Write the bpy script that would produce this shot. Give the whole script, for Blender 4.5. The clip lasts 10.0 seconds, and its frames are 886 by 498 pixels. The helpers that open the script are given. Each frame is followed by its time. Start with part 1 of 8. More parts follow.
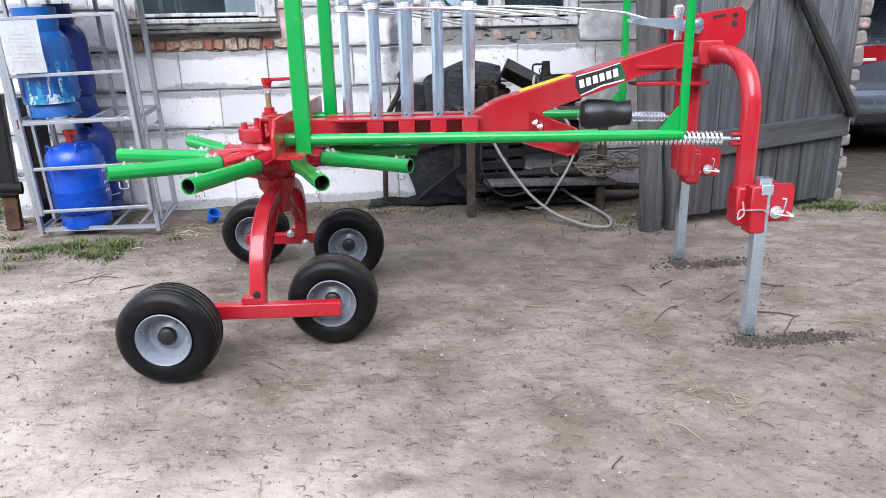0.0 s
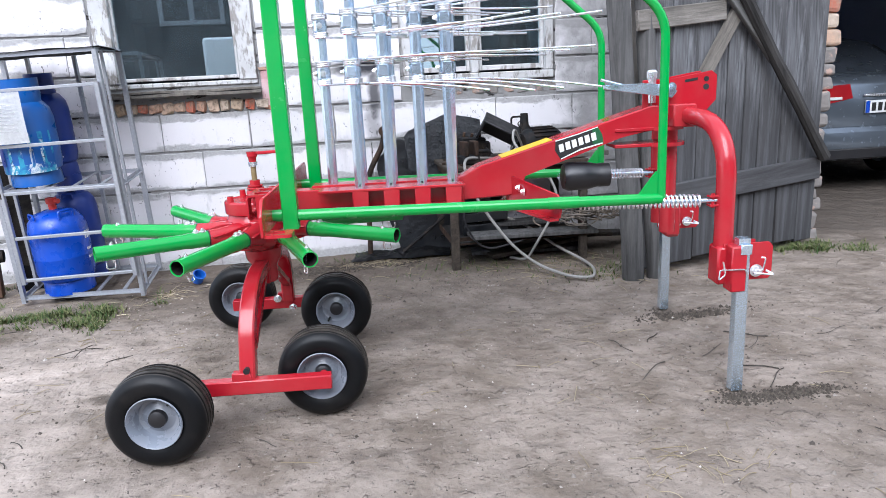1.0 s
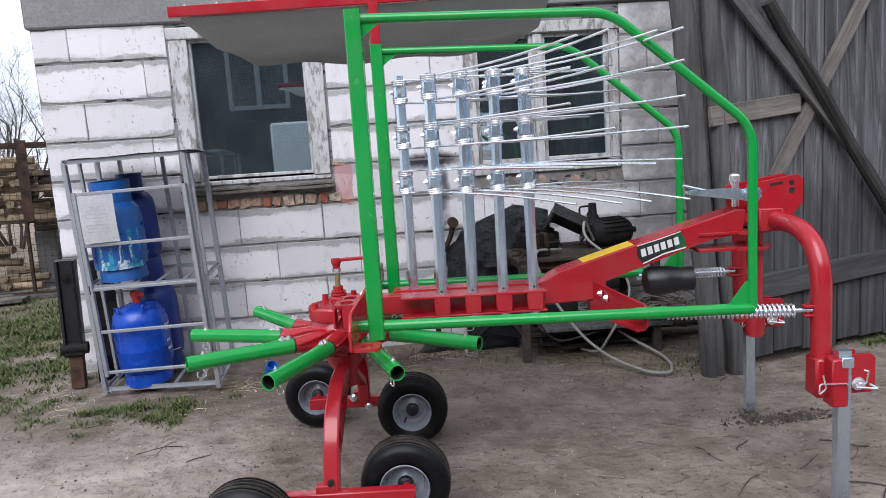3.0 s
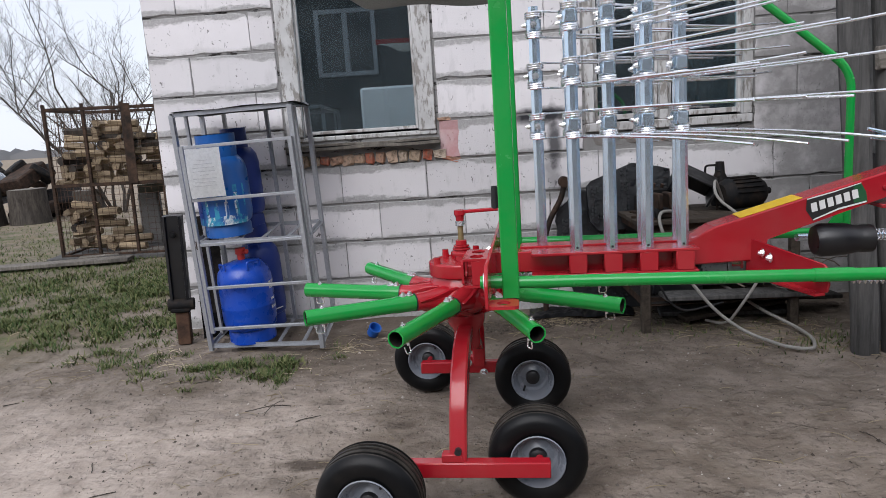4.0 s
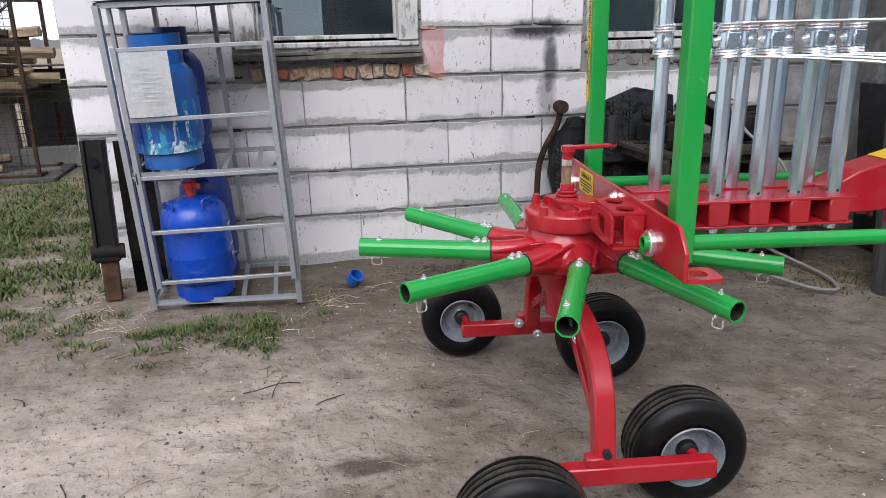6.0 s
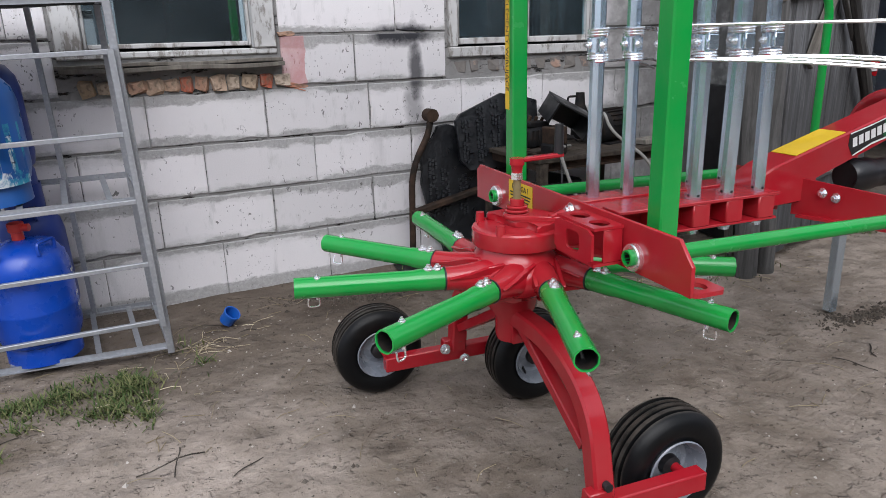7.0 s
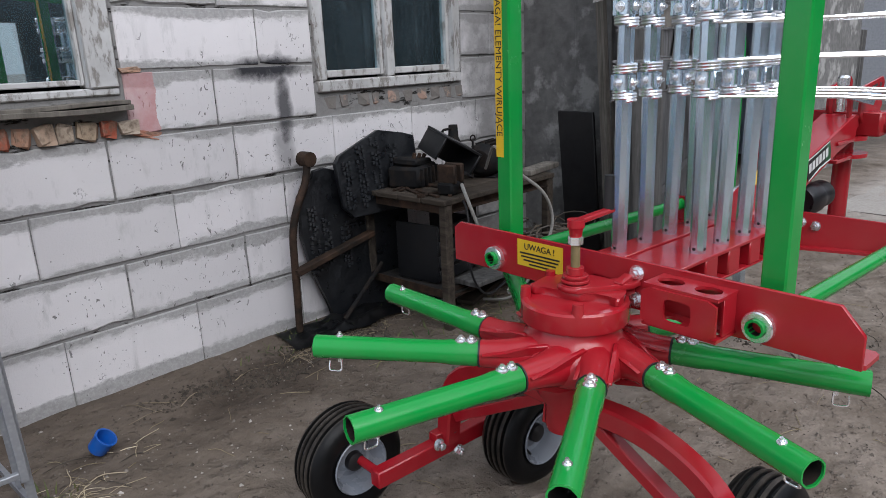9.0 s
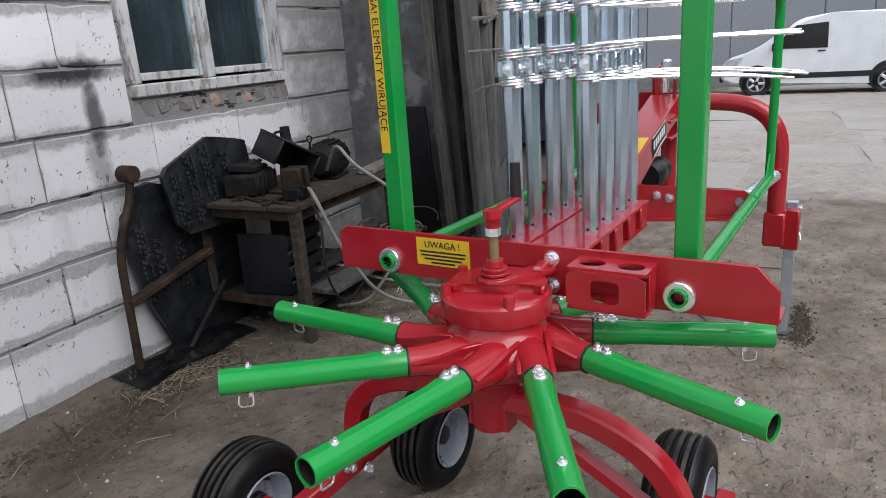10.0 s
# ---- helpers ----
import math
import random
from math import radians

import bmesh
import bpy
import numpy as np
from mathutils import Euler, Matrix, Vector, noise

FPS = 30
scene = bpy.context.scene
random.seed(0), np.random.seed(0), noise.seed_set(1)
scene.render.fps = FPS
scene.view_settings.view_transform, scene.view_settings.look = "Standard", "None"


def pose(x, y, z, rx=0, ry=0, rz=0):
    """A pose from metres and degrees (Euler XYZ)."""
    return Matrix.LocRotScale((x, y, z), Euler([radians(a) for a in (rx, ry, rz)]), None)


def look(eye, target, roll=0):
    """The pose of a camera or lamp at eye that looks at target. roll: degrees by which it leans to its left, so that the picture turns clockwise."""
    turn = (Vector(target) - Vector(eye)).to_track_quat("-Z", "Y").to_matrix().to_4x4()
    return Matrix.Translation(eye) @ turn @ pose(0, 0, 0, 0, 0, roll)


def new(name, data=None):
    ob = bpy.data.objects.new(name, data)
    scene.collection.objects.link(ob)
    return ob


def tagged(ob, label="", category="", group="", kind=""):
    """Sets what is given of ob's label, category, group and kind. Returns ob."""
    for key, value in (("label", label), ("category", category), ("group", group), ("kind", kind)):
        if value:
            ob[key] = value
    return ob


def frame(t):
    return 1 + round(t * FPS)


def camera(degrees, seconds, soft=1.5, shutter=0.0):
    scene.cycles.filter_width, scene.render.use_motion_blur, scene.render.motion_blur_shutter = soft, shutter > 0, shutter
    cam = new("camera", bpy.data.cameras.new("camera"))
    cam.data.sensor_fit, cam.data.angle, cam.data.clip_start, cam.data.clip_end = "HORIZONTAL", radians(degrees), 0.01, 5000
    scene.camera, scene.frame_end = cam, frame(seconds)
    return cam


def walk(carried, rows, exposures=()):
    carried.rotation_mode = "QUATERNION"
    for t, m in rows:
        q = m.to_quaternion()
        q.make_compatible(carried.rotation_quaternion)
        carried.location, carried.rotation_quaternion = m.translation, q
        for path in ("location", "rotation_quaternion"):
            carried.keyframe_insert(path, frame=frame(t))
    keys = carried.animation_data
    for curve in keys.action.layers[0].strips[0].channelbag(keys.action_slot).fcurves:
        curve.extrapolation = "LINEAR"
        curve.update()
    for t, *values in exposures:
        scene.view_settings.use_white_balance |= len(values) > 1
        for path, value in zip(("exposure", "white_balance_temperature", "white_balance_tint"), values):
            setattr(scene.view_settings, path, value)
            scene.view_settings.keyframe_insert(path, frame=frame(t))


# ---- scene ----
cam = camera(65.4, 10.0, soft=0.85)
PATH = [
    (0, (-0.621, -0.173, 1.041), (-0.381, 1.728, 0.467), -1.3),
    (0.5, (-0.608, -0.154, 1.065), (-0.319, 1.72, 0.427), -3.0),
    (1, (-0.632, -0.164, 1.168), (-0.336, 1.755, 0.686), -2.8),
    (1.5, (-0.643, -0.184, 1.254), (-0.364, 1.759, 0.873), -0.6),
    (2, (-0.674, -0.205, 1.311), (-0.31, 1.747, 1.07), -0.7),
    (2.2, (-0.673, -0.19, 1.333), (-0.354, 1.763, 1.043), -1.2),
    (3.3, (-0.778, -0.101, 1.296), (-0.702, 1.879, 1.021), -3.6),
    (3.5, (-0.812, -0.073, 1.262), (-0.821, 1.908, 0.987), -3.1),
    (4, (-0.92, 0.11, 1.221), (-0.986, 2.079, 0.877), -3.8),
    (4.5, (-1.05, 0.273, 1.208), (-1.02, 2.227, 0.782), -2.1),
    (5, (-1.237, 0.434, 1.226), (-1.114, 2.355, 0.684), -3.8),
    (5.2, (-1.315, 0.465, 1.251), (-1.201, 2.375, 0.669), -4.1),
    (6.3, (-1.737, 0.842, 1.228), (-1.206, 2.677, 0.635), -1.4),
    (6.5, (-1.79, 0.909, 1.231), (-1.107, 2.689, 0.628), -2.2),
    (7, (-1.926, 1.06, 1.233), (-1.079, 2.776, 0.651), -1.7),
    (7.5, (-2.017, 1.266, 1.247), (-1.064, 2.94, 0.711), -3.1),
    (8, (-2.124, 1.471, 1.254), (-0.919, 2.951, 0.656), -2.8),
    (8.5, (-2.209, 1.637, 1.265), (-0.911, 3.104, 0.862), -3.5),
    (9, (-2.222, 1.795, 1.289), (-0.826, 3.121, 0.747), -2.4),
    (9.5, (-2.256, 1.906, 1.277), (-0.658, 3.004, 0.782), -3.8),
    (10, (-2.278, 2.056, 1.275), (-0.565, 2.917, 0.705), -3.9),
]
walk(cam, [(t, look(eye, target, roll)) for t, eye, target, roll in PATH],
     exposures=[(0, 1.44, 5900, 12), (0.5, 1.53, 5850, 12), (1, 1.43, 5800, 12), (1.5, 1.10, 5830, 12.5), (2, 0.92, 5850, 13), (3.5, 0.57, 6180, 13), (4.5, 0.38, 6300, 12.5), (5, 0.58, 6270, 12),
                (6.5, 0.78, 6290, 12), (7, 0.63, 6240, 12), (7.5, 0.73, 6160, 12), (8, 0.88, 6130, 12), (9, 0.43, 6160, 11.5), (10, 0.58, 6200, 11)])

# ---- sky and light: an overcast spring day ----
world = bpy.data.worlds.new("overcast")
scene.world = world
world.use_nodes = True
wn, wl = world.node_tree.nodes, world.node_tree.links
wn.clear()
sky = wn.new("ShaderNodeTexSky")
sky.sky_type, sky.sun_disc = "NISHITA", False
sky.sun_elevation, sky.sun_rotation = radians(45), radians(198)
soft_cloud = wn.new("ShaderNodeMix")
soft_cloud.data_type = "RGBA"
soft_cloud.inputs["Factor"].default_value = 0.88
soft_cloud.inputs["B"].default_value = (7.45, 7.8, 8.35, 1)
back = wn.new("ShaderNodeBackground")
back.inputs["Strength"].default_value = 0.095
wout = wn.new("ShaderNodeOutputWorld")
wl.new(sky.outputs["Color"], soft_cloud.inputs["A"])
wl.new(soft_cloud.outputs["Result"], back.inputs["Color"])
wl.new(back.outputs["Background"], wout.inputs["Surface"])
sun_data = bpy.data.lights.new("sun", "SUN")
sun_data.energy, sun_data.angle, sun_data.color = 1.85, radians(48), (1.0, 0.985, 0.96)
sun = new("sun", sun_data)
sun.matrix_world = look((-3.4, -7.2, 10.5), (0, 2.5, 0))


# ---- materials ----
class Mat:
    """A node material built step by step."""

    def __init__(self, name, rough=0.6, metal=0.0):
        self.m = bpy.data.materials.new(name)
        self.m.use_nodes = True
        self.n, self.l = self.m.node_tree.nodes, self.m.node_tree.links
        self.b = self.n["Principled BSDF"]
        self.b.inputs["Roughness"].default_value = rough
        self.b.inputs["Metallic"].default_value = metal
        if rough >= 0.7:
            self.b.inputs["Specular IOR Level"].default_value = 0.22
        self.co = self.n.new("ShaderNodeTexCoord").outputs["Object"]

    def world_space(self):
        self.co = self.n.new("ShaderNodeNewGeometry").outputs["Position"]
        return self

    def scaled(self, sx, sy, sz):
        mp = self.n.new("ShaderNodeMapping")
        mp.inputs["Scale"].default_value = (sx, sy, sz)
        self.l.new(self.co, mp.inputs["Vector"])
        return mp.outputs["Vector"]

    def noise(self, scale, detail=4, rough=0.55, co=None, dist=0.0):
        t = self.n.new("ShaderNodeTexNoise")
        t.inputs["Scale"].default_value, t.inputs["Detail"].default_value = scale, detail
        t.inputs["Roughness"].default_value, t.inputs["Distortion"].default_value = rough, dist
        self.l.new(co or self.co, t.inputs["Vector"])
        return t.outputs["Fac"]

    def voronoi(self, scale, feature="F1", co=None):
        t = self.n.new("ShaderNodeTexVoronoi")
        t.feature = feature
        t.inputs["Scale"].default_value = scale
        self.l.new(co or self.co, t.inputs["Vector"])
        return t.outputs["Distance"]

    def ramp(self, fac, *stops):
        r = self.n.new("ShaderNodeValToRGB")
        els = r.color_ramp.elements
        while len(els) < len(stops):
            els.new(0.5)
        for e, (p, c) in zip(els, stops):
            e.position = p
            e.color = (*c, 1) if isinstance(c, tuple) else (c, c, c, 1)
        self.l.new(fac, r.inputs["Fac"])
        return r.outputs["Color"]

    def mix(self, fac, a, b, how="MIX"):
        x = self.n.new("ShaderNodeMix")
        x.data_type, x.blend_type = "RGBA", how
        for key, v in (("Factor", fac), ("A", a), ("B", b)):
            if isinstance(v, (int, float)):
                x.inputs[key].default_value = v if key == "Factor" else (v, v, v, 1)
            elif isinstance(v, tuple):
                x.inputs[key].default_value = (*v, 1)
            else:
                self.l.new(v, x.inputs[key])
        return x.outputs["Result"]

    def math(self, op, a, b=0.0):
        x = self.n.new("ShaderNodeMath")
        x.operation = op
        for i, v in enumerate((a, b)):
            if isinstance(v, (int, float)):
                x.inputs[i].default_value = v
            else:
                self.l.new(v, x.inputs[i])
        return x.outputs["Value"]

    def random(self):
        return self.n.new("ShaderNodeObjectInfo").outputs["Random"]

    def island(self):
        return self.n.new("ShaderNodeNewGeometry").outputs["Random Per Island"]

    def color(self, c):
        if isinstance(c, tuple):
            self.b.inputs["Base Color"].default_value = (*c, 1)
        else:
            self.l.new(c, self.b.inputs["Base Color"])
        return self

    def rough(self, c):
        self.l.new(c, self.b.inputs["Roughness"])
        return self

    def bump(self, h, strength=0.4, dist=0.01):
        x = self.n.new("ShaderNodeBump")
        x.inputs["Strength"].default_value, x.inputs["Distance"].default_value = strength, dist
        self.l.new(h, x.inputs["Height"])
        self.l.new(x.outputs["Normal"], self.b.inputs["Normal"])
        return self


def painted(name, c, rough=0.3, dust=(0.32, 0.27, 0.22), amount=0.25, chips=0.0):
    """Gloss paint with a film of dust and faint orange peel."""
    m = Mat(name, rough)
    film = m.ramp(m.noise(7, 6), (0.42, 0.0), (0.75, 1.0))
    var = m.mix(m.noise(2.5), tuple(v * 0.82 for v in c), tuple(min(1, v * 1.12) for v in c))
    col = m.mix(m.math("MULTIPLY", film, amount), var, dust)
    m.color(col).rough(m.ramp(m.noise(14, 5), (0.3, rough * 0.75), (0.8, min(1, rough * 1.7))))
    m.bump(m.noise(160, 2), 0.06, 0.002)
    return m.m


RED = painted("red_paint", (0.375, 0.011, 0.020), 0.17, amount=0.06)
GREEN = painted("green_paint", (0.006, 0.285, 0.045), 0.19, amount=0.07)
BLUE = painted("blue_bottle_paint", (0.003, 0.058, 0.42), 0.26, amount=0.03)
LIGHT_BLUE = painted("light_blue_bottle_paint", (0.006, 0.095, 0.36), 0.32, amount=0.08)
def torn_print():
    """A torn, printed plastic wrap: turquoise, white and dark blue scraps."""
    m = Mat("torn_printed_wrap", 0.35)
    col = m.mix(m.ramp(m.noise(9, 5, 0.7, None, 1.0), (0.44, 0.0), (0.54, 1.0)), (0.012, 0.085, 0.30), (0.035, 0.26, 0.40))
    col = m.mix(m.ramp(m.noise(13, 5, 0.7, m.scaled(1, 1, 0.45), 1.2), (0.55, 0.0), (0.61, 0.9)), col, (0.62, 0.66, 0.68))
    col = m.mix(m.ramp(m.noise(21, 4, 0.7), (0.60, 0.0), (0.66, 0.9)), col, (0.02, 0.035, 0.10))
    m.color(col).bump(m.noise(30, 4), 0.4, 0.003)
    return m.m


TORN = torn_print()
DARK_BLUE = painted("dark_blue_bottle_paint", (0.005, 0.03, 0.22), 0.34, amount=0.04)
RED_CAP = painted("red_plastic", (0.62, 0.03, 0.02), 0.45, amount=0.1)
BLUE_CAP = painted("blue_plastic", (0.006, 0.095, 0.42), 0.4, amount=0.15)
BLACK = painted("black_plastic", (0.010, 0.010, 0.012), 0.45, amount=0.03)
CAP_BLACK = painted("black_cap_plastic", (0.008, 0.008, 0.010), 0.35, amount=0.02)
GREY_RIM = painted("grey_rim_paint", (0.20, 0.222, 0.262), 0.26, amount=0.24)
OILY_BLACK = painted("oily_black_steel", (0.007, 0.008, 0.010), 0.38, (0.10, 0.08, 0.06), amount=0.10)
SILVER_CAR = painted("silver_car_paint", (0.150, 0.175, 0.205), 0.2, amount=0.02)
SILVER_CAR.node_tree.nodes["Principled BSDF"].inputs["Metallic"].default_value = 0.6
WHITE_VAN = painted("white_van_paint", (0.86, 0.87, 0.88), 0.3, amount=0.02)
YELLOW = painted("yellow_sticker", (0.78, 0.50, 0.015), 0.45, amount=0.06)
WHITE_PRINT = painted("white_print", (0.75, 0.75, 0.74), 0.5, amount=0.05)
BLACK_PRINT = painted("black_print", (0.012, 0.012, 0.012), 0.5, amount=0.02)
GREEN_PRINT = painted("green_print", (0.01, 0.09, 0.03), 0.5, amount=0.02)
LIGHT_RED = painted("lamp_red", (0.35, 0.01, 0.015), 0.15, amount=0.0)


def zinc(name, base=0.55, rough=0.38, tint=(0.95, 0.98, 1.05), patchy=0.35, metal=0.9):
    m = Mat(name, rough, metal)
    spangle = m.voronoi(70)
    v = m.mix(m.noise(9, 5), tuple(base * (0.72 if patchy else 0.9) * t for t in tint), tuple(min(1, base * 1.2 * t) for t in tint))
    m.color(m.mix(m.ramp(spangle, (0.1, 0.0), (0.6, patchy)), v, tuple(base * 0.6 * t for t in tint)))
    m.rough(m.ramp(m.noise(5, 3), (0.3, rough * 0.92), (0.75, min(1, rough * 1.15))))
    return m.m


ZINC = zinc("galvanised_steel", 0.76, 0.24, (0.82, 0.97, 1.13), 0.0)
BRIGHT = zinc("bright_zinc_wire", 0.90, 0.26, patchy=0.0)
CAGE_STEEL = zinc("dull_galvanised_frame", 0.44, 0.5, metal=0.6)


def rusty(name, dark=(0.022, 0.017, 0.014), warm=(0.082, 0.048, 0.032), at=0.6):
    m = Mat(name, 0.75, 0.25)
    m.color(m.mix(m.ramp(m.noise(12, 7, 0.65), (at - 0.15, 0.0), (at + 0.15, 1.0)), dark, warm))
    m.bump(m.noise(90, 4), 0.3, 0.003)
    return m.m


RUST = rusty("rusty_steel", at=0.52)
IRON = rusty("oily_black_iron", (0.012, 0.012, 0.013), (0.05, 0.035, 0.025), 0.62)


def rubber():
    """Black tyre rubber with dust on the crowns of the tread."""
    m = Mat("tyre_rubber", 0.40)
    m.b.inputs["Specular IOR Level"].default_value = 0.20
    s = m.n.new("ShaderNodeSeparateXYZ")
    m.l.new(m.co, s.inputs[0])
    r2 = m.math("ADD", m.math("MULTIPLY", s.outputs["X"], s.outputs["X"]), m.math("MULTIPLY", s.outputs["Z"], s.outputs["Z"]))
    crown = m.ramp(m.math("MULTIPLY", r2, 30.0), (0.795, 0.0), (0.825, 1.0))
    worn = m.math("MULTIPLY", crown, m.ramp(m.noise(14, 6, 0.7), (0.35, 0.15), (0.70, 0.75)))
    dirt = m.math("MULTIPLY", m.ramp(m.noise(9, 6), (0.48, 0.0), (0.8, 1.0)), 0.12)
    m.color(m.mix(m.math("MAXIMUM", worn, dirt), (0.0045, 0.0048, 0.0055), (0.085, 0.072, 0.060)))
    m.bump(m.noise(120, 3), 0.12, 0.002)
    return m.m


RUBBER = rubber()


def wet_rubber():
    m = Mat("wet_black_rubber", 0.36)
    m.color(m.mix(m.ramp(m.noise(7, 6), (0.45, 0.0), (0.75, 0.6)), (0.006, 0.007, 0.009), (0.026, 0.028, 0.032)))
    m.rough(m.ramp(m.noise(16, 5), (0.35, 0.24), (0.7, 0.6)))
    m.bump(m.noise(24, 5), 0.6, 0.012)
    return m.m


MAT_RUBBER = wet_rubber()
STUD = painted("worn_black_studs", (0.020, 0.022, 0.026), 0.30, (0.12, 0.12, 0.12), amount=0.25)


def aerated(name):
    """Aerated concrete: off-white, chipped, with grey mortar smeared along the bed joints."""
    m = Mat(name, 0.92).world_space()
    z = m.n.new("ShaderNodeSeparateXYZ")
    m.l.new(m.co, z.inputs[0])
    saw = m.math("FRACT", m.math("DIVIDE", m.math("SUBTRACT", z.outputs["Z"], 0.018), 0.25))
    edge = m.math("ABSOLUTE", m.math("SUBTRACT", saw, 0.5))
    wide = m.math("MULTIPLY", m.noise(1.0, 7, 0.75, m.scaled(7, 7, 15)), 0.36)
    reach = m.math("MULTIPLY", m.ramp(m.noise(1.0, 4, 0.6, m.scaled(1.9, 1.9, 3.4)), (0.36, 0.0), (0.66, 1.0)), 0.18)
    smear = m.ramp(m.math("ADD", m.math("ADD", edge, reach), wide), (0.595, 0.0), (0.650, 0.90))
    smear = m.math("MULTIPLY", smear, m.ramp(m.noise(60, 4, 0.7), (0.30, 0.55), (0.55, 1.0)))
    haze = m.ramp(m.math("ADD", m.math("ADD", edge, m.math("MULTIPLY", m.noise(1.0, 6, 0.7, m.scaled(3.1, 3.1, 5.0)), 0.5)), wide), (0.71, 0.0), (0.90, 0.60))
    tone = m.mix(m.random(), (0.650, 0.624, 0.636), (0.800, 0.768, 0.780))
    tone = m.mix(m.ramp(m.noise(1.3, 6, 0.65), (0.38, 0.0), (0.75, 0.42)), tone, (0.56, 0.55, 0.555))
    tone = m.mix(m.ramp(m.noise(1.0, 5, 0.7, m.scaled(16, 16, 5)), (0.60, 0.0), (0.72, 0.45)), tone, (0.44, 0.435, 0.43))
    streak = m.ramp(m.noise(1.0, 6, 0.7, m.scaled(4, 4, 0.9)), (0.58, 0.0), (0.74, 0.5)) 
    tone = m.mix(streak, tone, (0.40, 0.39, 0.39))
    tone = m.mix(haze, tone, m.mix(m.noise(34, 5, 0.7), (0.36, 0.35, 0.345), (0.56, 0.55, 0.545)))
    col = m.mix(smear, tone, m.mix(m.noise(26, 5, 0.7), (0.24, 0.235, 0.23), (0.42, 0.41, 0.405)))
    # knocks and scratches, in loose groups
    group = m.ramp(m.noise(3.2, 3), (0.46, 0.0), (0.56, 1.0))
    nick = m.ramp(m.noise(1.0, 3, 0.55, m.scaled(40, 40, 27), 1.3), (0.645, 0.0), (0.675, 1.0))
    speck = m.ramp(m.voronoi(33), (0.06, 1.0), (0.13, 0.0))
    speck = m.math("MULTIPLY", speck, m.ramp(m.noise(9, 2), (0.54, 0.0), (0.60, 1.0)))
    chips = m.math("MAXIMUM", m.math("MULTIPLY", nick, group), speck)
    col = m.mix(m.math("MULTIPLY", chips, 0.85), col, (0.13, 0.125, 0.12))
    # blocks blotched darker grey beside the barn
    greyed = m.math("ADD", m.math("SUBTRACT", z.outputs["X"], 0.86), m.math("MULTIPLY", m.math("SUBTRACT", m.noise(3.1, 5, 0.65), 0.5), 0.9))
    col = m.mix(m.math("MULTIPLY", m.ramp(greyed, (0.0, 0.0), (0.22, 0.85)), m.ramp(m.noise(7, 5, 0.7), (0.30, 0.45), (0.55, 1.0))), col, m.mix(m.noise(15, 6, 0.7), (0.17, 0.165, 0.16), (0.36, 0.35, 0.345)))
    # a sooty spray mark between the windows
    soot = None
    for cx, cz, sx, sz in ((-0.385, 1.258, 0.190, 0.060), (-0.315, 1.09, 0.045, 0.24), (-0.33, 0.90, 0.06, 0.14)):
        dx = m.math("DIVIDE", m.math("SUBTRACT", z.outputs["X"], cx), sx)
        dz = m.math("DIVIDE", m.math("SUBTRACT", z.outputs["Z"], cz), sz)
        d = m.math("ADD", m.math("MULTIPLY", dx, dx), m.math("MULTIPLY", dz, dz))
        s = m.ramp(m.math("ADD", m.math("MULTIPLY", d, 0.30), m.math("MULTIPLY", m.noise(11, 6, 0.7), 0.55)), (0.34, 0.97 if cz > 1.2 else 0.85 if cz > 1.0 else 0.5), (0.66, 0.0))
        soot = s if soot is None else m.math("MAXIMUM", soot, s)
    px = m.math("ABSOLUTE", m.math("SUBTRACT", z.outputs["X"], -1.01))
    pz = m.math("ABSOLUTE", m.math("SUBTRACT", z.outputs["Z"], 1.15))
    pink = m.math("MULTIPLY", m.math("LESS_THAN", m.math("ADD", px, m.math("MULTIPLY", m.noise(9, 5, 0.7), 0.07)), 0.120), m.math("LESS_THAN", pz, 0.124))
    col = m.mix(m.math("MULTIPLY", pink, m.ramp(m.noise(5, 5, 0.7), (0.30, 0.35), (0.65, 0.80))), col, m.mix(m.noise(14, 4), (0.44, 0.16, 0.16), (0.56, 0.27, 0.27)))
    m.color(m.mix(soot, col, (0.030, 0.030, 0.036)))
    m.bump(m.math("ADD", m.math("SUBTRACT", m.math("MULTIPLY", m.noise(150, 4), 0.6), m.math("MULTIPLY", chips, 1.4)), m.math("MULTIPLY", smear, 0.4)), 0.4, 0.005)
    return m.m


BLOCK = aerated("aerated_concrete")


def mineral(name, a, b, scale=3.0, fine=60, bump=0.5, rough=0.95, patches=None, wsp=True):
    m = Mat(name, rough)
    if wsp:
        m.world_space()
    col = m.mix(m.noise(scale, 6, 0.62), a, b)
    col = m.mix(m.ramp(m.noise(fine, 4), (0.35, 0.0), (0.8, 0.5)), col, tuple(v * 0.6 for v in a))
    if patches:
        col = m.mix(m.ramp(m.noise(scale * 0.7, 5, 0.6), (0.55, 0.0), (0.63, 1.0)), col, patches)
    m.color(col).bump(m.noise(fine, 5), bump, 0.008)
    return m.m


def mortar():
    m = Mat("grey_mortar", 0.95).world_space()
    col = m.mix(m.noise(9, 6, 0.7), (0.165, 0.161, 0.157), (0.33, 0.322, 0.315))
    void = m.ramp(m.noise(1.0, 5, 0.7, m.scaled(7, 7, 30)), (0.575, 0.0), (0.62, 1.0))
    m.color(m.mix(void, col, (0.035, 0.032, 0.03)))
    m.bump(m.math("SUBTRACT", m.noise(60, 5), m.math("MULTIPLY", void, 2.0)), 0.8, 0.008)
    return m.m


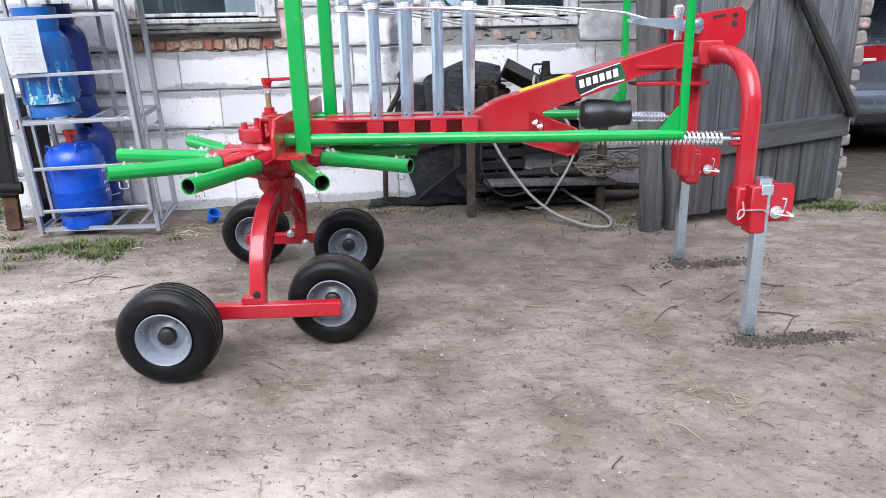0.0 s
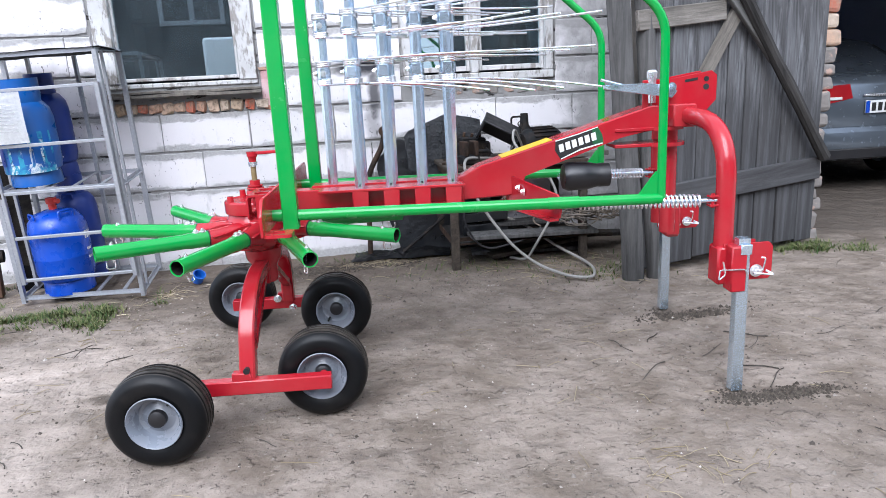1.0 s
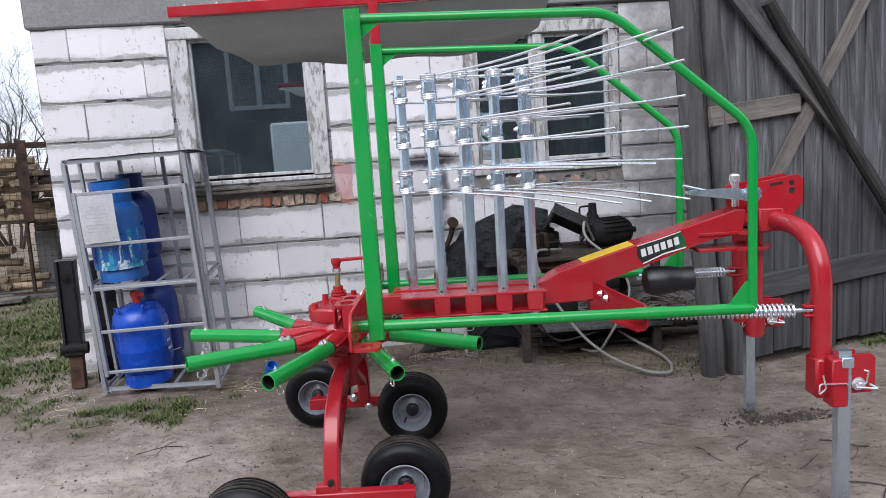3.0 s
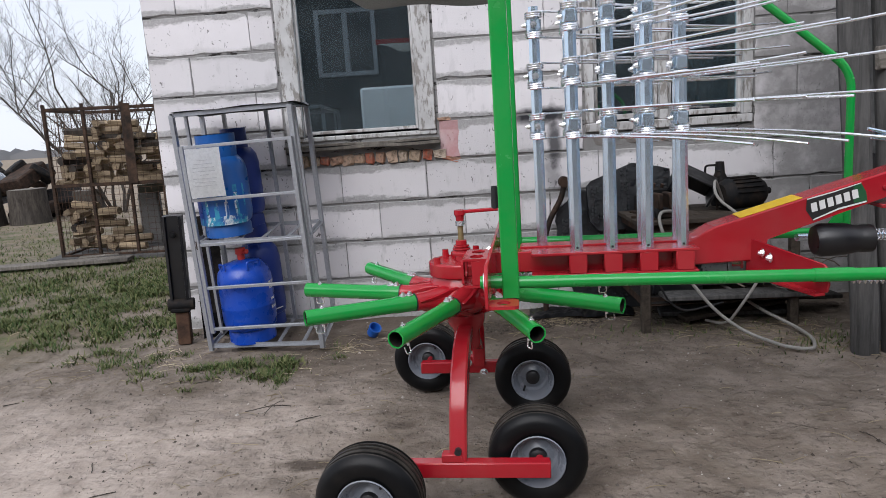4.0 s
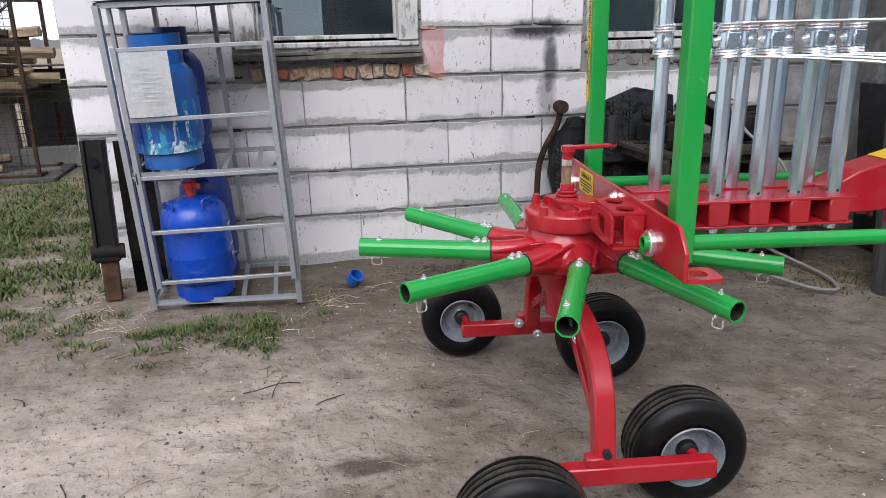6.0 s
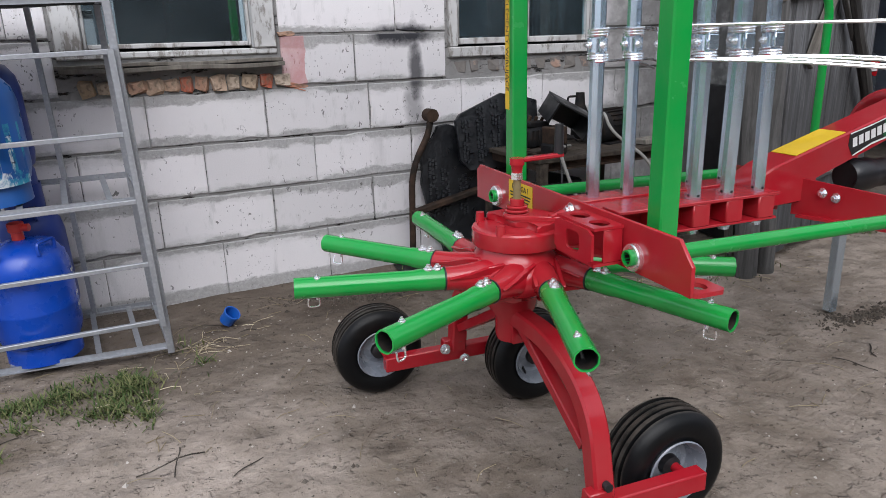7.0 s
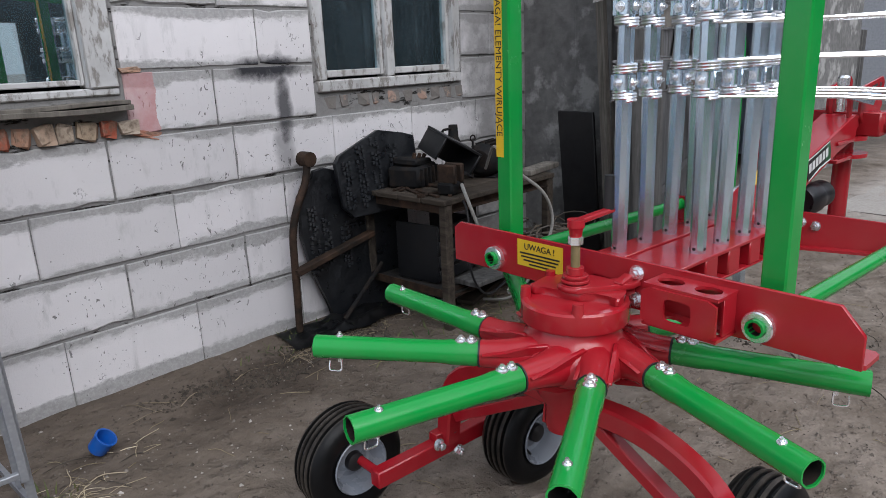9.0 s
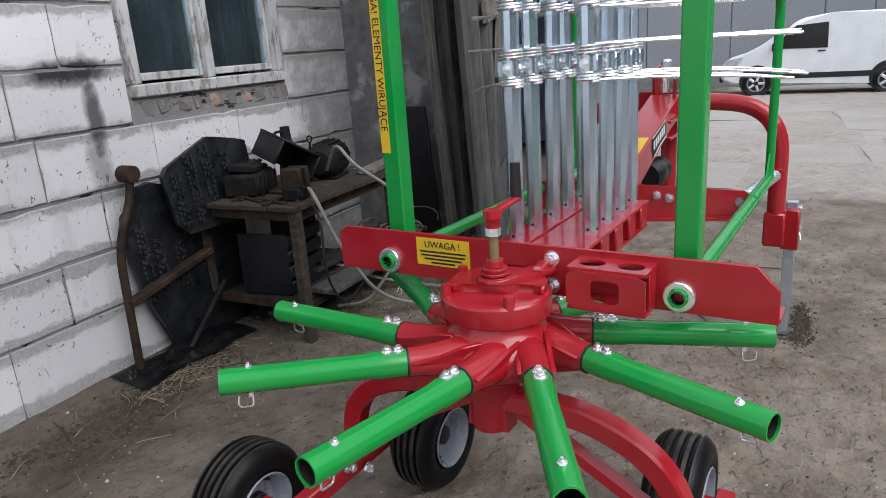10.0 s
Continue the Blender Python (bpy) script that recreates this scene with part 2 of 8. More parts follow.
MORTAR = mortar()
CONCRETE = mineral("grey_concrete", (0.17, 0.165, 0.16), (0.33, 0.325, 0.32), 2.2, patches=(0.12, 0.12, 0.12))
PLASTER = mineral("rough_grey_plaster", (0.085, 0.084, 0.082), (0.29, 0.285, 0.278), 6.0, 17, 1.0, patches=(0.34, 0.335, 0.325))
SLAB = mineral("yard_concrete", (0.33, 0.300, 0.272), (0.50, 0.465, 0.43), 1.6, 40, 0.4)
HALL = mineral("grey_hall_cladding", (0.26, 0.27, 0.29), (0.34, 0.35, 0.37), 0.7, 20, 0.1, 0.6)
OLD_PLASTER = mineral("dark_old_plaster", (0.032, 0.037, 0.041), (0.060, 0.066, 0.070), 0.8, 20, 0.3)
# pale blue colour put in for the hazy light inside the barn
BARN_DIM = mineral("limewashed_barn_inside", (0.34, 0.40, 0.52), (0.44, 0.50, 0.62), 1.5)
# near-black colour puts the dimness of closed rooms into the plaster
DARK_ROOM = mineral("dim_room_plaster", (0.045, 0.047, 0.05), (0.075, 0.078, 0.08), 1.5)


def brick_material():
    m = Mat("old_brick", 0.93)
    r = m.random()
    tone = m.ramp(r, (0.0, (0.40, 0.10, 0.06)), (0.2, (0.40, 0.22, 0.15)), (0.45, (0.47, 0.33, 0.24)), (0.75, (0.50, 0.41, 0.33)), (1.0, (0.34, 0.23, 0.13)))
    tone = m.mix(m.ramp(m.noise(20, 5, 0.7), (0.42, 0.0), (0.70, 0.8)), tone, (0.30, 0.25, 0.20))
    tone = m.mix(m.ramp(m.noise(9, 5, 0.7), (0.56, 0.0), (0.66, 0.7)), tone, (0.16, 0.11, 0.075))
    m.color(tone).bump(m.noise(60, 5), 0.8, 0.008)
    return m.m


def smeared_brick():
    """Bricks almost hidden under a smear of grey mortar."""
    m = Mat("mortar_smeared_brick", 0.95).world_space()
    bare = m.ramp(m.noise(8, 5, 0.7), (0.56, 0.0), (0.63, 0.85))
    grey = m.mix(m.noise(16, 6, 0.7), (0.13, 0.118, 0.108), (0.27, 0.247, 0.23))
    m.color(m.mix(bare, grey, m.mix(m.noise(30), (0.42, 0.24, 0.18), (0.50, 0.38, 0.31))))
    m.bump(m.noise(45, 5), 0.8, 0.008)
    return m.m


SMEARED = smeared_brick()
BRICK = brick_material()


def wood(name, a, b, grain=(28, 28, 2.2), rough=0.85, streak=(0.03, 0.028, 0.026)):
    m = Mat(name, rough)
    g = m.noise(1.0, 7, 0.7, m.scaled(*grain), 0.6)
    tone = m.mix(m.random(), a, b)
    col = m.mix(m.ramp(g, (0.35, 0.0), (0.68, 1.0)), tuple(v * 0.5 for v in a), tone)
    col = m.mix(m.ramp(m.noise(2.2, 5, 0.65), (0.5, 0.0), (0.75, 0.75)), col, streak)
    m.color(col).bump(g, 0.55, 0.006)
    return m.m


def door_wood():
    """Old door boards: dark grain with pale, washed-out streaks."""
    m = Mat("weathered_door_wood", 0.85)
    g = m.noise(1.0, 7, 0.7, m.scaled(30, 30, 1.6), 0.6)
    tone = m.mix(m.random(), (0.075, 0.074, 0.077), (0.140, 0.138, 0.140))
    col = m.mix(m.ramp(g, (0.36, 0.0), (0.66, 1.0)), (0.045, 0.044, 0.045), tone)
    wash = m.ramp(m.noise(1.0, 5, 0.65, m.scaled(7, 7, 0.9), 0.8), (0.46, 0.0), (0.66, 0.80))
    col = m.mix(wash, col, m.mix(g, (0.19, 0.194, 0.205), (0.33, 0.335, 0.35)))
    stain = m.ramp(m.noise(1.0, 5, 0.65, m.scaled(4, 4, 0.6)), (0.56, 0.0), (0.70, 0.6))
    col = m.mix(stain, col, (0.060, 0.048, 0.040))
    # lower boards darker below about 1.25 m, with a streaky edge
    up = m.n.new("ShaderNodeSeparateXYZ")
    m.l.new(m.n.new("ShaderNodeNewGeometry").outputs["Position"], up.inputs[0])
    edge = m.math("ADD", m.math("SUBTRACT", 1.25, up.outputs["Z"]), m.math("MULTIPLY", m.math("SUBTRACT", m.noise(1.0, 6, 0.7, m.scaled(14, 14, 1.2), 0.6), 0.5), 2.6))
    low_dark = m.ramp(edge, (-0.25, 0.0), (0.45, 0.78))
    m.color(m.mix(low_dark, col, m.mix(g, (0.022, 0.022, 0.024), (0.060, 0.059, 0.060)))).bump(g, 0.6, 0.006)
    return m.m


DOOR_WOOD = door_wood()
GREY_WOOD = wood("weathered_grey_wood", (0.10, 0.098, 0.096), (0.19, 0.182, 0.175))
PALE_WOOD = wood("pale_weathered_wood", (0.20, 0.18, 0.155), (0.30, 0.275, 0.245))
DARK_WOOD = wood("dark_tarred_wood", (0.035, 0.033, 0.032), (0.07, 0.066, 0.063))
BROWN_WOOD = wood("grimy_brown_wood", (0.060, 0.048, 0.038), (0.115, 0.092, 0.072), (26, 3, 26))
LOG = wood("split_firewood", (0.30, 0.23, 0.155), (0.72, 0.56, 0.36), (30, 3, 30), streak=(0.12, 0.09, 0.065))
MOSSY = wood("mossy_boards", (0.10, 0.105, 0.085), (0.17, 0.175, 0.14), (3, 28, 28))
BARK = wood("bark", (0.06, 0.05, 0.042), (0.11, 0.095, 0.08), (20, 20, 4))


def peeling():
    m = Mat("peeling_white_paint", 0.7).world_space()
    flake = m.ramp(m.noise(1.0, 8, 0.72, m.scaled(22, 22, 7)), (0.50, 0.0), (0.57, 1.0))
    worn = m.ramp(m.noise(2.4, 5, 0.65), (0.42, 0.0), (0.66, 0.75))
    paint = m.mix(m.noise(6, 5), (0.47, 0.465, 0.46), (0.64, 0.635, 0.63))
    paint = m.mix(worn, paint, (0.36, 0.35, 0.345))
    m.color(m.mix(flake, paint, m.mix(m.noise(40), (0.19, 0.175, 0.16), (0.34, 0.32, 0.30))))
    m.bump(m.math("SUBTRACT", 1.0, flake), 0.5, 0.003)
    return m.m


PEELING = peeling()


def glass():
    m = bpy.data.materials.new("window_glass")
    m.use_nodes = True
    n, l = m.node_tree.nodes, m.node_tree.links
    n.clear()
    out, mix = n.new("ShaderNodeOutputMaterial"), n.new("ShaderNodeMixShader")
    clear, shine, fr = n.new("ShaderNodeBsdfTransparent"), n.new("ShaderNodeBsdfGlossy"), n.new("ShaderNodeFresnel")
    clear.inputs["Color"].default_value = (0.52, 0.60, 0.62, 1)
    shine.inputs["Roughness"].default_value = 0.012
    fr.inputs["IOR"].default_value = 3.5
    shine.inputs["Color"].default_value = (0.76, 0.91, 0.97, 1)
    l.new(fr.outputs["Fac"], mix.inputs["Fac"])
    l.new(clear.outputs["BSDF"], mix.inputs[1])
    l.new(shine.outputs["BSDF"], mix.inputs[2])
    # a thin film of dust, whose pale colour also adds haze to dark panes
    film, dust, tn, ramp = n.new("ShaderNodeMixShader"), n.new("ShaderNodeBsdfDiffuse"), n.new("ShaderNodeTexNoise"), n.new("ShaderNodeMapRange")
    dust.inputs["Color"].default_value = (0.34, 0.38, 0.40, 1)
    tn.inputs["Scale"].default_value, tn.inputs["Detail"].default_value = 3.5, 6
    ramp.inputs["From Min"].default_value, ramp.inputs["From Max"].default_value = 0.3, 0.75
    ramp.inputs["To Min"].default_value, ramp.inputs["To Max"].default_value = 0.015, 0.07
    l.new(n.new("ShaderNodeTexCoord").outputs["Object"], tn.inputs["Vector"])
    l.new(tn.outputs["Fac"], ramp.inputs["Value"])
    l.new(ramp.outputs["Result"], film.inputs["Fac"])
    l.new(mix.outputs["Shader"], film.inputs[1])
    l.new(dust.outputs["BSDF"], film.inputs[2])
    l.new(film.outputs["Shader"], out.inputs["Surface"])
    return m


GLASS = glass()


def ground_material():
    """Trodden sandy yard: sand, damp dark spots, small stones, moss and grass towards the meadow."""
    m = Mat("sandy_yard", 0.95).world_space()
    sep = m.n.new("ShaderNodeSeparateXYZ")
    m.l.new(m.co, sep.inputs[0])
    big = m.noise(0.8, 6, 0.62)
    mid = m.noise(3.6, 7, 0.60, dist=0.25)
    fine = m.noise(70, 3, 0.6)
    col = m.mix(m.ramp(big, (0.32, 0.0), (0.68, 1.0)), (0.120, 0.094, 0.072), (0.200, 0.165, 0.134))
    col = m.mix(m.ramp(mid, (0.36, 0.0), (0.60, 0.8)), col, (0.275, 0.230, 0.193))
    # these dark spots grow stronger towards the house
    damp = m.math("MULTIPLY", m.ramp(m.noise(1.7, 7, 0.7, dist=0.8), (0.50, 0.0), (0.66, 0.72)), m.ramp(m.math("MULTIPLY", sep.outputs["Y"], 0.4), (0.25, 0.15), (0.95, 1.0)))
    col = m.mix(damp, col, (0.095, 0.072, 0.055))
    col = m.mix(m.ramp(m.noise(8.5, 5, 0.62), (0.52, 0.0), (0.72, 0.55)), col, (0.128, 0.100, 0.077))
    col = m.mix(m.ramp(m.noise(17, 6, 0.75, m.scaled(1.0, 1.6, 1.0)), (0.57, 0.0), (0.68, 0.4)), col, (0.380, 0.324, 0.276))
    col = m.mix(m.ramp(fine, (0.60, 0.0), (0.74, 0.5)), col, (0.100, 0.081, 0.063))
    lie = m.math("SUBTRACT", sep.outputs["Y"], m.math("MULTIPLY", m.math("ADD", sep.outputs["X"], 1.0), 0.22))
    soil = m.math("ADD", m.math("SUBTRACT", lie, 3.22), m.math("MULTIPLY", m.math("SUBTRACT", m.noise(2.6, 6, 0.65), 0.5), 1.6))
    soil = m.math("MULTIPLY", m.ramp(soil, (0.0, 0.0), (0.75, 0.9)), m.ramp(m.math("ADD", m.math("ADD", sep.outputs["X"], 2.45), m.math("MULTIPLY", m.math("SUBTRACT", m.noise(2.1, 6, 0.7), 0.5), 1.8)), (0.0, 0.0), (0.7, 1.0)))
    col = m.mix(soil, col, m.mix(m.noise(9, 6, 0.7), (0.066, 0.051, 0.039), (0.160, 0.128, 0.102)))
    specks = m.ramp(m.voronoi(95), (0.08, 1.0), (0.14, 0.0))
    specks = m.math("MULTIPLY", specks, m.ramp(m.noise(21, 3), (0.54, 0.0), (0.62, 0.8)))
    col = m.mix(specks, col, (0.060, 0.049, 0.039))
    stones = m.ramp(m.voronoi(38), (0.07, 1.0), (0.11, 0.0))
    stones = m.math("MULTIPLY", stones, m.ramp(m.noise(8, 3), (0.60, 0.0), (0.64, 1.0)))
    col = m.mix(stones, col, (0.460, 0.399, 0.340))
    # meadow beyond the house corner
    far = m.math("ADD", m.math("MULTIPLY", m.math("SUBTRACT", -2.9, sep.outputs["X"]), 0.9), m.math("MULTIPLY", m.math("SUBTRACT", sep.outputs["Y"], 4.2), 0.35))
    far = m.math("ADD", far, m.math("MULTIPLY", m.math("SUBTRACT", m.noise(1.1, 5), 0.5), 2.2))
    near_house = m.ramp(m.math("SUBTRACT", sep.outputs["Y"], 3.6), (0.0, 0.0), (0.9, 1.0))
    green = m.math("MULTIPLY", m.ramp(far, (0.1, 0.0), (0.9, 1.0)), near_house)
    grass = m.mix(m.ramp(m.noise(2.2, 7, 0.72), (0.36, 0.0), (0.62, 1.0)), (0.060, 0.082, 0.030), (0.190, 0.150, 0.100))
    field = m.ramp(m.math("MULTIPLY", m.math("ADD", m.math("SUBTRACT", sep.outputs["Y"], 11.0), m.math("MULTIPLY", m.noise(0.5, 4), 3.0)), 0.1), (0.10, 0.0), (0.45, 1.0))
    grass = m.mix(field, grass, m.mix(m.noise(0.35, 5), (0.24, 0.190, 0.135), (0.33, 0.27, 0.195)))
    col = m.mix(m.math("MULTIPLY", green, m.ramp(m.noise(1.6, 6, 0.7), (0.40, 0.15), (0.60, 1.0))), col, grass)
    # lighter sand in the open yard and to the west
    west = m.math("MINIMUM", m.math("SUBTRACT", -1.45, sep.outputs["X"]), m.math("SUBTRACT", 3.45, sep.outputs["Y"]))
    dry = m.math("ADD", m.math("MAXIMUM", m.math("SUBTRACT", m.math("SUBTRACT", 1.30, m.math("MULTIPLY", sep.outputs["X"], 0.62)), sep.outputs["Y"]), west), m.math("MULTIPLY", m.math("SUBTRACT", m.noise(0.9, 6, 0.65), 0.5), 1.8))
    dry = m.math("MULTIPLY", m.ramp(dry, (-0.1, 0.0), (0.65, 0.82)), m.ramp(m.noise(5, 7, 0.7), (0.30, 0.45), (0.62, 1.0)))
    col = m.mix(dry, col, m.mix(m.noise(28, 5, 0.7), (0.395, 0.328, 0.280), (0.575, 0.490, 0.428)))
    # old concrete under a film of sand beyond the barn
    hard = m.ramp(m.math("ADD", m.math("MINIMUM", m.math("SUBTRACT", sep.outputs["X"], 3.6), m.math("MULTIPLY", m.math("SUBTRACT", 3.4, sep.outputs["Y"]), 2.0)), m.math("MULTIPLY", m.noise(0.9, 5), 1.2)), (0.3, 0.0), (1.0, 0.75))
    col = m.mix(hard, col, m.mix(m.noise(1.4, 6, 0.7), (0.33, 0.295, 0.265), (0.56, 0.51, 0.465)))
    # darker ground before and inside the barn
    barn_ground = m.math("MINIMUM", m.math("SUBTRACT", sep.outputs["Y"], 3.55), m.math("SUBTRACT", sep.outputs["X"], 1.2))
    barn_ground = m.math("ADD", barn_ground, m.math("MULTIPLY", m.math("SUBTRACT", m.noise(2.2, 6, 0.65), 0.5), 1.4))
    col = m.mix(m.ramp(barn_ground, (0.0, 0.0), (0.7, 0.9)), col, m.mix(m.noise(7, 6, 0.65), (0.055, 0.045, 0.037), (0.125, 0.104, 0.086)))
    # faint scuffs, damp stains with trodden litter, a broad darker patch by the wall
    col = m.mix(m.ramp(m.noise(5.5, 4, 0.55), (0.56, 0.0), (0.74, 0.42)), col, (0.125, 0.098, 0.077))
    ragged = m.math("MULTIPLY", m.math("SUBTRACT", m.noise(9, 6, 0.7), 0.5), 2.6)
    for px, py, rx, ry, deep in ((-1.56, 2.55, 0.17, 0.06, 0.85), (-1.24, 2.86, 0.09, 0.05, 0.6), (-0.60, 1.88, 0.12, 0.045, 0.45), (-0.57, 1.32, 0.13, 0.05, 0.5), (0.98, 1.93, 0.19, 0.045, 0.75), (1.08, 2.80, 0.20, 0.045, 0.75), (-0.75, 4.3, 0.5, 0.10, 0.8), (-1.02, 4.18, 0.16, 0.10, 0.8), (-0.90, 4.12, 0.46, 0.22, 0.62), (-0.62, 4.22, 0.14, 0.07, 0.7), (-1.55, 4.15, 0.12, 0.07, 0.6)):
        dx = m.math("MULTIPLY", m.math("SUBTRACT", sep.outputs["X"], px), 1.0 / rx)
        dy = m.math("MULTIPLY", m.math("SUBTRACT", sep.outputs["Y"], py), 1.0 / ry)
        away = m.math("ADD", m.math("ADD", m.math("MULTIPLY", dx, dx), m.math("MULTIPLY", dy, dy)), ragged)
        col = m.mix(m.ramp(away, (0.2, deep), (1.3, 0.0)), col, (0.062, 0.047, 0.036))
    m.color(col)
    # heel marks, soft ridges and clods
    dent = m.noise(4.4, 2, 0.40)
    print_edge = m.noise(10.5, 2, 0.5)
    clod = m.ramp(m.noise(26, 3, 0.6), (0.58, 0.0), (0.70, 1.0))
    relief = m.math("ADD", m.math("ADD", m.math("MULTIPLY", dent, 1.5), m.math("MULTIPLY", print_edge, 0.8)), m.math("ADD", m.math("MULTIPLY", clod, 0.20), m.math("MULTIPLY", fine, 0.20)))
    m.bump(m.math("ADD", m.math("ADD", m.math("MULTIPLY", m.noise(6.5, 3, 0.5), 0.8), relief), stones), 1.0, 0.034)
    return m.m


GROUND = ground_material()


def leafy(name, a, b):
    m = Mat(name, 0.8)
    m.color(m.mix(m.island(), a, b))
    return m.m


GRASS = leafy("spring_grass", (0.026, 0.066, 0.014), (0.160, 0.160, 0.070))
STRAW = leafy("dry_straw", (0.16, 0.125, 0.075), (0.34, 0.28, 0.18))
CRUMB = leafy("soil_crumbs", (0.05, 0.04, 0.032), (0.23, 0.20, 0.172))
WIRE_MESH = rusty("rusty_mesh", (0.05, 0.035, 0.03), (0.11, 0.06, 0.035), 0.5)
ROPE = mineral("grey_hose", (0.26, 0.25, 0.23), (0.36, 0.35, 0.33), 8, 90, 0.2, 0.7, wsp=False)
CANVAS = mineral("grey_canvas", (0.28, 0.28, 0.265), (0.42, 0.42, 0.40), 2.5, 130, 0.2, 0.8, wsp=False)
PAPER = mineral("weathered_paper", (0.80, 0.80, 0.79), (0.88, 0.88, 0.87), 5, 60, 0.1, 0.8, wsp=False)
FAINT = mineral("faded_print", (0.50, 0.50, 0.50), (0.60, 0.60, 0.60), 8, 90, 0.1, 0.8, wsp=False)
FAR_WOODS = leafy("far_woods", (0.17, 0.175, 0.185), (0.24, 0.24, 0.245))
DARK_GLASS = painted("dark_car_glass", (0.012, 0.014, 0.017), 0.08, amount=0.0)


# ---- mesh tools ----
def V(*a):
    return Vector(a)


def part(name, bm, material, parent=None, label="", smooth=True):
    """Links a bmesh as one mesh object, under a thing or under a part."""
    me = bpy.data.meshes.new(name)
    bmesh.ops.recalc_face_normals(bm, faces=bm.faces)
    bm.to_mesh(me)
    bm.free()
    if smooth:
        me.shade_smooth()
        me.set_sharp_from_angle(angle=radians(38))
    me.materials.append(material)
    ob = new(name, me)
    ob.parent = parent
    if label:
        tagged(ob, label)
    return ob


def again(ob, parent, m=None, name=None):
    """Another object on the same mesh, with its children."""
    o = new(name or ob.name.split(".")[0], ob.data)
    o.parent = parent
    o.matrix_local = m if m is not None else ob.matrix_local.copy()
    if "label" in ob:
        o["label"] = ob["label"]
    for c in ob.children:
        again(c, o, c.matrix_local.copy())
    return o


def thing(name, m, label, category, group="", kind=""):
    e = new(name)
    e.empty_display_size = 0.1
    e.matrix_world = m
    return tagged(e, label, category, group, kind)


def box(bm, c, s, bevel=0.0, m=None, seg=1):
    r = bmesh.ops.create_cube(bm, size=1.0)
    vs = r["verts"]
    for v in vs:
        v.co = Vector((v.co.x * s[0], v.co.y * s[1], v.co.z * s[2]))
    if bevel:
        es = list({e for v in vs for e in v.link_edges})
        rb = bmesh.ops.bevel(bm, geom=es, offset=bevel, segments=seg, affect="EDGES", profile=0.5)
        vs = list({v for f in rb["faces"] for v in f.verts} | {v for v in vs if v.is_valid})
    t = Matrix.Translation(c) @ (m or Matrix())
    for v in vs:
        v.co = t @ v.co
    return vs


def ngon(n, r, turn=0.0, sx=1.0, sy=1.0):
    return [(sx * r * math.cos(2 * math.pi * i / n + turn), sy * r * math.sin(2 * math.pi * i / n + turn)) for i in range(n)]


def octagon(r):
    """An octagon with rounded corners."""
    return [(r * math.cos(a), r * math.sin(a)) for k in range(8) for a in (math.pi * (k + 0.5) / 4 - 0.13, math.pi * (k + 0.5) / 4 + 0.13)]


def rect(a, b, c=0.0):
    """A rectangle a x b with cut corners c."""
    a, b = a / 2, b / 2
    if not c:
        return [(a, b), (-a, b), (-a, -b), (a, -b)]
    return [(a - c, b), (-a + c, b), (-a, b - c), (-a, -b + c), (-a + c, -b), (a - c, -b), (a, -b + c), (a, b - c)]


def sweep(bm, pts, prof, cap=True, up=None, sizes=None, ring=False):
    """A profile carried along a line of points."""
    pts = [Vector(p) for p in pts]
    n = len(pts)
    tang = []
    for i in range(n):
        a = pts[(i - 1) % n] if ring or i else pts[0]
        b = pts[(i + 1) % n] if ring or i < n - 1 else pts[-1]
        tang.append((b - a).normalized())
    side = Vector(up) if up else (V(0, 0, 1) if abs(tang[0].z) < 0.9 else V(0, 1, 0))
    rows = []
    for i in range(n):
        side = (side - tang[i] * side.dot(tang[i])).normalized()
        other = tang[i].cross(side)
        k = sizes[i] if sizes else 1.0
        stretch = 1.0
        if 0 < i < n - 1:
            stretch = 1.0 / max(0.5, tang[i].dot((pts[i + 1] - pts[i]).normalized()))
        rows.append([bm.verts.new(pts[i] + other * (a * k) + side * (b * k)) for a, b in prof])
    m = len(prof)
    for i in range(n if ring else n - 1):
        r0, r1 = rows[i], rows[(i + 1) % n]
        for j in range(m):
            bm.faces.new((r0[j], r0[(j + 1) % m], r1[(j + 1) % m], r1[j]))
    if cap and not ring:
        bm.faces.new(rows[0][::-1])
        bm.faces.new(rows[-1])
    return rows


def rod(bm, a, b, r, n=10, r2=None):
    sweep(bm, [a, b], ngon(n, 1.0), sizes=[r, r if r2 is None else r2])


def bent(pts, r, n=5):
    """Rounds the corners of a line of points."""
    pts = [Vector(p) for p in pts]
    out = [pts[0]]
    for a, b, c in zip(pts, pts[1:], pts[2:]):
        d1, d2 = (a - b), (c - b)
        k = min(r, d1.length * 0.49, d2.length * 0.49)
        p, q = b + d1.normalized() * k, b + d2.normalized() * k
        for i in range(n + 1):
            t = i / n
            out.append(p * (1 - t) ** 2 + b * (2 * t * (1 - t)) + q * t * t)
    out.append(pts[-1])
    return out


def pipe(bm, a, b, r, wall, n=10, turn=0.0):
    """An open tube with a visible wall."""
    a, b = Vector(a), Vector(b)
    ro = sweep(bm, [a, b], ngon(n, r, turn), cap=False)
    ri = sweep(bm, [a, b], ngon(n, r - wall, turn), cap=False)
    for k in (0, 1):
        for j in range(n):
            bm.faces.new((ro[k][j], ro[k][(j + 1) % n], ri[k][(j + 1) % n], ri[k][j]))


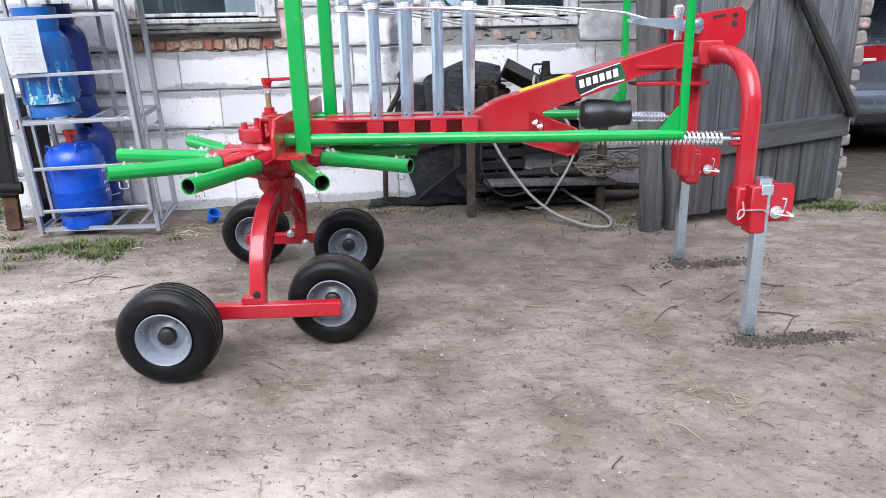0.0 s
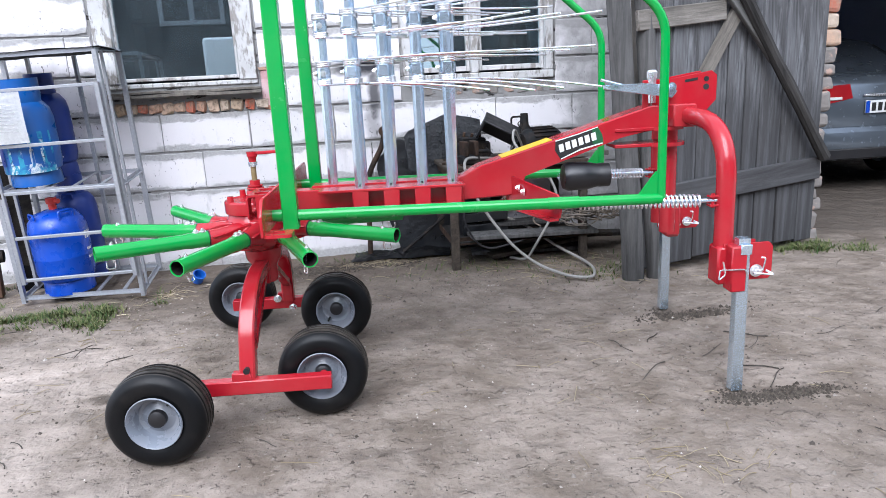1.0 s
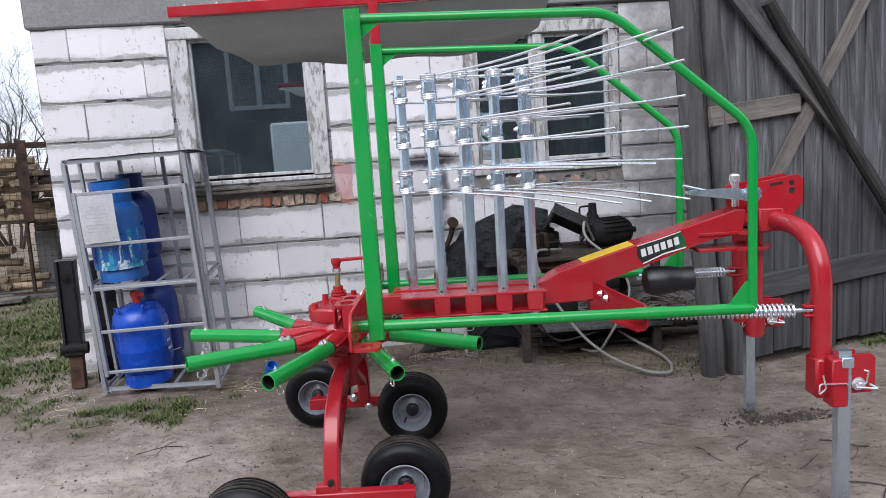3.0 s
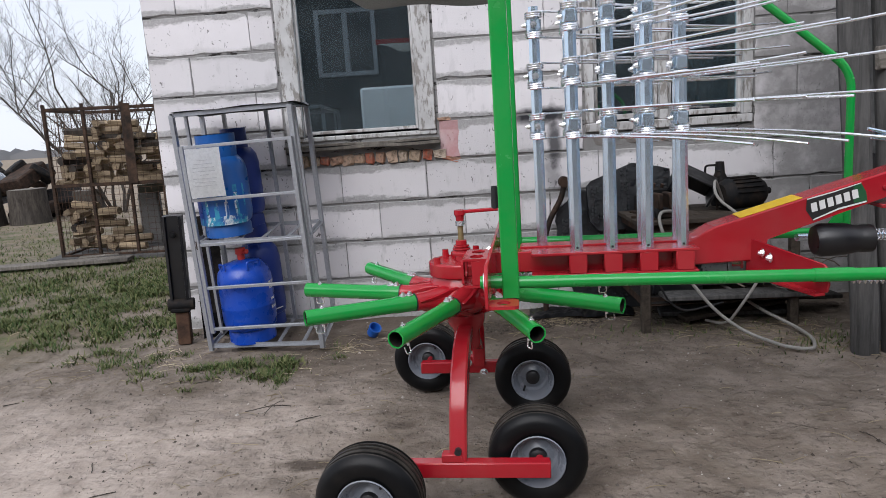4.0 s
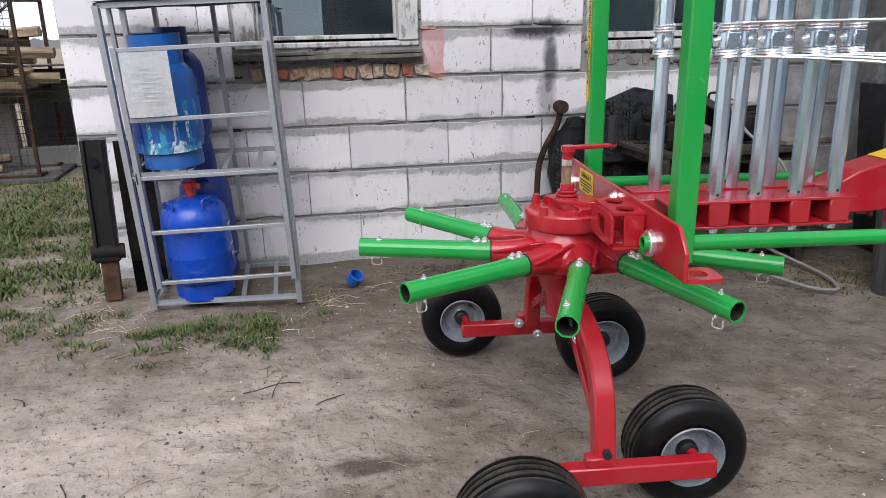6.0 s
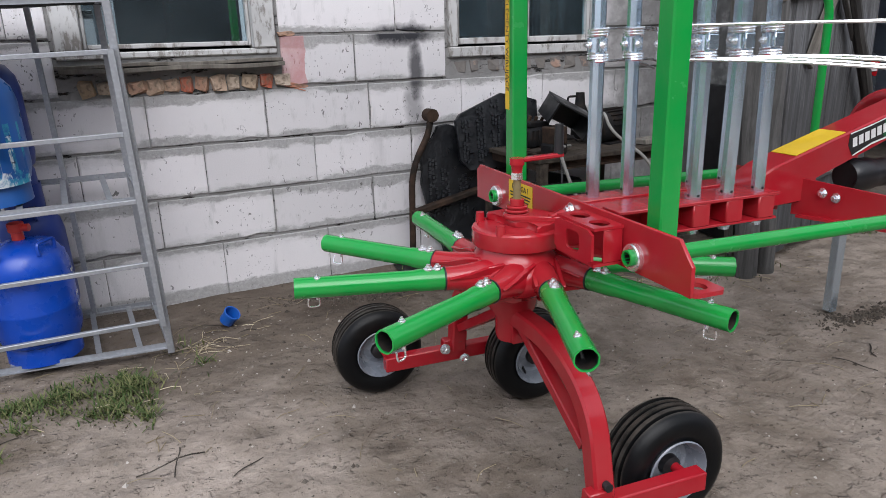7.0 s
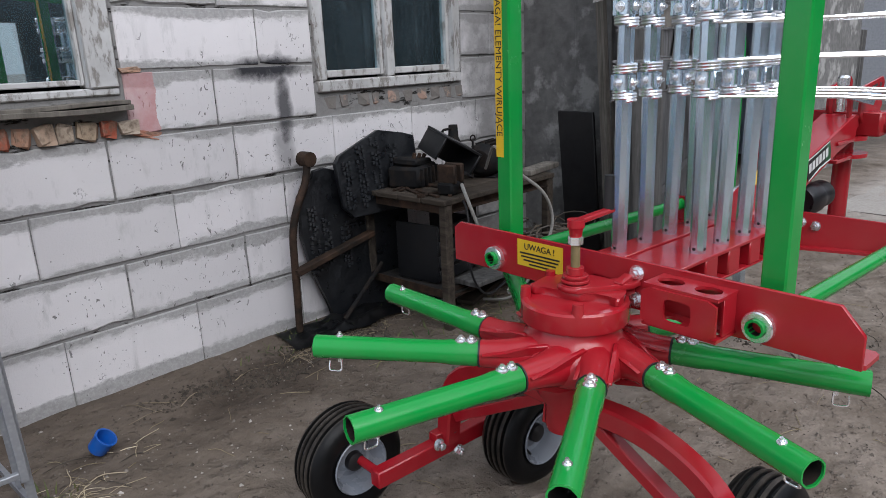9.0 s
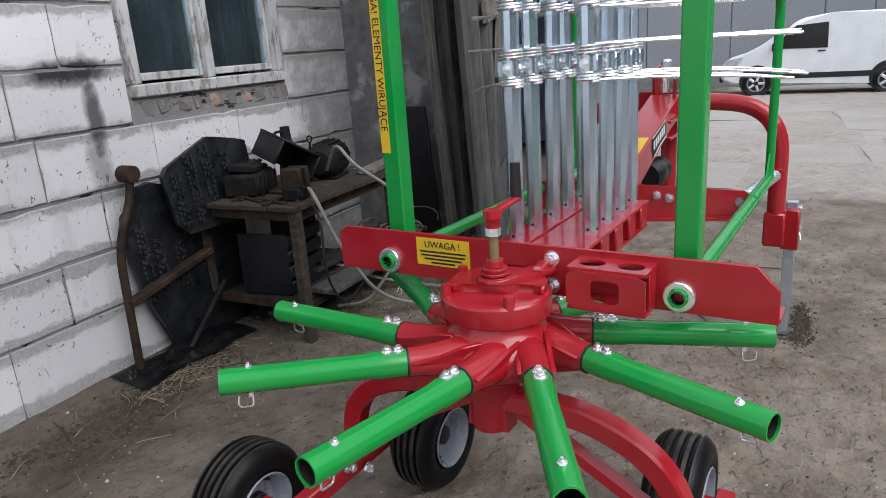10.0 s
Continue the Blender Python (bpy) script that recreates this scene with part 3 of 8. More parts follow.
def lathe(bm, prof, o=(0, 0, 0), axis="Z", n=32, cap=True):
    """Turns a profile of (radius, height) about an axis through o."""
    o = Vector(o)
    rows = []
    for r, h in prof:
        row = []
        for i in range(n):
            a = 2 * math.pi * i / n
            c, s = r * math.cos(a), r * math.sin(a)
            p = {"Z": (c, s, h), "Y": (c, h, s), "X": (h, c, s)}[axis]
            row.append(bm.verts.new(o + Vector(p)))
        rows.append(row)
    for a, b in zip(rows, rows[1:]):
        for i in range(n):
            bm.faces.new((a[i], a[(i + 1) % n], b[(i + 1) % n], b[i]))
    for row in (rows[0], rows[-1]) if cap else ():
        if (row[0].co - row[n // 2].co).length > 1e-5:
            bm.faces.new(row)
    bmesh.ops.remove_doubles(bm, verts=[v for row in (rows[0], rows[-1]) for v in row], dist=1e-6)


def plate(bm, poly, o, ax, ay, th, bevel=0.0):
    """A flat polygon in the plane of ax and ay, of thickness th."""
    o, ax, ay = Vector(o), Vector(ax).normalized(), Vector(ay).normalized()
    nz = ax.cross(ay).normalized() * th
    a = [bm.verts.new(o + ax * x + ay * y - nz / 2) for x, y in poly]
    b = [bm.verts.new(v.co + nz) for v in a]
    n = len(poly)
    fs = [bm.faces.new(a[::-1]), bm.faces.new(b)]
    for i in range(n):
        fs.append(bm.faces.new((a[i], a[(i + 1) % n], b[(i + 1) % n], b[i])))
    if bevel:
        es = list({e for f in fs for e in f.edges})
        bmesh.ops.bevel(bm, geom=es, offset=bevel, segments=1, affect="EDGES")


def holed(bm, w, h, hw, hh, m, th, n=20, power=2.0):
    """A rectangle w x h with a rounded hole hw x hh in its middle, in the plane of m."""
    rows = []
    for k in range(2):
        z = (k - 0.5) * th
        inner, outer = [], []
        for i in range(n):
            a = 2 * math.pi * (i + 0.5) / n
            c, s = math.cos(a), math.sin(a)
            e = 2.0 / power
            inner.append(bm.verts.new(m @ V(hw / 2 * abs(c) ** e * (1 if c > 0 else -1), hh / 2 * abs(s) ** e * (1 if s > 0 else -1), z)))
            q = max(abs(c), abs(s))
            outer.append(bm.verts.new(m @ V(w / 2 * c / q, h / 2 * s / q, z)))
        rows.append((inner, outer))
    (i0, o0), (i1, o1) = rows
    for i in range(n):
        j = (i + 1) % n
        for a, b in ((i0, o0), (o0, o1), (o1, i1), (i1, i0)):
            bm.faces.new((a[i], a[j], b[j], b[i]))


def bolt(bm, p, d, r=0.011, h=0.010):
    """A hexagon head on a washer, standing out along d."""
    p, d = Vector(p), Vector(d).normalized()
    sweep(bm, [p, p + d * 0.003], ngon(14, r * 1.45))
    sweep(bm, [p + d * 0.003, p + d * (0.003 + h)], ngon(6, r))
    rod(bm, p + d * (0.003 + h), p + d * (0.008 + h), r * 0.55, 8)


def coil(bm, a, b, r, turns, wire, per=10):
    a, b = Vector(a), Vector(b)
    d = (b - a).normalized()
    x = d.orthogonal().normalized()
    y = d.cross(x)
    pts = []
    for i in range(turns * per + 1):
        w = 2 * math.pi * i / per
        pts.append(a + (b - a) * (i / (turns * per)) + x * (r * math.cos(w)) + y * (r * math.sin(w)))
    sweep(bm, pts, ngon(5, wire), up=d)


def lettering(name, text, size, m, material, parent, depth=0.0006):
    cu = bpy.data.curves.new(name, "FONT")
    cu.body, cu.size, cu.align_x, cu.align_y, cu.extrude = text, size, "CENTER", "CENTER", depth
    tmp = bpy.data.objects.new("tmp", cu)
    me = bpy.data.meshes.new_from_object(tmp)
    bpy.data.objects.remove(tmp)
    me.materials.clear()
    me.materials.append(material)
    ob = new(name, me)
    ob.parent = parent
    ob.matrix_local = m
    return ob


def ground_z(x, y):
    """The lie of the yard: footprints and hollows near by, a slight fall towards the road."""
    z = 0.010 * noise.noise((x * 1.1, y * 1.1, 3.0)) + 0.009 * noise.noise((x * 4.3, y * 4.3, 7.0)) + 0.006 * noise.noise((x * 10, y * 10, 1.0))
    if x > 2.5:
        z -= 0.029 * min(x - 2.5, 25)
    return z - 0.010


def beveled_box(sx, sy, sz, bev):
    bm = bmesh.new()
    box(bm, (0, 0, 0), (sx, sy, sz), bev)
    me = bpy.data.meshes.new("piece")
    bm.to_mesh(me)
    bm.free()
    return me



# ---- ground ----
def axis_steps(lo, hi, step, far, grow=1.28):
    a = list(np.arange(lo, hi + 1e-6, step))
    d, x = step, lo
    while x > -far:
        d *= grow
        x -= d
        a.insert(0, x)
    d, x = step, hi
    while x < far:
        d *= grow
        x += d
        a.append(x)
    return a


def build_ground():
    xs, ys = axis_steps(-3.6, 3.2, 0.045, 900), axis_steps(-0.6, 5.0, 0.045, 900)
    vs = [(x, y, ground_z(x, y) if abs(x) < 60 and abs(y) < 60 else (-0.7 if x > 0 else 0.0)) for y in ys for x in xs]
    w = len(xs)
    fs = [(j * w + i, j * w + i + 1, (j + 1) * w + i + 1, (j + 1) * w + i) for j in range(len(ys) - 1) for i in range(w - 1)]
    me = bpy.data.meshes.new("ground")
    me.from_pydata(vs, [], fs)
    me.shade_smooth()
    me.materials.append(GROUND)
    tagged(new("ground", me), "trodden sandy farmyard with damp spots and thin grass", "ground", kind="structure")


build_ground()

# ---- the house of aerated concrete blocks ----
WALL_Y = 4.6
X0, X1 = -2.87, 1.62
WIN1 = (-2.03, -1.06, 1.188, 2.21)
WIN2 = (-0.112, 0.94, 1.134, 2.14)


def build_house():
    house = tagged(new("wall_house"), "white aerated concrete block wall with smeared grey mortar", "wall", kind="structure")
    bm = bmesh.new()
    y0, y1 = WALL_Y + 0.0075, WALL_Y + 0.25
    xs = [X0, WIN1[0], WIN1[1], WIN2[0], WIN2[1], X1]
    for i, (a, b) in enumerate(zip(xs, xs[1:])):
        spans = [(-0.4, 2.25)]
        if i == 1:
            spans = [(-0.4, WIN1[2]), (WIN1[3], 2.25)]
        if i == 3:
            spans = [(-0.4, WIN2[2]), (WIN2[3], 2.25)]
        for lo, hi in spans:
            bm = bmesh.new()
            box(bm, ((a + b) / 2, (y0 + y1) / 2, (lo + hi) / 2), (b - a, y1 - y0, hi - lo))
            part("mortar_bed", bm, MORTAR, house, "grey mortar between the blocks", smooth=False)
    bm = bmesh.new()
    box(bm, ((X0 + X1) / 2, WALL_Y + 0.12, 2.66), (X1 - X0 + 0.05, 0.28, 0.84), 0.012)
    part("ring_beam", bm, CONCRETE, house, "grey concrete ring beam")
    # unseen walls, dark in colour to keep the room dim
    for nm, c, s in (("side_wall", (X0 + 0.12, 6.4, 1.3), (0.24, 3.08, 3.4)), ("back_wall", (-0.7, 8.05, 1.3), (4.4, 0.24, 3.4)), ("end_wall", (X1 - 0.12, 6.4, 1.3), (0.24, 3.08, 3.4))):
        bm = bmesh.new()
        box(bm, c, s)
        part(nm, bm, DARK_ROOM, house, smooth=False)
    bm = bmesh.new()
    box(bm, (-0.725, 6.3, 3.15), (4.6, 3.7, 0.12))
    tagged(part("ceiling", bm, CONCRETE, None, smooth=False), "plain concrete ceiling slab of the house", "ceiling", kind="structure")
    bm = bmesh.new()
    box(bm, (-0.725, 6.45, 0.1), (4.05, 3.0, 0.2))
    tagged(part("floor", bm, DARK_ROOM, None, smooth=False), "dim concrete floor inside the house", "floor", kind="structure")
    return house


HOUSE = build_house()


def build_window(name, box4, mullions, label):
    x0, x1, z0, z1 = box4
    w = tagged(new(name), label, "window", kind="structure")
    f = 0.115 if not mullions else 0.062
    y = WALL_Y

    def bar(nm, xa, xb, za, zb, ya, yb, bev=0.006):
        bm = bmesh.new()
        box(bm, ((xa + xb) / 2, (ya + yb) / 2, (za + zb) / 2), (xb - xa, yb - ya, zb - za), bev)
        return part(nm, bm, PEELING, w)

    bot = 0.030 if not mullions else 0.055
    bar("window_frame", x0, x0 + f, z0 + bot, z1 - 0.075, y - 0.012, y + 0.09)
    bar("window_frame", x1 - f, x1, z0 + bot, z1 - 0.075, y - 0.012, y + 0.09)
    bar("window_frame", x0 - 0.01, x1 + 0.01, z1 - 0.075, z1, y - 0.018, y + 0.09)
    bar("window_frame", x0, x1, z0, z0 + bot, y - 0.004 if not mullions else y - 0.014, y + 0.09)
    edges = [x0 + f] + mullions + [x1 - f]
    for mx in mullions:
        bar("mullion", mx - 0.030, mx + 0.030, z0 + bot, z1 - 0.075, y - 0.004, y + 0.085)
    for i, (a, b) in enumerate(zip(edges, edges[1:])):
        a, b = (a + 0.030 if i else a), (b - 0.030 if i < len(edges) - 2 else b)
        sash = 0.018 if not mullions else 0.026
        low = sash * (1.2 if not mullions else 1.3)
        gap = z0 + bot + 0.013
        for xa, xb, za, zb in ((a, a + sash, gap, z1 - 0.075), (b - sash, b, gap, z1 - 0.075), (a + sash, b - sash, gap, gap + low), (a + sash, b - sash, z1 - 0.075 - sash, z1 - 0.075)):
            bar("sash_bar", xa, xb, za, zb, y + 0.022, y + 0.06, 0.004)
        bm = bmesh.new()
        box(bm, ((a + b) / 2, y + 0.045, (gap + 0.01 + z1 - 0.08) / 2), (b - a - 0.02, 0.004, z1 - 0.09 - gap))
        g = part("pane", bm, GLASS, w, "dark reflecting window pane", smooth=False)
        g.visible_shadow = False
    return w


build_window("window_1", WIN1, [], "single-pane window with peeling white wooden frame")
build_window("window_2", WIN2, [0.385], "two-sash window with worn white wooden frame")

bm = bmesh.new()
for xa, xb, zc, th, yo, tw in ((-2.045, -1.05, 1.160, 0.016, -0.026, 4), (-2.03, -1.045, 1.140, 0.020, -0.034, 2)):
    n = 14
    sweep(bm, [(xa + (xb - xa) * i / n, WALL_Y + 0.02 + yo + 0.003 * math.sin(i * 1.9), zc + 0.003 * math.sin(i * 0.8 + tw)) for i in range(n + 1)], rect(0.10, th, 0.002), up=(0, 0, 1))
tagged(part("window_sill", bm, PALE_WOOD), "warped weathered wooden window sill", "sill", kind="structure")


def build_room():
    """What shows dimly behind the panes."""
    s = thing("shelf_board", pose(-1.7, 5.35, 0.2), "dark shelf rack inside the house", "shelf")
    for z in (0.4, 0.95, 1.45):
        bm = bmesh.new()
        box(bm, (0, 0, z), (0.5, 0.3, 0.03), 0.004)
        part("board", bm, DARK_WOOD, s)
    for x in (-0.24, 0.24):
        bm = bmesh.new()
        box(bm, (x, 0, 0.8), (0.03, 0.28, 1.6), 0.004)
        part("upright", bm, DARK_WOOD, s)


build_room()


# ---- barn with plank door ----
def build_barn():
    b = tagged(new("wall_barn"), "grey plastered brick barn wall with a wide doorway", "wall", kind="structure")

    def slab(nm, c, s, m=PLASTER):
        bm = bmesh.new()
        box(bm, c, s)
        part(nm, bm, m, b, smooth=False)

    slab("side_wall", (1.645, 4.405, 1.5), (0.13, 0.388, 3.8))
    slab("front_wall", (2.04, 4.08, 1.5), (0.92, 0.26, 3.8))
    slab("lintel", (4.075, 4.08, 3.05), (2.95, 0.26, 0.7))
    slab("right_wall", (6.4, 4.08, 1.5), (1.7, 0.26, 3.8))
    slab("far_wall", (4.4, 10.6, 1.5), (6.0, 0.25, 3.8), BARN_DIM)
    slab("west_wall", (1.76, 7.35, 1.5), (0.2, 6.3, 3.8), BARN_DIM)
    slab("east_wall", (7.3, 7.3, 1.5), (0.2, 6.4, 3.8), BARN_DIM)
    # ceiling in the same pale blue, in place of hazy light
    bm = bmesh.new()
    box(bm, (4.4, 7.3, 3.46), (6.2, 6.9, 0.12))
    tagged(part("ceiling", bm, BARN_DIM, None, smooth=False), "barn ceiling in pale blue that stands for hazy light", "ceiling", kind="structure")
    return b


BARN = build_barn()
LEAF_A, LEAF_B = V(1.12, 3.46, 0), V(2.53, 3.86, 0)
LEAF_M = pose(1.12, 3.46, 0, 0, 0, math.degrees(math.atan2(0.40, 1.41)))


def build_leaf():
    d = tagged(new("door_1"), "weathered grey plank barn door standing open", "door", kind="structure")
    d.matrix_world = LEAF_M
    rnd = random.Random(5)
    edges = [-0.05, 0.128, 0.324, 0.548, 0.69, 0.818, 1.009, 1.209, 1.372]
    for a, b in zip(edges, edges[1:]):
        bm = bmesh.new()
        lo = 0.03 + rnd.uniform(-0.015, 0.03)
        hi = 2.75 + rnd.uniform(-0.04, 0.04)
        box(bm, (0, 0, 0), (b - a - 0.007, 0.026, hi - lo), 0.004)
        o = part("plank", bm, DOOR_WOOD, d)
        o.location = ((a + b) / 2, rnd.uniform(-0.004, 0.004), (lo + hi) / 2)
        o.rotation_euler = (0, radians(rnd.uniform(-0.12, 0.12)), 0)

    def board(nm, p, q, w, th, m, y=-0.034, round_=False):
        bm = bmesh.new()
        p, q = V(p[0], y, p[1]), V(q[0], y, q[1])
        L = (q - p).length
        if round_:
            n = 9
            sweep(bm, [(0, 0.004 * math.sin(i * 1.7), -L / 2 + L * i / n) for i in range(n + 1)], ngon(9, w / 2, 0.3), sizes=[1 + 0.06 * math.sin(i * 2.3) for i in range(n + 1)])
        else:
            box(bm, (0, 0, 0), (w, th, L), 0.005)
        o = part(nm, bm, m, d)
        o.location = (p + q) / 2
        o.rotation_euler = (0, math.atan2(q.x - p.x, q.z - p.z), 0)

    board("ledge_board", (-0.14, 1.405), (0.48, 1.458), 0.105, 0.03, PALE_WOOD)
    board("ledge_board", (0.14, 0.452), (1.352, 0.500), 0.14, 0.035, DOOR_WOOD)
    board("ledge_board", (-0.02, 2.42), (1.352, 2.45), 0.13, 0.035, DOOR_WOOD)
    board("brace", (0.30, 1.05), (1.215, 2.40), 0.085, 0.028, PALE_WOOD, -0.036)
    board("brace", (-0.185, 2.20), (0.862, 1.183), 0.080, 0.03, GREY_WOOD, -0.062)
    board("bracing_pole", (0.20, 1.98), (1.335, 0.57), 0.072, 0.06, DARK_WOOD, -0.085, True)
    return d


build_leaf()


def build_post(x, y, lean_x, lean_y, r, h, seed, label):
    p = thing("leaning_post", pose(x, y, 0), label, "post", "posts beside the barn door")
    rnd = random.Random(seed)
    bm = bmesh.new()
    n = 10
    sweep(bm, [(lean_x * i / n + rnd.uniform(-0.006, 0.006), lean_y * i / n, -0.05 + (h + 0.05) * i / n) for i in range(n + 1)],
          [(a * (1 + rnd.uniform(-0.08, 0.08)), b * 0.9) for a, b in ngon(10, r)], up=(0, 1, 0))
    part("trunk", bm, GREY_WOOD, p)


build_post(1.03, 3.44, -0.20, 0.03, 0.062, 2.75, 1, "split grey wooden post leaning beside the barn door")
build_post(1.155, 3.43, -0.17, 0.02, 0.052, 2.6, 2, "weathered grey round post beside the barn door")


# ---- the hay rake ----
RAKE = thing("hay_rake", pose(-0.935, 2.63, 0, 0, 0, -5.8), "red and green rotary hay rake standing in the yard", "hay rake")
YC = 0.015


def wheel(x, y, face):
    """A small pneumatic wheel; face: the side of the hub cap, -1 or 1."""
    R, W = 0.169, 0.145
    bm = bmesh.new()
    f = face
    outer = [(0.093, 0.070 * f), (0.090, 0.074 * f), (0.086, 0.070 * f), (0.083, 0.060 * f), (0.076, 0.052 * f), (0.072, 0.030 * f), (0.067, 0.016 * f), (0.055, 0.012 * f), (0.040, 0.018 * f), (0.031, 0.024 * f), (0.029, 0.034 * f), (0.0, 0.034 * f)]
    inner = [(0.0, -0.045 * f), (0.030, -0.045 * f), (0.032, -0.010 * f), (0.060, 0.0), (0.072, -0.010 * f), (0.080, -0.056 * f), (0.086, -0.070 * f), (0.090, -0.074 * f), (0.093, -0.070 * f)]
    lathe(bm, outer, axis="Y", n=32, cap=False)
    lathe(bm, inner, axis="Y", n=32, cap=False)
    rim = part("wheel", bm, GREY_RIM, RAKE, "grey steel wheel with black tyre")
    rim.location = (x, y, 0.157)
    rim.scale = (0.958, 0.93, 0.958)
    rim.rotation_euler = (0, radians(37 * x * 10), 0)
    bm = bmesh.new()
    tp = [(0.086, -0.058), (0.094, -0.064), (0.112, -0.072), (0.134, -0.0725), (0.148, -0.067), (0.158, -0.056)]
    tread = [(0.1615, -0.052)]
    for g in (-0.036, -0.012, 0.012, 0.036):
        tread += [(0.169 - 0.55 * (abs(g) - 0.0) ** 2 * 4.0, g - 0.0070), (0.1580 - 0.4 * g * g * 4, g - 0.0045), (0.1580 - 0.4 * g * g * 4, g + 0.0045), (0.169 - 0.55 * g * g * 4.0, g + 0.0070)]
    tread += [(0.1615, 0.052)]
    tp = tp + tread + [(r, -h) for r, h in tp[::-1]]
    lathe(bm, tp, axis="Y", n=48, cap=False)
    part("tyre", bm, RUBBER, rim, "black ribbed rubber tyre")
    bm = bmesh.new()
    lathe(bm, [(0.0, 0.048 * face), (0.018, 0.048 * face), (0.029, 0.042 * face), (0.032, 0.020 * face)], axis="Y", n=18)
    part("hub_cap", bm, CAP_BLACK, rim, "black plastic hub cap")
    bm = bmesh.new()
    rod(bm, (0.045, 0.012 * face, -0.038), (0.052, 0.045 * face, -0.044), 0.0045, 7)
    part("valve", bm, BLACK, rim)
    return rim


wheel(-0.245, -0.660, -1)
wheel(0.25, -0.382, -1)
wheel(0.236, 0.332, -1)
wheel(-0.253, 0.602, -1)


def undercarriage():
    for s, yb in ((-1, -0.485), (1, 0.455)):
        leg_y, foot_y = (-0.416, -0.474) if s < 0 else (0.420, 0.444)
        bm = bmesh.new()
        box(bm, (0.012, yb, 0.158), (0.555, 0.042, 0.052), 0.004)
        for x, dy in ((-0.24, s * 0.11), (0.255, -s * 0.11)):
            rod(bm, (x, yb, 0.159), (x, yb + dy, 0.159), 0.014, 12)
        part("tandem_beam", bm, RED, RAKE)
        bm = bmesh.new()
        pts = bent([(0.0, -s * 0.02, 0.476), (0.004, s * 0.24, 0.480), (0.006, leg_y, 0.39), (0.0, foot_y, 0.175)], 0.15, 9)
        sweep(bm, pts, rect(0.055, 0.052, 0.006), up=(0, 0, 1))
        part("arched_leg", bm, RED, RAKE)
        bm = bmesh.new()
        sweep(bm, [(0.004, s * 0.06, 0.46), (0.006, leg_y - s * 0.02, 0.27)], rect(0.036, 0.03, 0.003))
        part("brace", bm, RED, RAKE)
        bm = bmesh.new()
        plate(bm, [(-0.052, 0), (0.02, 0), (0.012, 0.028), (-0.05, 0.028)], (0, yb, 0.183), (1, 0, 0), (0, 0, 1), 0.036, 0.003)
        part("pivot_lug", bm, RED, RAKE)
        # black plug stands for the dark pivot hole in the leg
        bm = bmesh.new()
        rod(bm, (0.002, foot_y - 0.030, 0.218), (0.002, foot_y + 0.026, 0.218), 0.011, 12)
        part("pivot_pin", bm, BLACK, RAKE)
    for p, d in (((-0.05, 0.43, 0.185), (0, -1, 0)), ((0.02, 0.425, 0.14), (0, -1, -0.2))):
        bm = bmesh.new()
        bolt(bm, p, d, 0.013, 0.018)
        part("pivot_bolt", bm, BRIGHT, RAKE)
    bm = bmesh.new()
    lathe(bm, [(0.0, 0.40), (0.045, 0.40), (0.05, 0.42), (0.05, 0.47), (0.07, 0.50), (0.075, 0.54), (0.05, 0.56), (0.05, 0.60), (0.0, 0.60)], n=20)
    part("axle_head", bm, RED, RAKE)
    bm = bmesh.new()
    plate(bm, [(-0.055, 0.40), (0.055, 0.40), (0.04, 0.53), (-0.04, 0.53)], (0, 0.0, 0), (0, 1, 0), (0, 0, 1), 0.05, 0.003)
    part("gusset", bm, RED, RAKE)


undercarriage()


RX, RY = -0.008, -0.027


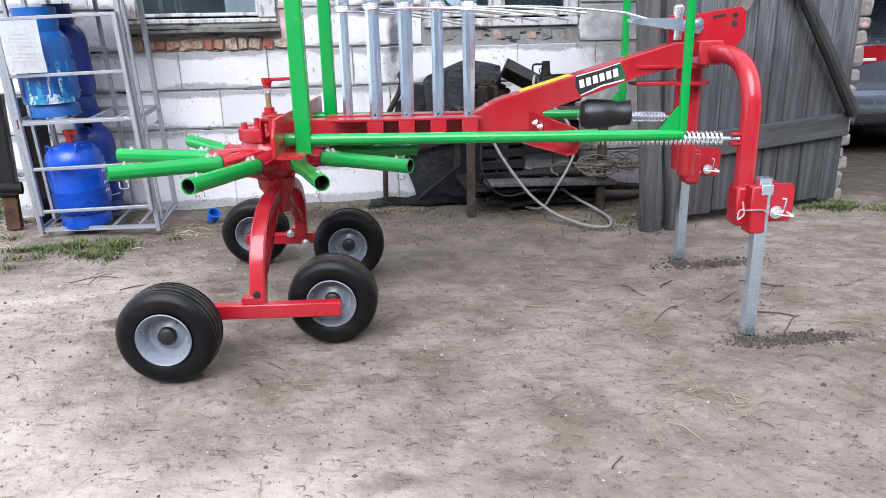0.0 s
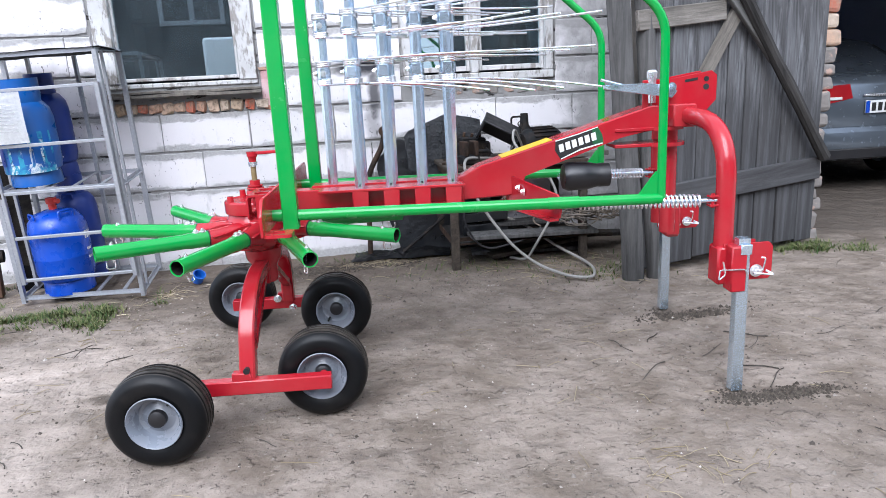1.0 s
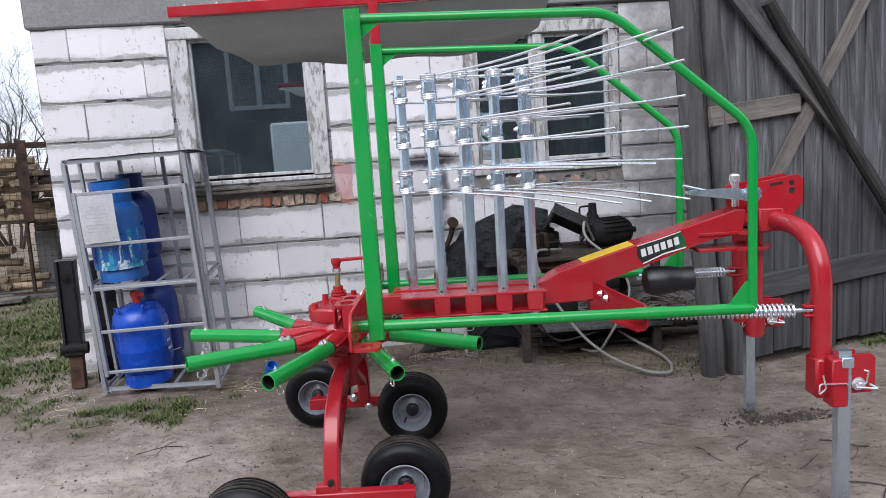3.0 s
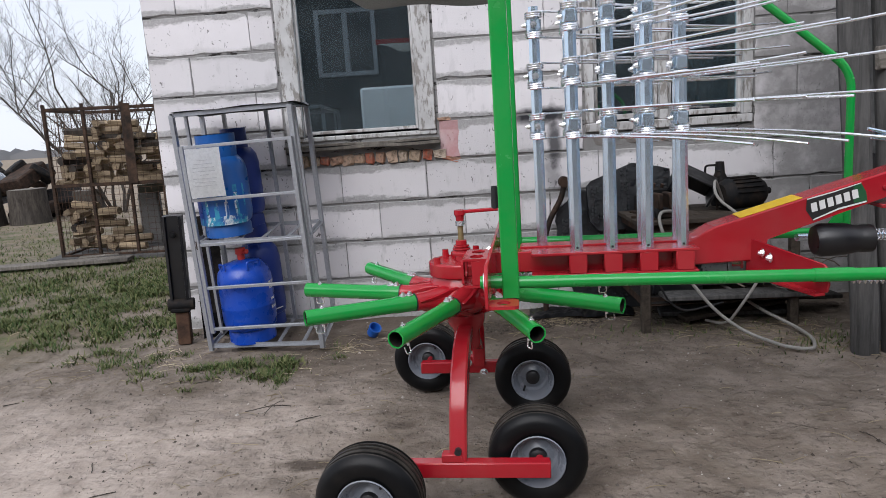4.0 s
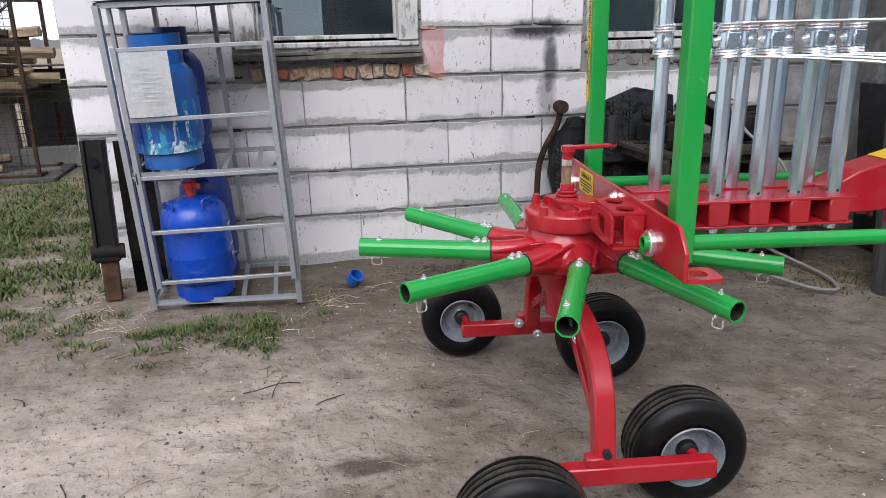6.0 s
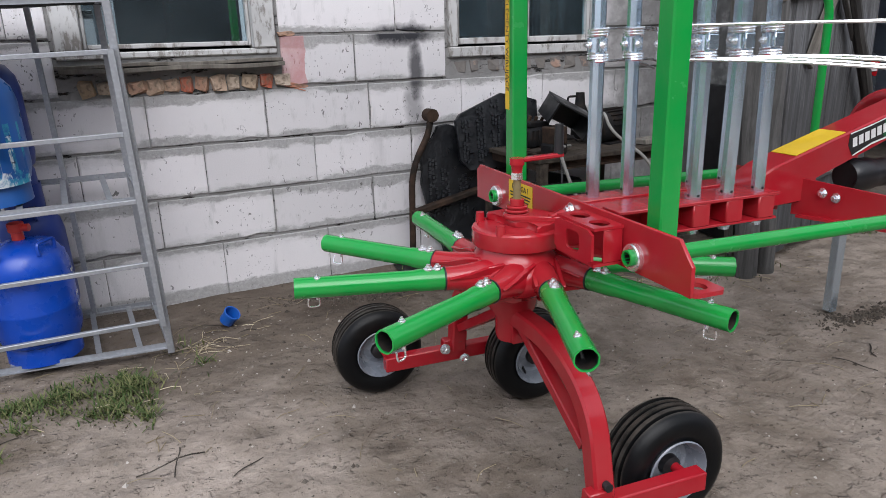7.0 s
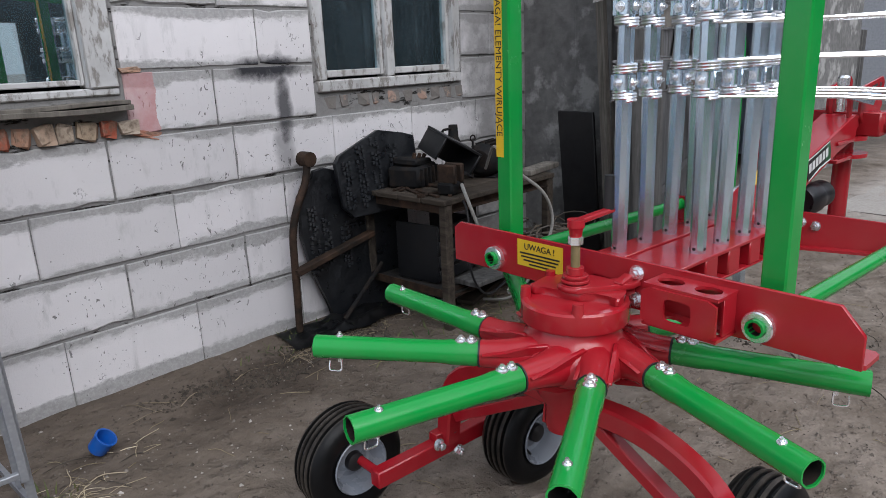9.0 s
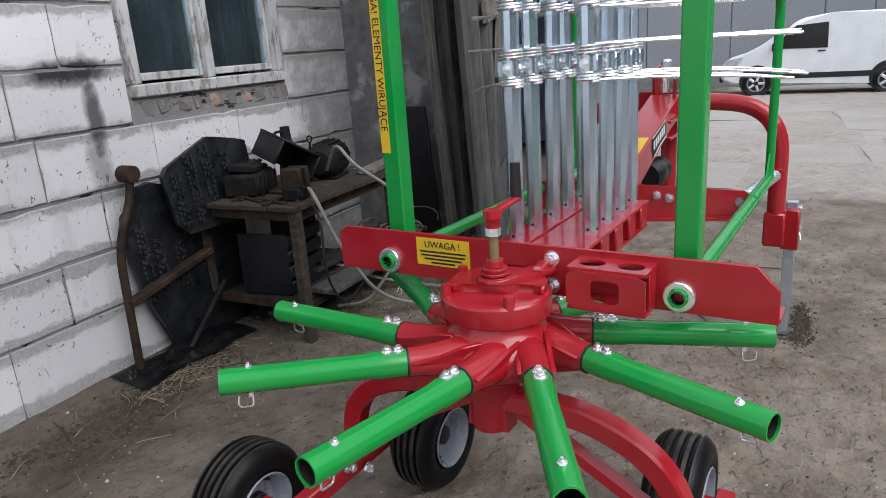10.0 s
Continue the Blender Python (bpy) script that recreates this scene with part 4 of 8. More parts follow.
def rotor():
    Z, OFF = 0.625, 0.066
    bm = bmesh.new()
    lathe(bm, [(0.0, 0.540), (0.06, 0.540), (0.085, 0.558), (0.118, 0.572), (0.142, 0.592), (0.148, 0.609), (0.146, 0.631), (0.134, 0.650), (0.114, 0.664), (0.106, 0.678), (0.102, 0.692), (0.0, 0.692)], (RX, RY, 0), n=54)
    hub = part("rotor_hub", bm, RED, RAKE, "cast red rotor hub")
    for k in range(9):
        a = radians(130.7 + 40 * k)
        d = V(math.cos(a), math.sin(a), 0)
        t = V(-d.y, d.x, 0)
        m = Matrix((d, t, V(0, 0, 1))).transposed().to_4x4()
        m.translation = t * OFF
        m = pose(RX, RY, Z, 0.4, 1.4, 0) @ m
        m = m @ pose(0, 0, 0, 0, -0.2, 0)
        # cast socket: a short tube that fades into the hub, with a rib on each flank
        bm = bmesh.new()
        sweep(bm, [(0.02, -0.014, -0.006), (0.07, -0.010, -0.005), (0.115, -0.004, -0.002), (0.150, 0, 0), (0.180, 0, 0), (0.213, 0, 0)], ngon(16, 1.0), sizes=[0.052, 0.050, 0.043, 0.036, 0.0325, 0.0315])
        plate(bm, [(0.03, 0.0), (0.205, 0.0), (0.205, 0.004), (0.15, 0.010), (0.10, 0.030), (0.06, 0.036)], (0, 0.024, 0.008), (1, 0.05, 0), (0, 0.25, 1), 0.010, 0.002)
        plate(bm, [(0.09, 0.0), (0.205, 0.0), (0.205, 0.004), (0.15, 0.008), (0.10, 0.020)], (0, -0.022, 0.010), (1, -0.06, 0), (0, -0.3, 1), 0.009, 0.002)
        plate(bm, [(0.06, -0.074), (0.10, -0.066), (0.19, -0.032), (0.19, -0.02), (0.06, -0.02)], (0, -0.006, 0), (1, 0, 0), (0, 0, 1), 0.012, 0.002)
        o = part("socket", bm, RED, hub)
        o.matrix_local = m
        bm = bmesh.new()
        r0, r1 = 0.214, 0.598
        n = 16
        prof_o, prof_i = octagon(0.0278), octagon(0.0237)
        ro = sweep(bm, [(r0, 0, 0), (r0 + 0.062, 0, 0), (r0 + 0.085, 0, 0), (r1, 0, 0)], prof_o, cap=False, sizes=[1.08, 1.08, 0.98, 0.98])
        ri = sweep(bm, [(r0 + 0.03, 0, 0), (r1, 0, 0)], prof_i, cap=False)
        for j in range(n):
            bm.faces.new((ro[-1][j], ro[-1][(j + 1) % n], ri[-1][(j + 1) % n], ri[-1][j]))
            bm.faces.new((ro[0][j], ro[0][(j + 1) % n], ri[0][(j + 1) % n], ri[0][j]))
        # dark sleeve puts the shade of the deep tube into colour
        bore = bmesh.new()
        sweep(bore, [(r0 + 0.035, 0, 0), (r1 - 0.004, 0, 0)], octagon(0.0230), cap=False)
        stub = part("arm_stub", bm, GREEN, RAKE, "green arm tube with open end")
        stub.matrix_local = m
        part("bore", bore, IRON, stub, "dark inner sleeve standing for shade in the tube")
        bm = bmesh.new()
        lathe(bm, [(0.024, 0.2095), (0.0322, 0.2095), (0.0322, 0.2135), (0.024, 0.2135)], (0, 0, 0), "X", 18, cap=False)
        part("seal_ring", bm, BLACK, stub, "thin black gap at the socket")
        for bx in (0.230, 0.254):
            bm = bmesh.new()
            bolt(bm, (bx, 0, 0.0275), (0, 0, 1), 0.0095, 0.006)
            part("bolt", bm, BRIGHT, stub)
        bm = bmesh.new()
        cx, tilt = 0.540, radians([8, -12, 4, 15, -8, 10, -5, 12, -14][k])
        mt = Matrix.Rotation(tilt, 4, "X")
        rod(bm, mt @ V(cx, 0, -0.036), mt @ V(cx, 0, 0.030), 0.0045, 8)
        bolt(bm, mt @ V(cx, 0, 0.0255), mt @ V(0, 0, 1), 0.006, 0.004)
        loop = bent([mt @ V(cx - 0.004, 0.0, -0.030), mt @ V(cx - 0.004, 0.0, -0.058), mt @ V(cx + 0.026, 0.004, -0.056), mt @ V(cx + 0.024, 0.0, -0.034)], 0.008, 3)
        sweep(bm, loop, ngon(6, 0.0022))
        part("linch_pin", bm, BRIGHT, stub)
    # gear case on top: a flat drum with a cast lid
    SX, SY = 0.002, -0.024
    bm = bmesh.new()
    lathe(bm, [(0.0, 0.690), (0.112, 0.690), (0.122, 0.695), (0.124, 0.700), (0.124, 0.738), (0.120, 0.743), (0.108, 0.7445), (0.106, 0.7415), (0.0, 0.7415)], (SX, SY, 0), n=56)
    case = part("gear_case", bm, RED, RAKE, "red cast gear case")
    bm = bmesh.new()
    poly = []
    for i in range(26):
        a = math.pi * (-0.50 + 0.98 * i / 25)
        poly.append((0.113 * math.cos(a), 0.113 * math.sin(a)))
    poly += [(-0.045, 0.104), (-0.052, 0.080), (-0.030, 0.062), (-0.028, 0.020), (-0.020, -0.030), (0.010, -0.050), (0.015, -0.085)]
    plate(bm, poly, (SX, SY, 0.751), (1, 0, 0), (0, 1, 0), 0.020, 0.005)
    part("case_lid", bm, RED, case)
    bm = bmesh.new()
    plate(bm, [(-0.028, 0.030), (-0.038, 0.0), (-0.028, -0.028), (0.02, -0.052), (0.085, -0.098), (0.116, -0.098), (0.116, -0.050), (0.075, -0.038), (0.040, 0.0), (0.035, 0.028), (0.0, 0.042)], (SX, SY, 0.767), (1, 0, 0), (0, 1, 0), 0.014, 0.003)
    plate(bm, [(0.085, -0.030), (0.118, -0.030), (0.118, 0.012), (0.105, 0.022), (0.06, 0.010)], (0, SY - 0.072, 0.768), (1, 0, 0), (0, 0, 1), 0.024, 0.003)
    part("case_bracket", bm, RED, case)
    for x, y, h in ((-0.082, -0.098, 0.766), (-0.070, 0.062, 0.767), (0.045, 0.085, 0.772)):
        bm = bmesh.new()
        rod(bm, (x, y, 0.738), (x, y, h), 0.0135, 14, 0.0115)
        part("case_boss", bm, RED, case)
    for r0, z0, h0 in ((0.034, 0.771, 0.006), (0.027, 0.777, 0.004), (0.033, 0.781, 0.006), (0.026, 0.787, 0.004), (0.029, 0.791, 0.006), (0.020, 0.797, 0.018)):
        bm = bmesh.new()
        lathe(bm, [(0.0, z0), (r0 - 0.001, z0), (r0, z0 + 0.001), (r0, z0 + h0 - 0.001), (r0 - 0.001, z0 + h0), (0.0, z0 + h0)], (SX, SY, 0), n=22)
        part("collar_ring", bm, RED, RAKE)
    bm = bmesh.new()
    rod(bm, (SX, SY, 0.81), (SX, SY, 0.885), 0.0105, 14)
    part("spindle", bm, rusty("brassy_screw", (0.20, 0.16, 0.07), (0.28, 0.22, 0.12), 0.5), RAKE, "bare brassy screw spindle")
    bm = bmesh.new()
    sweep(bm, [(SX, SY, 0.868), (SX, SY, 0.886)], ngon(6, 0.017))
    part("spindle_nut", bm, BRIGHT, RAKE)
    bm = bmesh.new()
    lathe(bm, [(0.0, 0.886), (0.014, 0.886), (0.016, 0.903), (0.02, 0.908), (0.02, 0.925), (0.0, 0.925)], (SX, SY, 0), n=18)
    sweep(bm, [(SX - 0.007, SY, 0.918), (SX + 0.140, SY + 0.006, 0.922)], rect(0.022, 0.012, 0.003), up=(0, 0, 1))
    crank = part("crank", bm, RED, RAKE, "red hand crank")
    bm = bmesh.new()
    rod(bm, (SX + 0.130, SY + 0.006, 0.925), (SX + 0.130, SY + 0.006, 1.005), 0.0135, 14, 0.0115)
    part("grip", bm, BLACK, crank, "black plastic crank grip")


rotor()


def cross_plate():
    X = 0.125
    bm = bmesh.new()
    plate(bm, [(-0.585, 0.70), (0.515, 0.70), (0.515, 0.80), (0.49, 0.818), (-0.54, 0.818), (-0.585, 0.768)], (X, 0, 0), (0, 1, 0), (0, 0, 1), 0.010, 0.0015)
    for s, y in ((-1, -0.545), (1, 0.475)):
        holed(bm, 0.088, 0.084, 0.040, 0.046, pose(X + 0.047, y, 0.703), 0.010, 24)
    part("cross_plate", bm, RED, RAKE, "long red cross plate")
    Y0, D2 = -0.262, 0.082
    bm = bmesh.new()
    holed(bm, 0.170, 0.082, 0.062, 0.050, Matrix(((0, 0, 1, X - 0.008 - D2), (1, 0, 0, Y0), (0, 1, 0, 0.756), (0, 0, 0, 1))), 0.007, 24, 5.0)
    holder = part("arm_holder", bm, RED, RAKE, "red holder with round arm holes")
    for yy in (Y0 - 0.0425, Y0 + 0.0425):
        for zz in (0.800, 0.712):
            bm = bmesh.new()
            holed(bm, D2, 0.085, 0.046, 0.058, pose(X - 0.005 - D2 / 2, yy, zz), 0.007)
            part("holed_plate", bm, RED, holder)
    for yy in (Y0 - 0.0815, Y0 + 0.0815):
        bm = bmesh.new()
        box(bm, (X - 0.005 - D2 / 2 + 0.012, yy, 0.756), (D2 - 0.03, 0.006, 0.080), 0.001)
        part("side_plate", bm, RED, holder)
    for y in (-0.395, 0.345):
        bm = bmesh.new()
        lathe(bm, [(0.0205, -0.020), (0.0305, -0.020), (0.033, -0.017), (0.033, -0.005), (0.0205, -0.005), (0.0205, -0.020)], (X, y, 0.738), "X", 24, cap=False)
        part("bushing", bm, BRIGHT, RAKE, "bright zinc clamp ring")
        bm = bmesh.new()
        lathe(bm, [(0.0, 0.03), (0.0150, 0.03), (0.0150, -0.030), (0.0200, -0.030), (0.0200, 0.05), (0.0, 0.05)], (X, y, 0.738), "X", 10)
        end = part("rail_end", bm, GREEN, RAKE)
        # same dark sleeve for the shade inside the rail end
        bm = bmesh.new()
        lathe(bm, [(0.0, 0.024), (0.0146, 0.024), (0.0146, -0.024)], (X, y, 0.738), "X", 14, cap=False)
        part("bore", bm, IRON, end)
    for z in (0.79, 0.725):
        bm = bmesh.new()
        bolt(bm, (X - 0.006, -0.11, z), (-1, 0, 0), 0.013, 0.011)
        part("bolt", bm, BRIGHT, RAKE)
    # warning stickers
    bm = bmesh.new()
    plate(bm, [(0, 0), (0.155, 0), (0.155, 0.072), (0, 0.072)], (X - 0.0062, 0.262, 0.736), (0, -1, 0), (0, 0, 1), 0.001)
    st = part("warning_sticker", bm, YELLOW, RAKE, "yellow warning sticker with black print", smooth=False)
    m = Matrix(((0, 0, -1, X - 0.0072), (-1, 0, 0, 0.185), (0, 1, 0, 0.790), (0, 0, 0, 1)))
    lettering("lettering", "UWAGA !", 0.024, m, BLACK_PRINT, st)
    for i, w in enumerate((0.135, 0.128, 0.11, 0.07)):
        bm = bmesh.new()
        box(bm, (X - 0.0072, 0.1845, 0.772 - i * 0.0095), (0.0008, w, 0.0042))
        part("print_line", bm, BLACK_PRINT, st, smooth=False)


cross_plate()


def guard(y, bar_r=0.0175):
    """A post and the bent tube guard on one side."""
    bm = bmesh.new()
    sweep(bm, [(0.19, y, 0.69), (0.19, y, 1.79)], rect(0.052, 0.052, 0.004), up=(1, 0, 0))
    post = part("guard_post", bm, GREEN, RAKE, "green square guard post")
    bm = bmesh.new()
    sweep(bm, [(0.14, y, 0.735), (1.484, y, 0.718)], ngon(16, bar_r + 0.002))
    part("guard_rail", bm, GREEN, RAKE)
    bm = bmesh.new()
    sweep(bm, bent([(1.484, y, 0.722), (1.484, y, 1.335), (1.02, y, 1.732), (0.205, y, 1.762)], 0.075, 7), ngon(14, bar_r - 0.002))
    part("guard_bow", bm, GREEN, RAKE)
    bm = bmesh.new()
    plate(bm, [(0, 0), (-0.075, 0), (-0.01, 0.085), (0, 0.085)], (1.472, y, 0.73), (1, 0, 0), (0, 0, 1), 0.006)
    part("gusset", bm, GREEN, RAKE)
    bm = bmesh.new()
    plate(bm, [(0, 0), (0.07, 0), (0, -0.05)], (0.215, y, 1.752), (1, 0, 0), (0, 0, 1), 0.005)
    part("gusset", bm, GREEN, RAKE)
    bm = bmesh.new()
    pipe(bm, (1.08, y, 0.7232), (1.19, y, 0.722), bar_r + 0.004, 0.002, 16)
    part("rail_sleeve", bm, GREEN, RAKE)
    return post


guard(-0.395)
far_post = guard(0.352)
bm = bmesh.new()
plate(bm, [(-0.0135, 0), (0.0135, 0), (0.0135, 1.02), (-0.0135, 1.02)], (0.1632, 0.364, 1.012), (0, -1, 0), (0, 0, 1), 0.001)
st = part("warning_strip", bm, YELLOW, far_post, "long yellow warning strip", smooth=False)
for i in range(2):
    m = Matrix(((0, 0, -1, 0.1622), (0, -1, 0, 0.364), (-1, 0, 0, 1.27 + i * 0.5), (0, 0, 0, 1)))
    lettering("lettering", "UWAGA! ELEMENTY WIRUJĄCE" if i == 0 else "UWAGA!", 0.0285, m, BLACK_PRINT, far_post, 0.0003)


def swath_apron():
    """The folded-up apron: a red bar on the far post with canvas lying back from it."""
    Y = 0.352
    bm = bmesh.new()
    sweep(bm, [(0.19, Y, 1.78), (0.19, Y, 1.965)], rect(0.04, 0.04, 0.003), up=(1, 0, 0))
    part("apron_stem", bm, RED, RAKE)
    bm = bmesh.new()
    sweep(bm, [(-0.69, Y, 1.982), (1.01, Y, 1.982)], rect(0.035, 0.045, 0.003), up=(0, 0, 1))
    bar = part("apron_bar", bm, RED, RAKE, "long red apron bar")
    for i in range(12):
        bm = bmesh.new()
        bolt(bm, (-0.62 + i * 0.14, Y, 2.0025), (0, 0, 1), 0.006, 0.004)
        part("rivet", bm, BRIGHT, bar)
    bm = bmesh.new()
    nx, ny = 40, 16
    rows = []
    for j in range(ny + 1):
        row = []
        v = j / ny
        for i in range(nx + 1):
            u = i / nx
            pull = 0.16 * max(0.0, v - 0.72) ** 1.6 / 0.28 ** 1.6
            x = -0.66 + 1.62 * u + pull * (0.5 - u) * (abs(u - 0.5) * 2) ** 6 * 1.6
            z = 1.968 - 0.10 * v - 0.035 * math.sin(math.pi * u) * v + 0.010 * math.sin(u * 19 + v * 3) * v - 0.05 * max(0, v - 0.9) * 10 * 0.5
            row.append(bm.verts.new((x, Y + 0.66 * v, z)))
        rows.append(row)
    for a, b in zip(rows, rows[1:]):
        for i in range(nx):
            bm.faces.new((a[i], a[i + 1], b[i + 1], b[i]))
    bmesh.ops.solidify(bm, geom=bm.faces[:], thickness=0.004)
    part("apron_sheet", bm, CANVAS, RAKE, "grey canvas apron sheet lying back")


swath_apron()
N_X = [0.415 + 0.119 * i for i in range(4)]
F_X = [0.297 + 0.122 * i for i in range(5)]
N_Y, F_Y = -0.095, 0.065


def boom():
    # rack for the tine arms
    bm = bmesh.new()
    box(bm, (0.47, -0.015, 0.728), (0.70, 0.075, 0.075), 0.004)
    part("rack_beam", bm, RED, RAKE, "red rack beam")
    for y, xs in ((N_Y, N_X), (F_Y, F_X)):
        bm = bmesh.new()
        lo, hi = min(xs) - 0.16, max(xs) + 0.045
        if y > 0:
            lo = 0.215
        box(bm, ((lo + hi) / 2, y, 0.7660), (hi - lo, 0.085, 0.010), 0.002)
        box(bm, ((lo + hi) / 2, y, 0.692), (hi - lo, 0.080, 0.008), 0.002)
        part("rack_flange", bm, RED, RAKE)
        for x in xs:
            bm = bmesh.new()
            box(bm, (x, y, 0.730), (0.062, 0.083, 0.070), 0.004)
            part("rack_socket", bm, RED, RAKE)
            bm = bmesh.new()
            rod(bm, (x, y, 0.690), (x, y, 0.668), 0.016, 8)
            part("arm_foot", bm, ZINC, RAKE)
    # main beam rising to the hitch
    for y in (YC,):
        bm = bmesh.new()
        plate(bm, [(0.79, 0.69), (1.05, 0.70), (1.06, 0.776), (1.45, 0.903), (1.60, 0.93), (1.615, 1.02), (1.57, 1.022), (0.885, 0.822), (0.79, 0.772)], (0, y, 0), (1, 0, 0), (0, 0, 1), 0.115, 0.005)
        beam = part("boom", bm, RED, RAKE, "red box-section boom")
    for s in (-1, 1):
        d = V(0.125, s * 0.375, 0).normalized()
        o = V(1.005, YC + s * 0.03, 0)
        bm = bmesh.new()
        plate(bm, [(0.0, 0.655), (0.36, 0.655), (0.385, 0.665), (0.392, 0.69), (0.388, 0.735), (0.37, 0.748), (0.0, 0.778)], o, d, (0, 0, 1), 0.009, 0.001)
        plate(bm, [(0.03, -0.001), (0.375, -0.001), (0.375, 0.035), (0.03, 0.035)], o + V(0, 0, 0.658), d, d.cross(V(0, 0, -1)) * s, 0.008)
        out = part("outrigger_plate", bm, RED, RAKE, "red outrigger plate carrying the rail")
        n = d.cross(V(0, 0, 1)) * (-s)
        for k, z in ((0.095, 0.738), (0.135, 0.728)):
            bm = bmesh.new()
            bolt(bm, o + d * k + V(0, 0, z) - V(0.0055, 0, 0), (-1, 0, 0), 0.011, 0.009)
            part("bolt", bm, BRIGHT, out)
    # decals on the near face
    fy = YC - 0.0585
    sl = math.atan2(0.200, 0.685)
    ax, az = (math.cos(sl), 0, math.sin(sl)), (-math.sin(sl), 0, math.cos(sl))
    o = V(1.186, fy, 0.866)
    bm = bmesh.new()
    plate(bm, [(0.012, -0.040), (0.10, -0.030), (0.192, -0.035), (0.196, 0.0), (0.188, 0.033), (0.012, 0.036), (0.0, 0.0)], o, ax, az, 0.0012)
    dec = part("decal", bm, BLACK_PRINT, beam, "black name decal with white bars", smooth=False)
    bm = bmesh.new()
    plate(bm, [(0.150, -0.024), (0.192, -0.034), (0.1955, 0.0), (0.188, 0.0325), (0.164, 0.0335)], o + V(0, -0.0006, 0), ax, az, 0.0012)
    part("decal_patch", bm, GREEN_PRINT, dec, smooth=False)
    for i in range(6):
        bm = bmesh.new()
        plate(bm, [(0, 0), (0.019, 0), (0.022, 0.030), (0.003, 0.030)], o + Vector(ax) * (0.016 + i * 0.0268) + Vector(az) * -0.012 + V(0, -0.0020, 0), ax, az, 0.0008)
        part("print_bar", bm, WHITE_PRINT, dec, smooth=False)
    for k in (-1, 1):
        bm = bmesh.new()
        lo = -0.040 if k < 0 else 0.034
        plate(bm, [(0.012, lo), (0.10, lo + 0.009 if k < 0 else lo - 0.003), (0.188, lo + 0.005 if k < 0 else lo - 0.002), (0.188, lo + 0.010 if k < 0 else lo + 0.001), (0.10, lo + 0.015 if k < 0 else lo + 0.001), (0.012, lo + 0.004)], o + V(0, -0.0020, 0), ax, az, 0.0008)
        part("print_swoosh", bm, WHITE_PRINT, dec, smooth=False)
    bm = bmesh.new()
    plate(bm, [(0.0, -0.05), (0.21, -0.05), (0.21, 0.05), (0.0, 0.05)], (0.975, YC, 0.8500), ax, (0, 1, 0), 0.002)
    part("warning_sticker", bm, YELLOW, beam, "yellow sticker on the upper face of the boom", smooth=False)
    # hitch head
    bm = bmesh.new()
    lathe(bm, [(0.0, 0.50), (0.032, 0.50), (0.032, 0.93), (0.0, 0.93)], (1.668, YC, 0), n=20)
    part("king_tube", bm, RED, RAKE)
    for z, r in ((0.925, 0.085), (0.862, 0.09)):
        bm = bmesh.new()
        lathe(bm, [(0.0, z), (r, z), (r, z + 0.014), (0.0, z + 0.014)], (1.635, YC, 0), n=28)
        box(bm, (1.525, YC, z + 0.007), (0.20, 0.13, 0.0132), 0.002)
        part("turntable_plate", bm, RED, RAKE)
    for y in (YC - 0.055, YC + 0.055):
        bm = bmesh.new()
        plate(bm, [(1.612, 1.02), (1.612, 1.116), (1.806, 1.146), (1.828, 1.128), (1.828, 1.035), (1.785, 0.988), (1.64, 0.985)], (0, y, 0), (1, 0, 0), (0, 0, 1), 0.010, 0.001)
        part("top_link_plate", bm, RED, RAKE)
        bm = bmesh.new()
        s = -1 if y < YC else 1
        plate(bm, [(0, 0), (0.05, 0.004), (0.05, 0.014), (0, 0.010)], (1.70, y + s * 0.0055, 1.105), (1, 0, 0.06), (0, 0, 1), 0.002)
        lathe(bm, [(0.0, -0.0062), (0.010, -0.0062), (0.010, 0.0062), (0.0, 0.0062)], (1.785, y, 1.115), "Y", 14)
        lathe(bm, [(0.0, -0.0062), (0.012, -0.0062), (0.012, 0.0062), (0.0, 0.0062)], (1.785, y, 1.085), "Y", 14)
        part("slot", bm, BLACK, RAKE, "dark slot and pin holes")
    bm = bmesh.new()
    box(bm, (1.665, YC, 0.985), (0.17, 0.10, 0.035), 0.004)
    part("head_block", bm, RED, RAKE)
    bm = bmesh.new()
    rod(bm, (1.590, YC, 1.03), (1.590, YC, 1.135), 0.017, 12)
    lathe(bm, [(0.0, 1.125), (0.02, 1.125), (0.021, 1.15), (0.015, 1.158), (0.0, 1.158)], (1.590, YC, 0), n=14)
    part("king_bolt", bm, BRIGHT, RAKE)
    bm = bmesh.new()
    box(bm, (1.548, YC - 0.045, 1.055), (0.022, 0.012, 0.13), 0.002)
    box(bm, (1.585, YC + 0.03, 1.06), (0.022, 0.012, 0.12), 0.002)
    part("stop_lug", bm, RED, RAKE)
    bm = bmesh.new()
    plate(bm, [(-0.16, 0.03), (0.11, -0.015), (0.13, 0.01), (0.09, 0.035), (0.0, 0.045), (-0.16, 0.045)], (1.53, YC - 0.085, 1.065), (1, 0, 0), (0, 0, 1), 0.012, 0.001)
    rod(bm, (1.36, YC - 0.085, 1.13), (1.50, YC - 0.085, 1.09), 0.006, 8)
    for x in (1.60, 1.635):
        bolt(bm, (x, YC - 0.092, 1.09), (0, -1, 0), 0.013, 0.014)
    part("locking_lever", bm, ZINC, RAKE, "galvanised locking lever")
    # arched lower link carrier
    bm = bmesh.new()
    pts = bent([(1.714, -0.402, 0.45), (1.714, -0.402, 0.965), (1.69, YC, 0.988), (1.775, 0.425, 0.965), (1.785, 0.425, 0.45)], 0.30, 10)
    sweep(bm, pts, ngon(18, 0.034), up=(1, 0, 0))
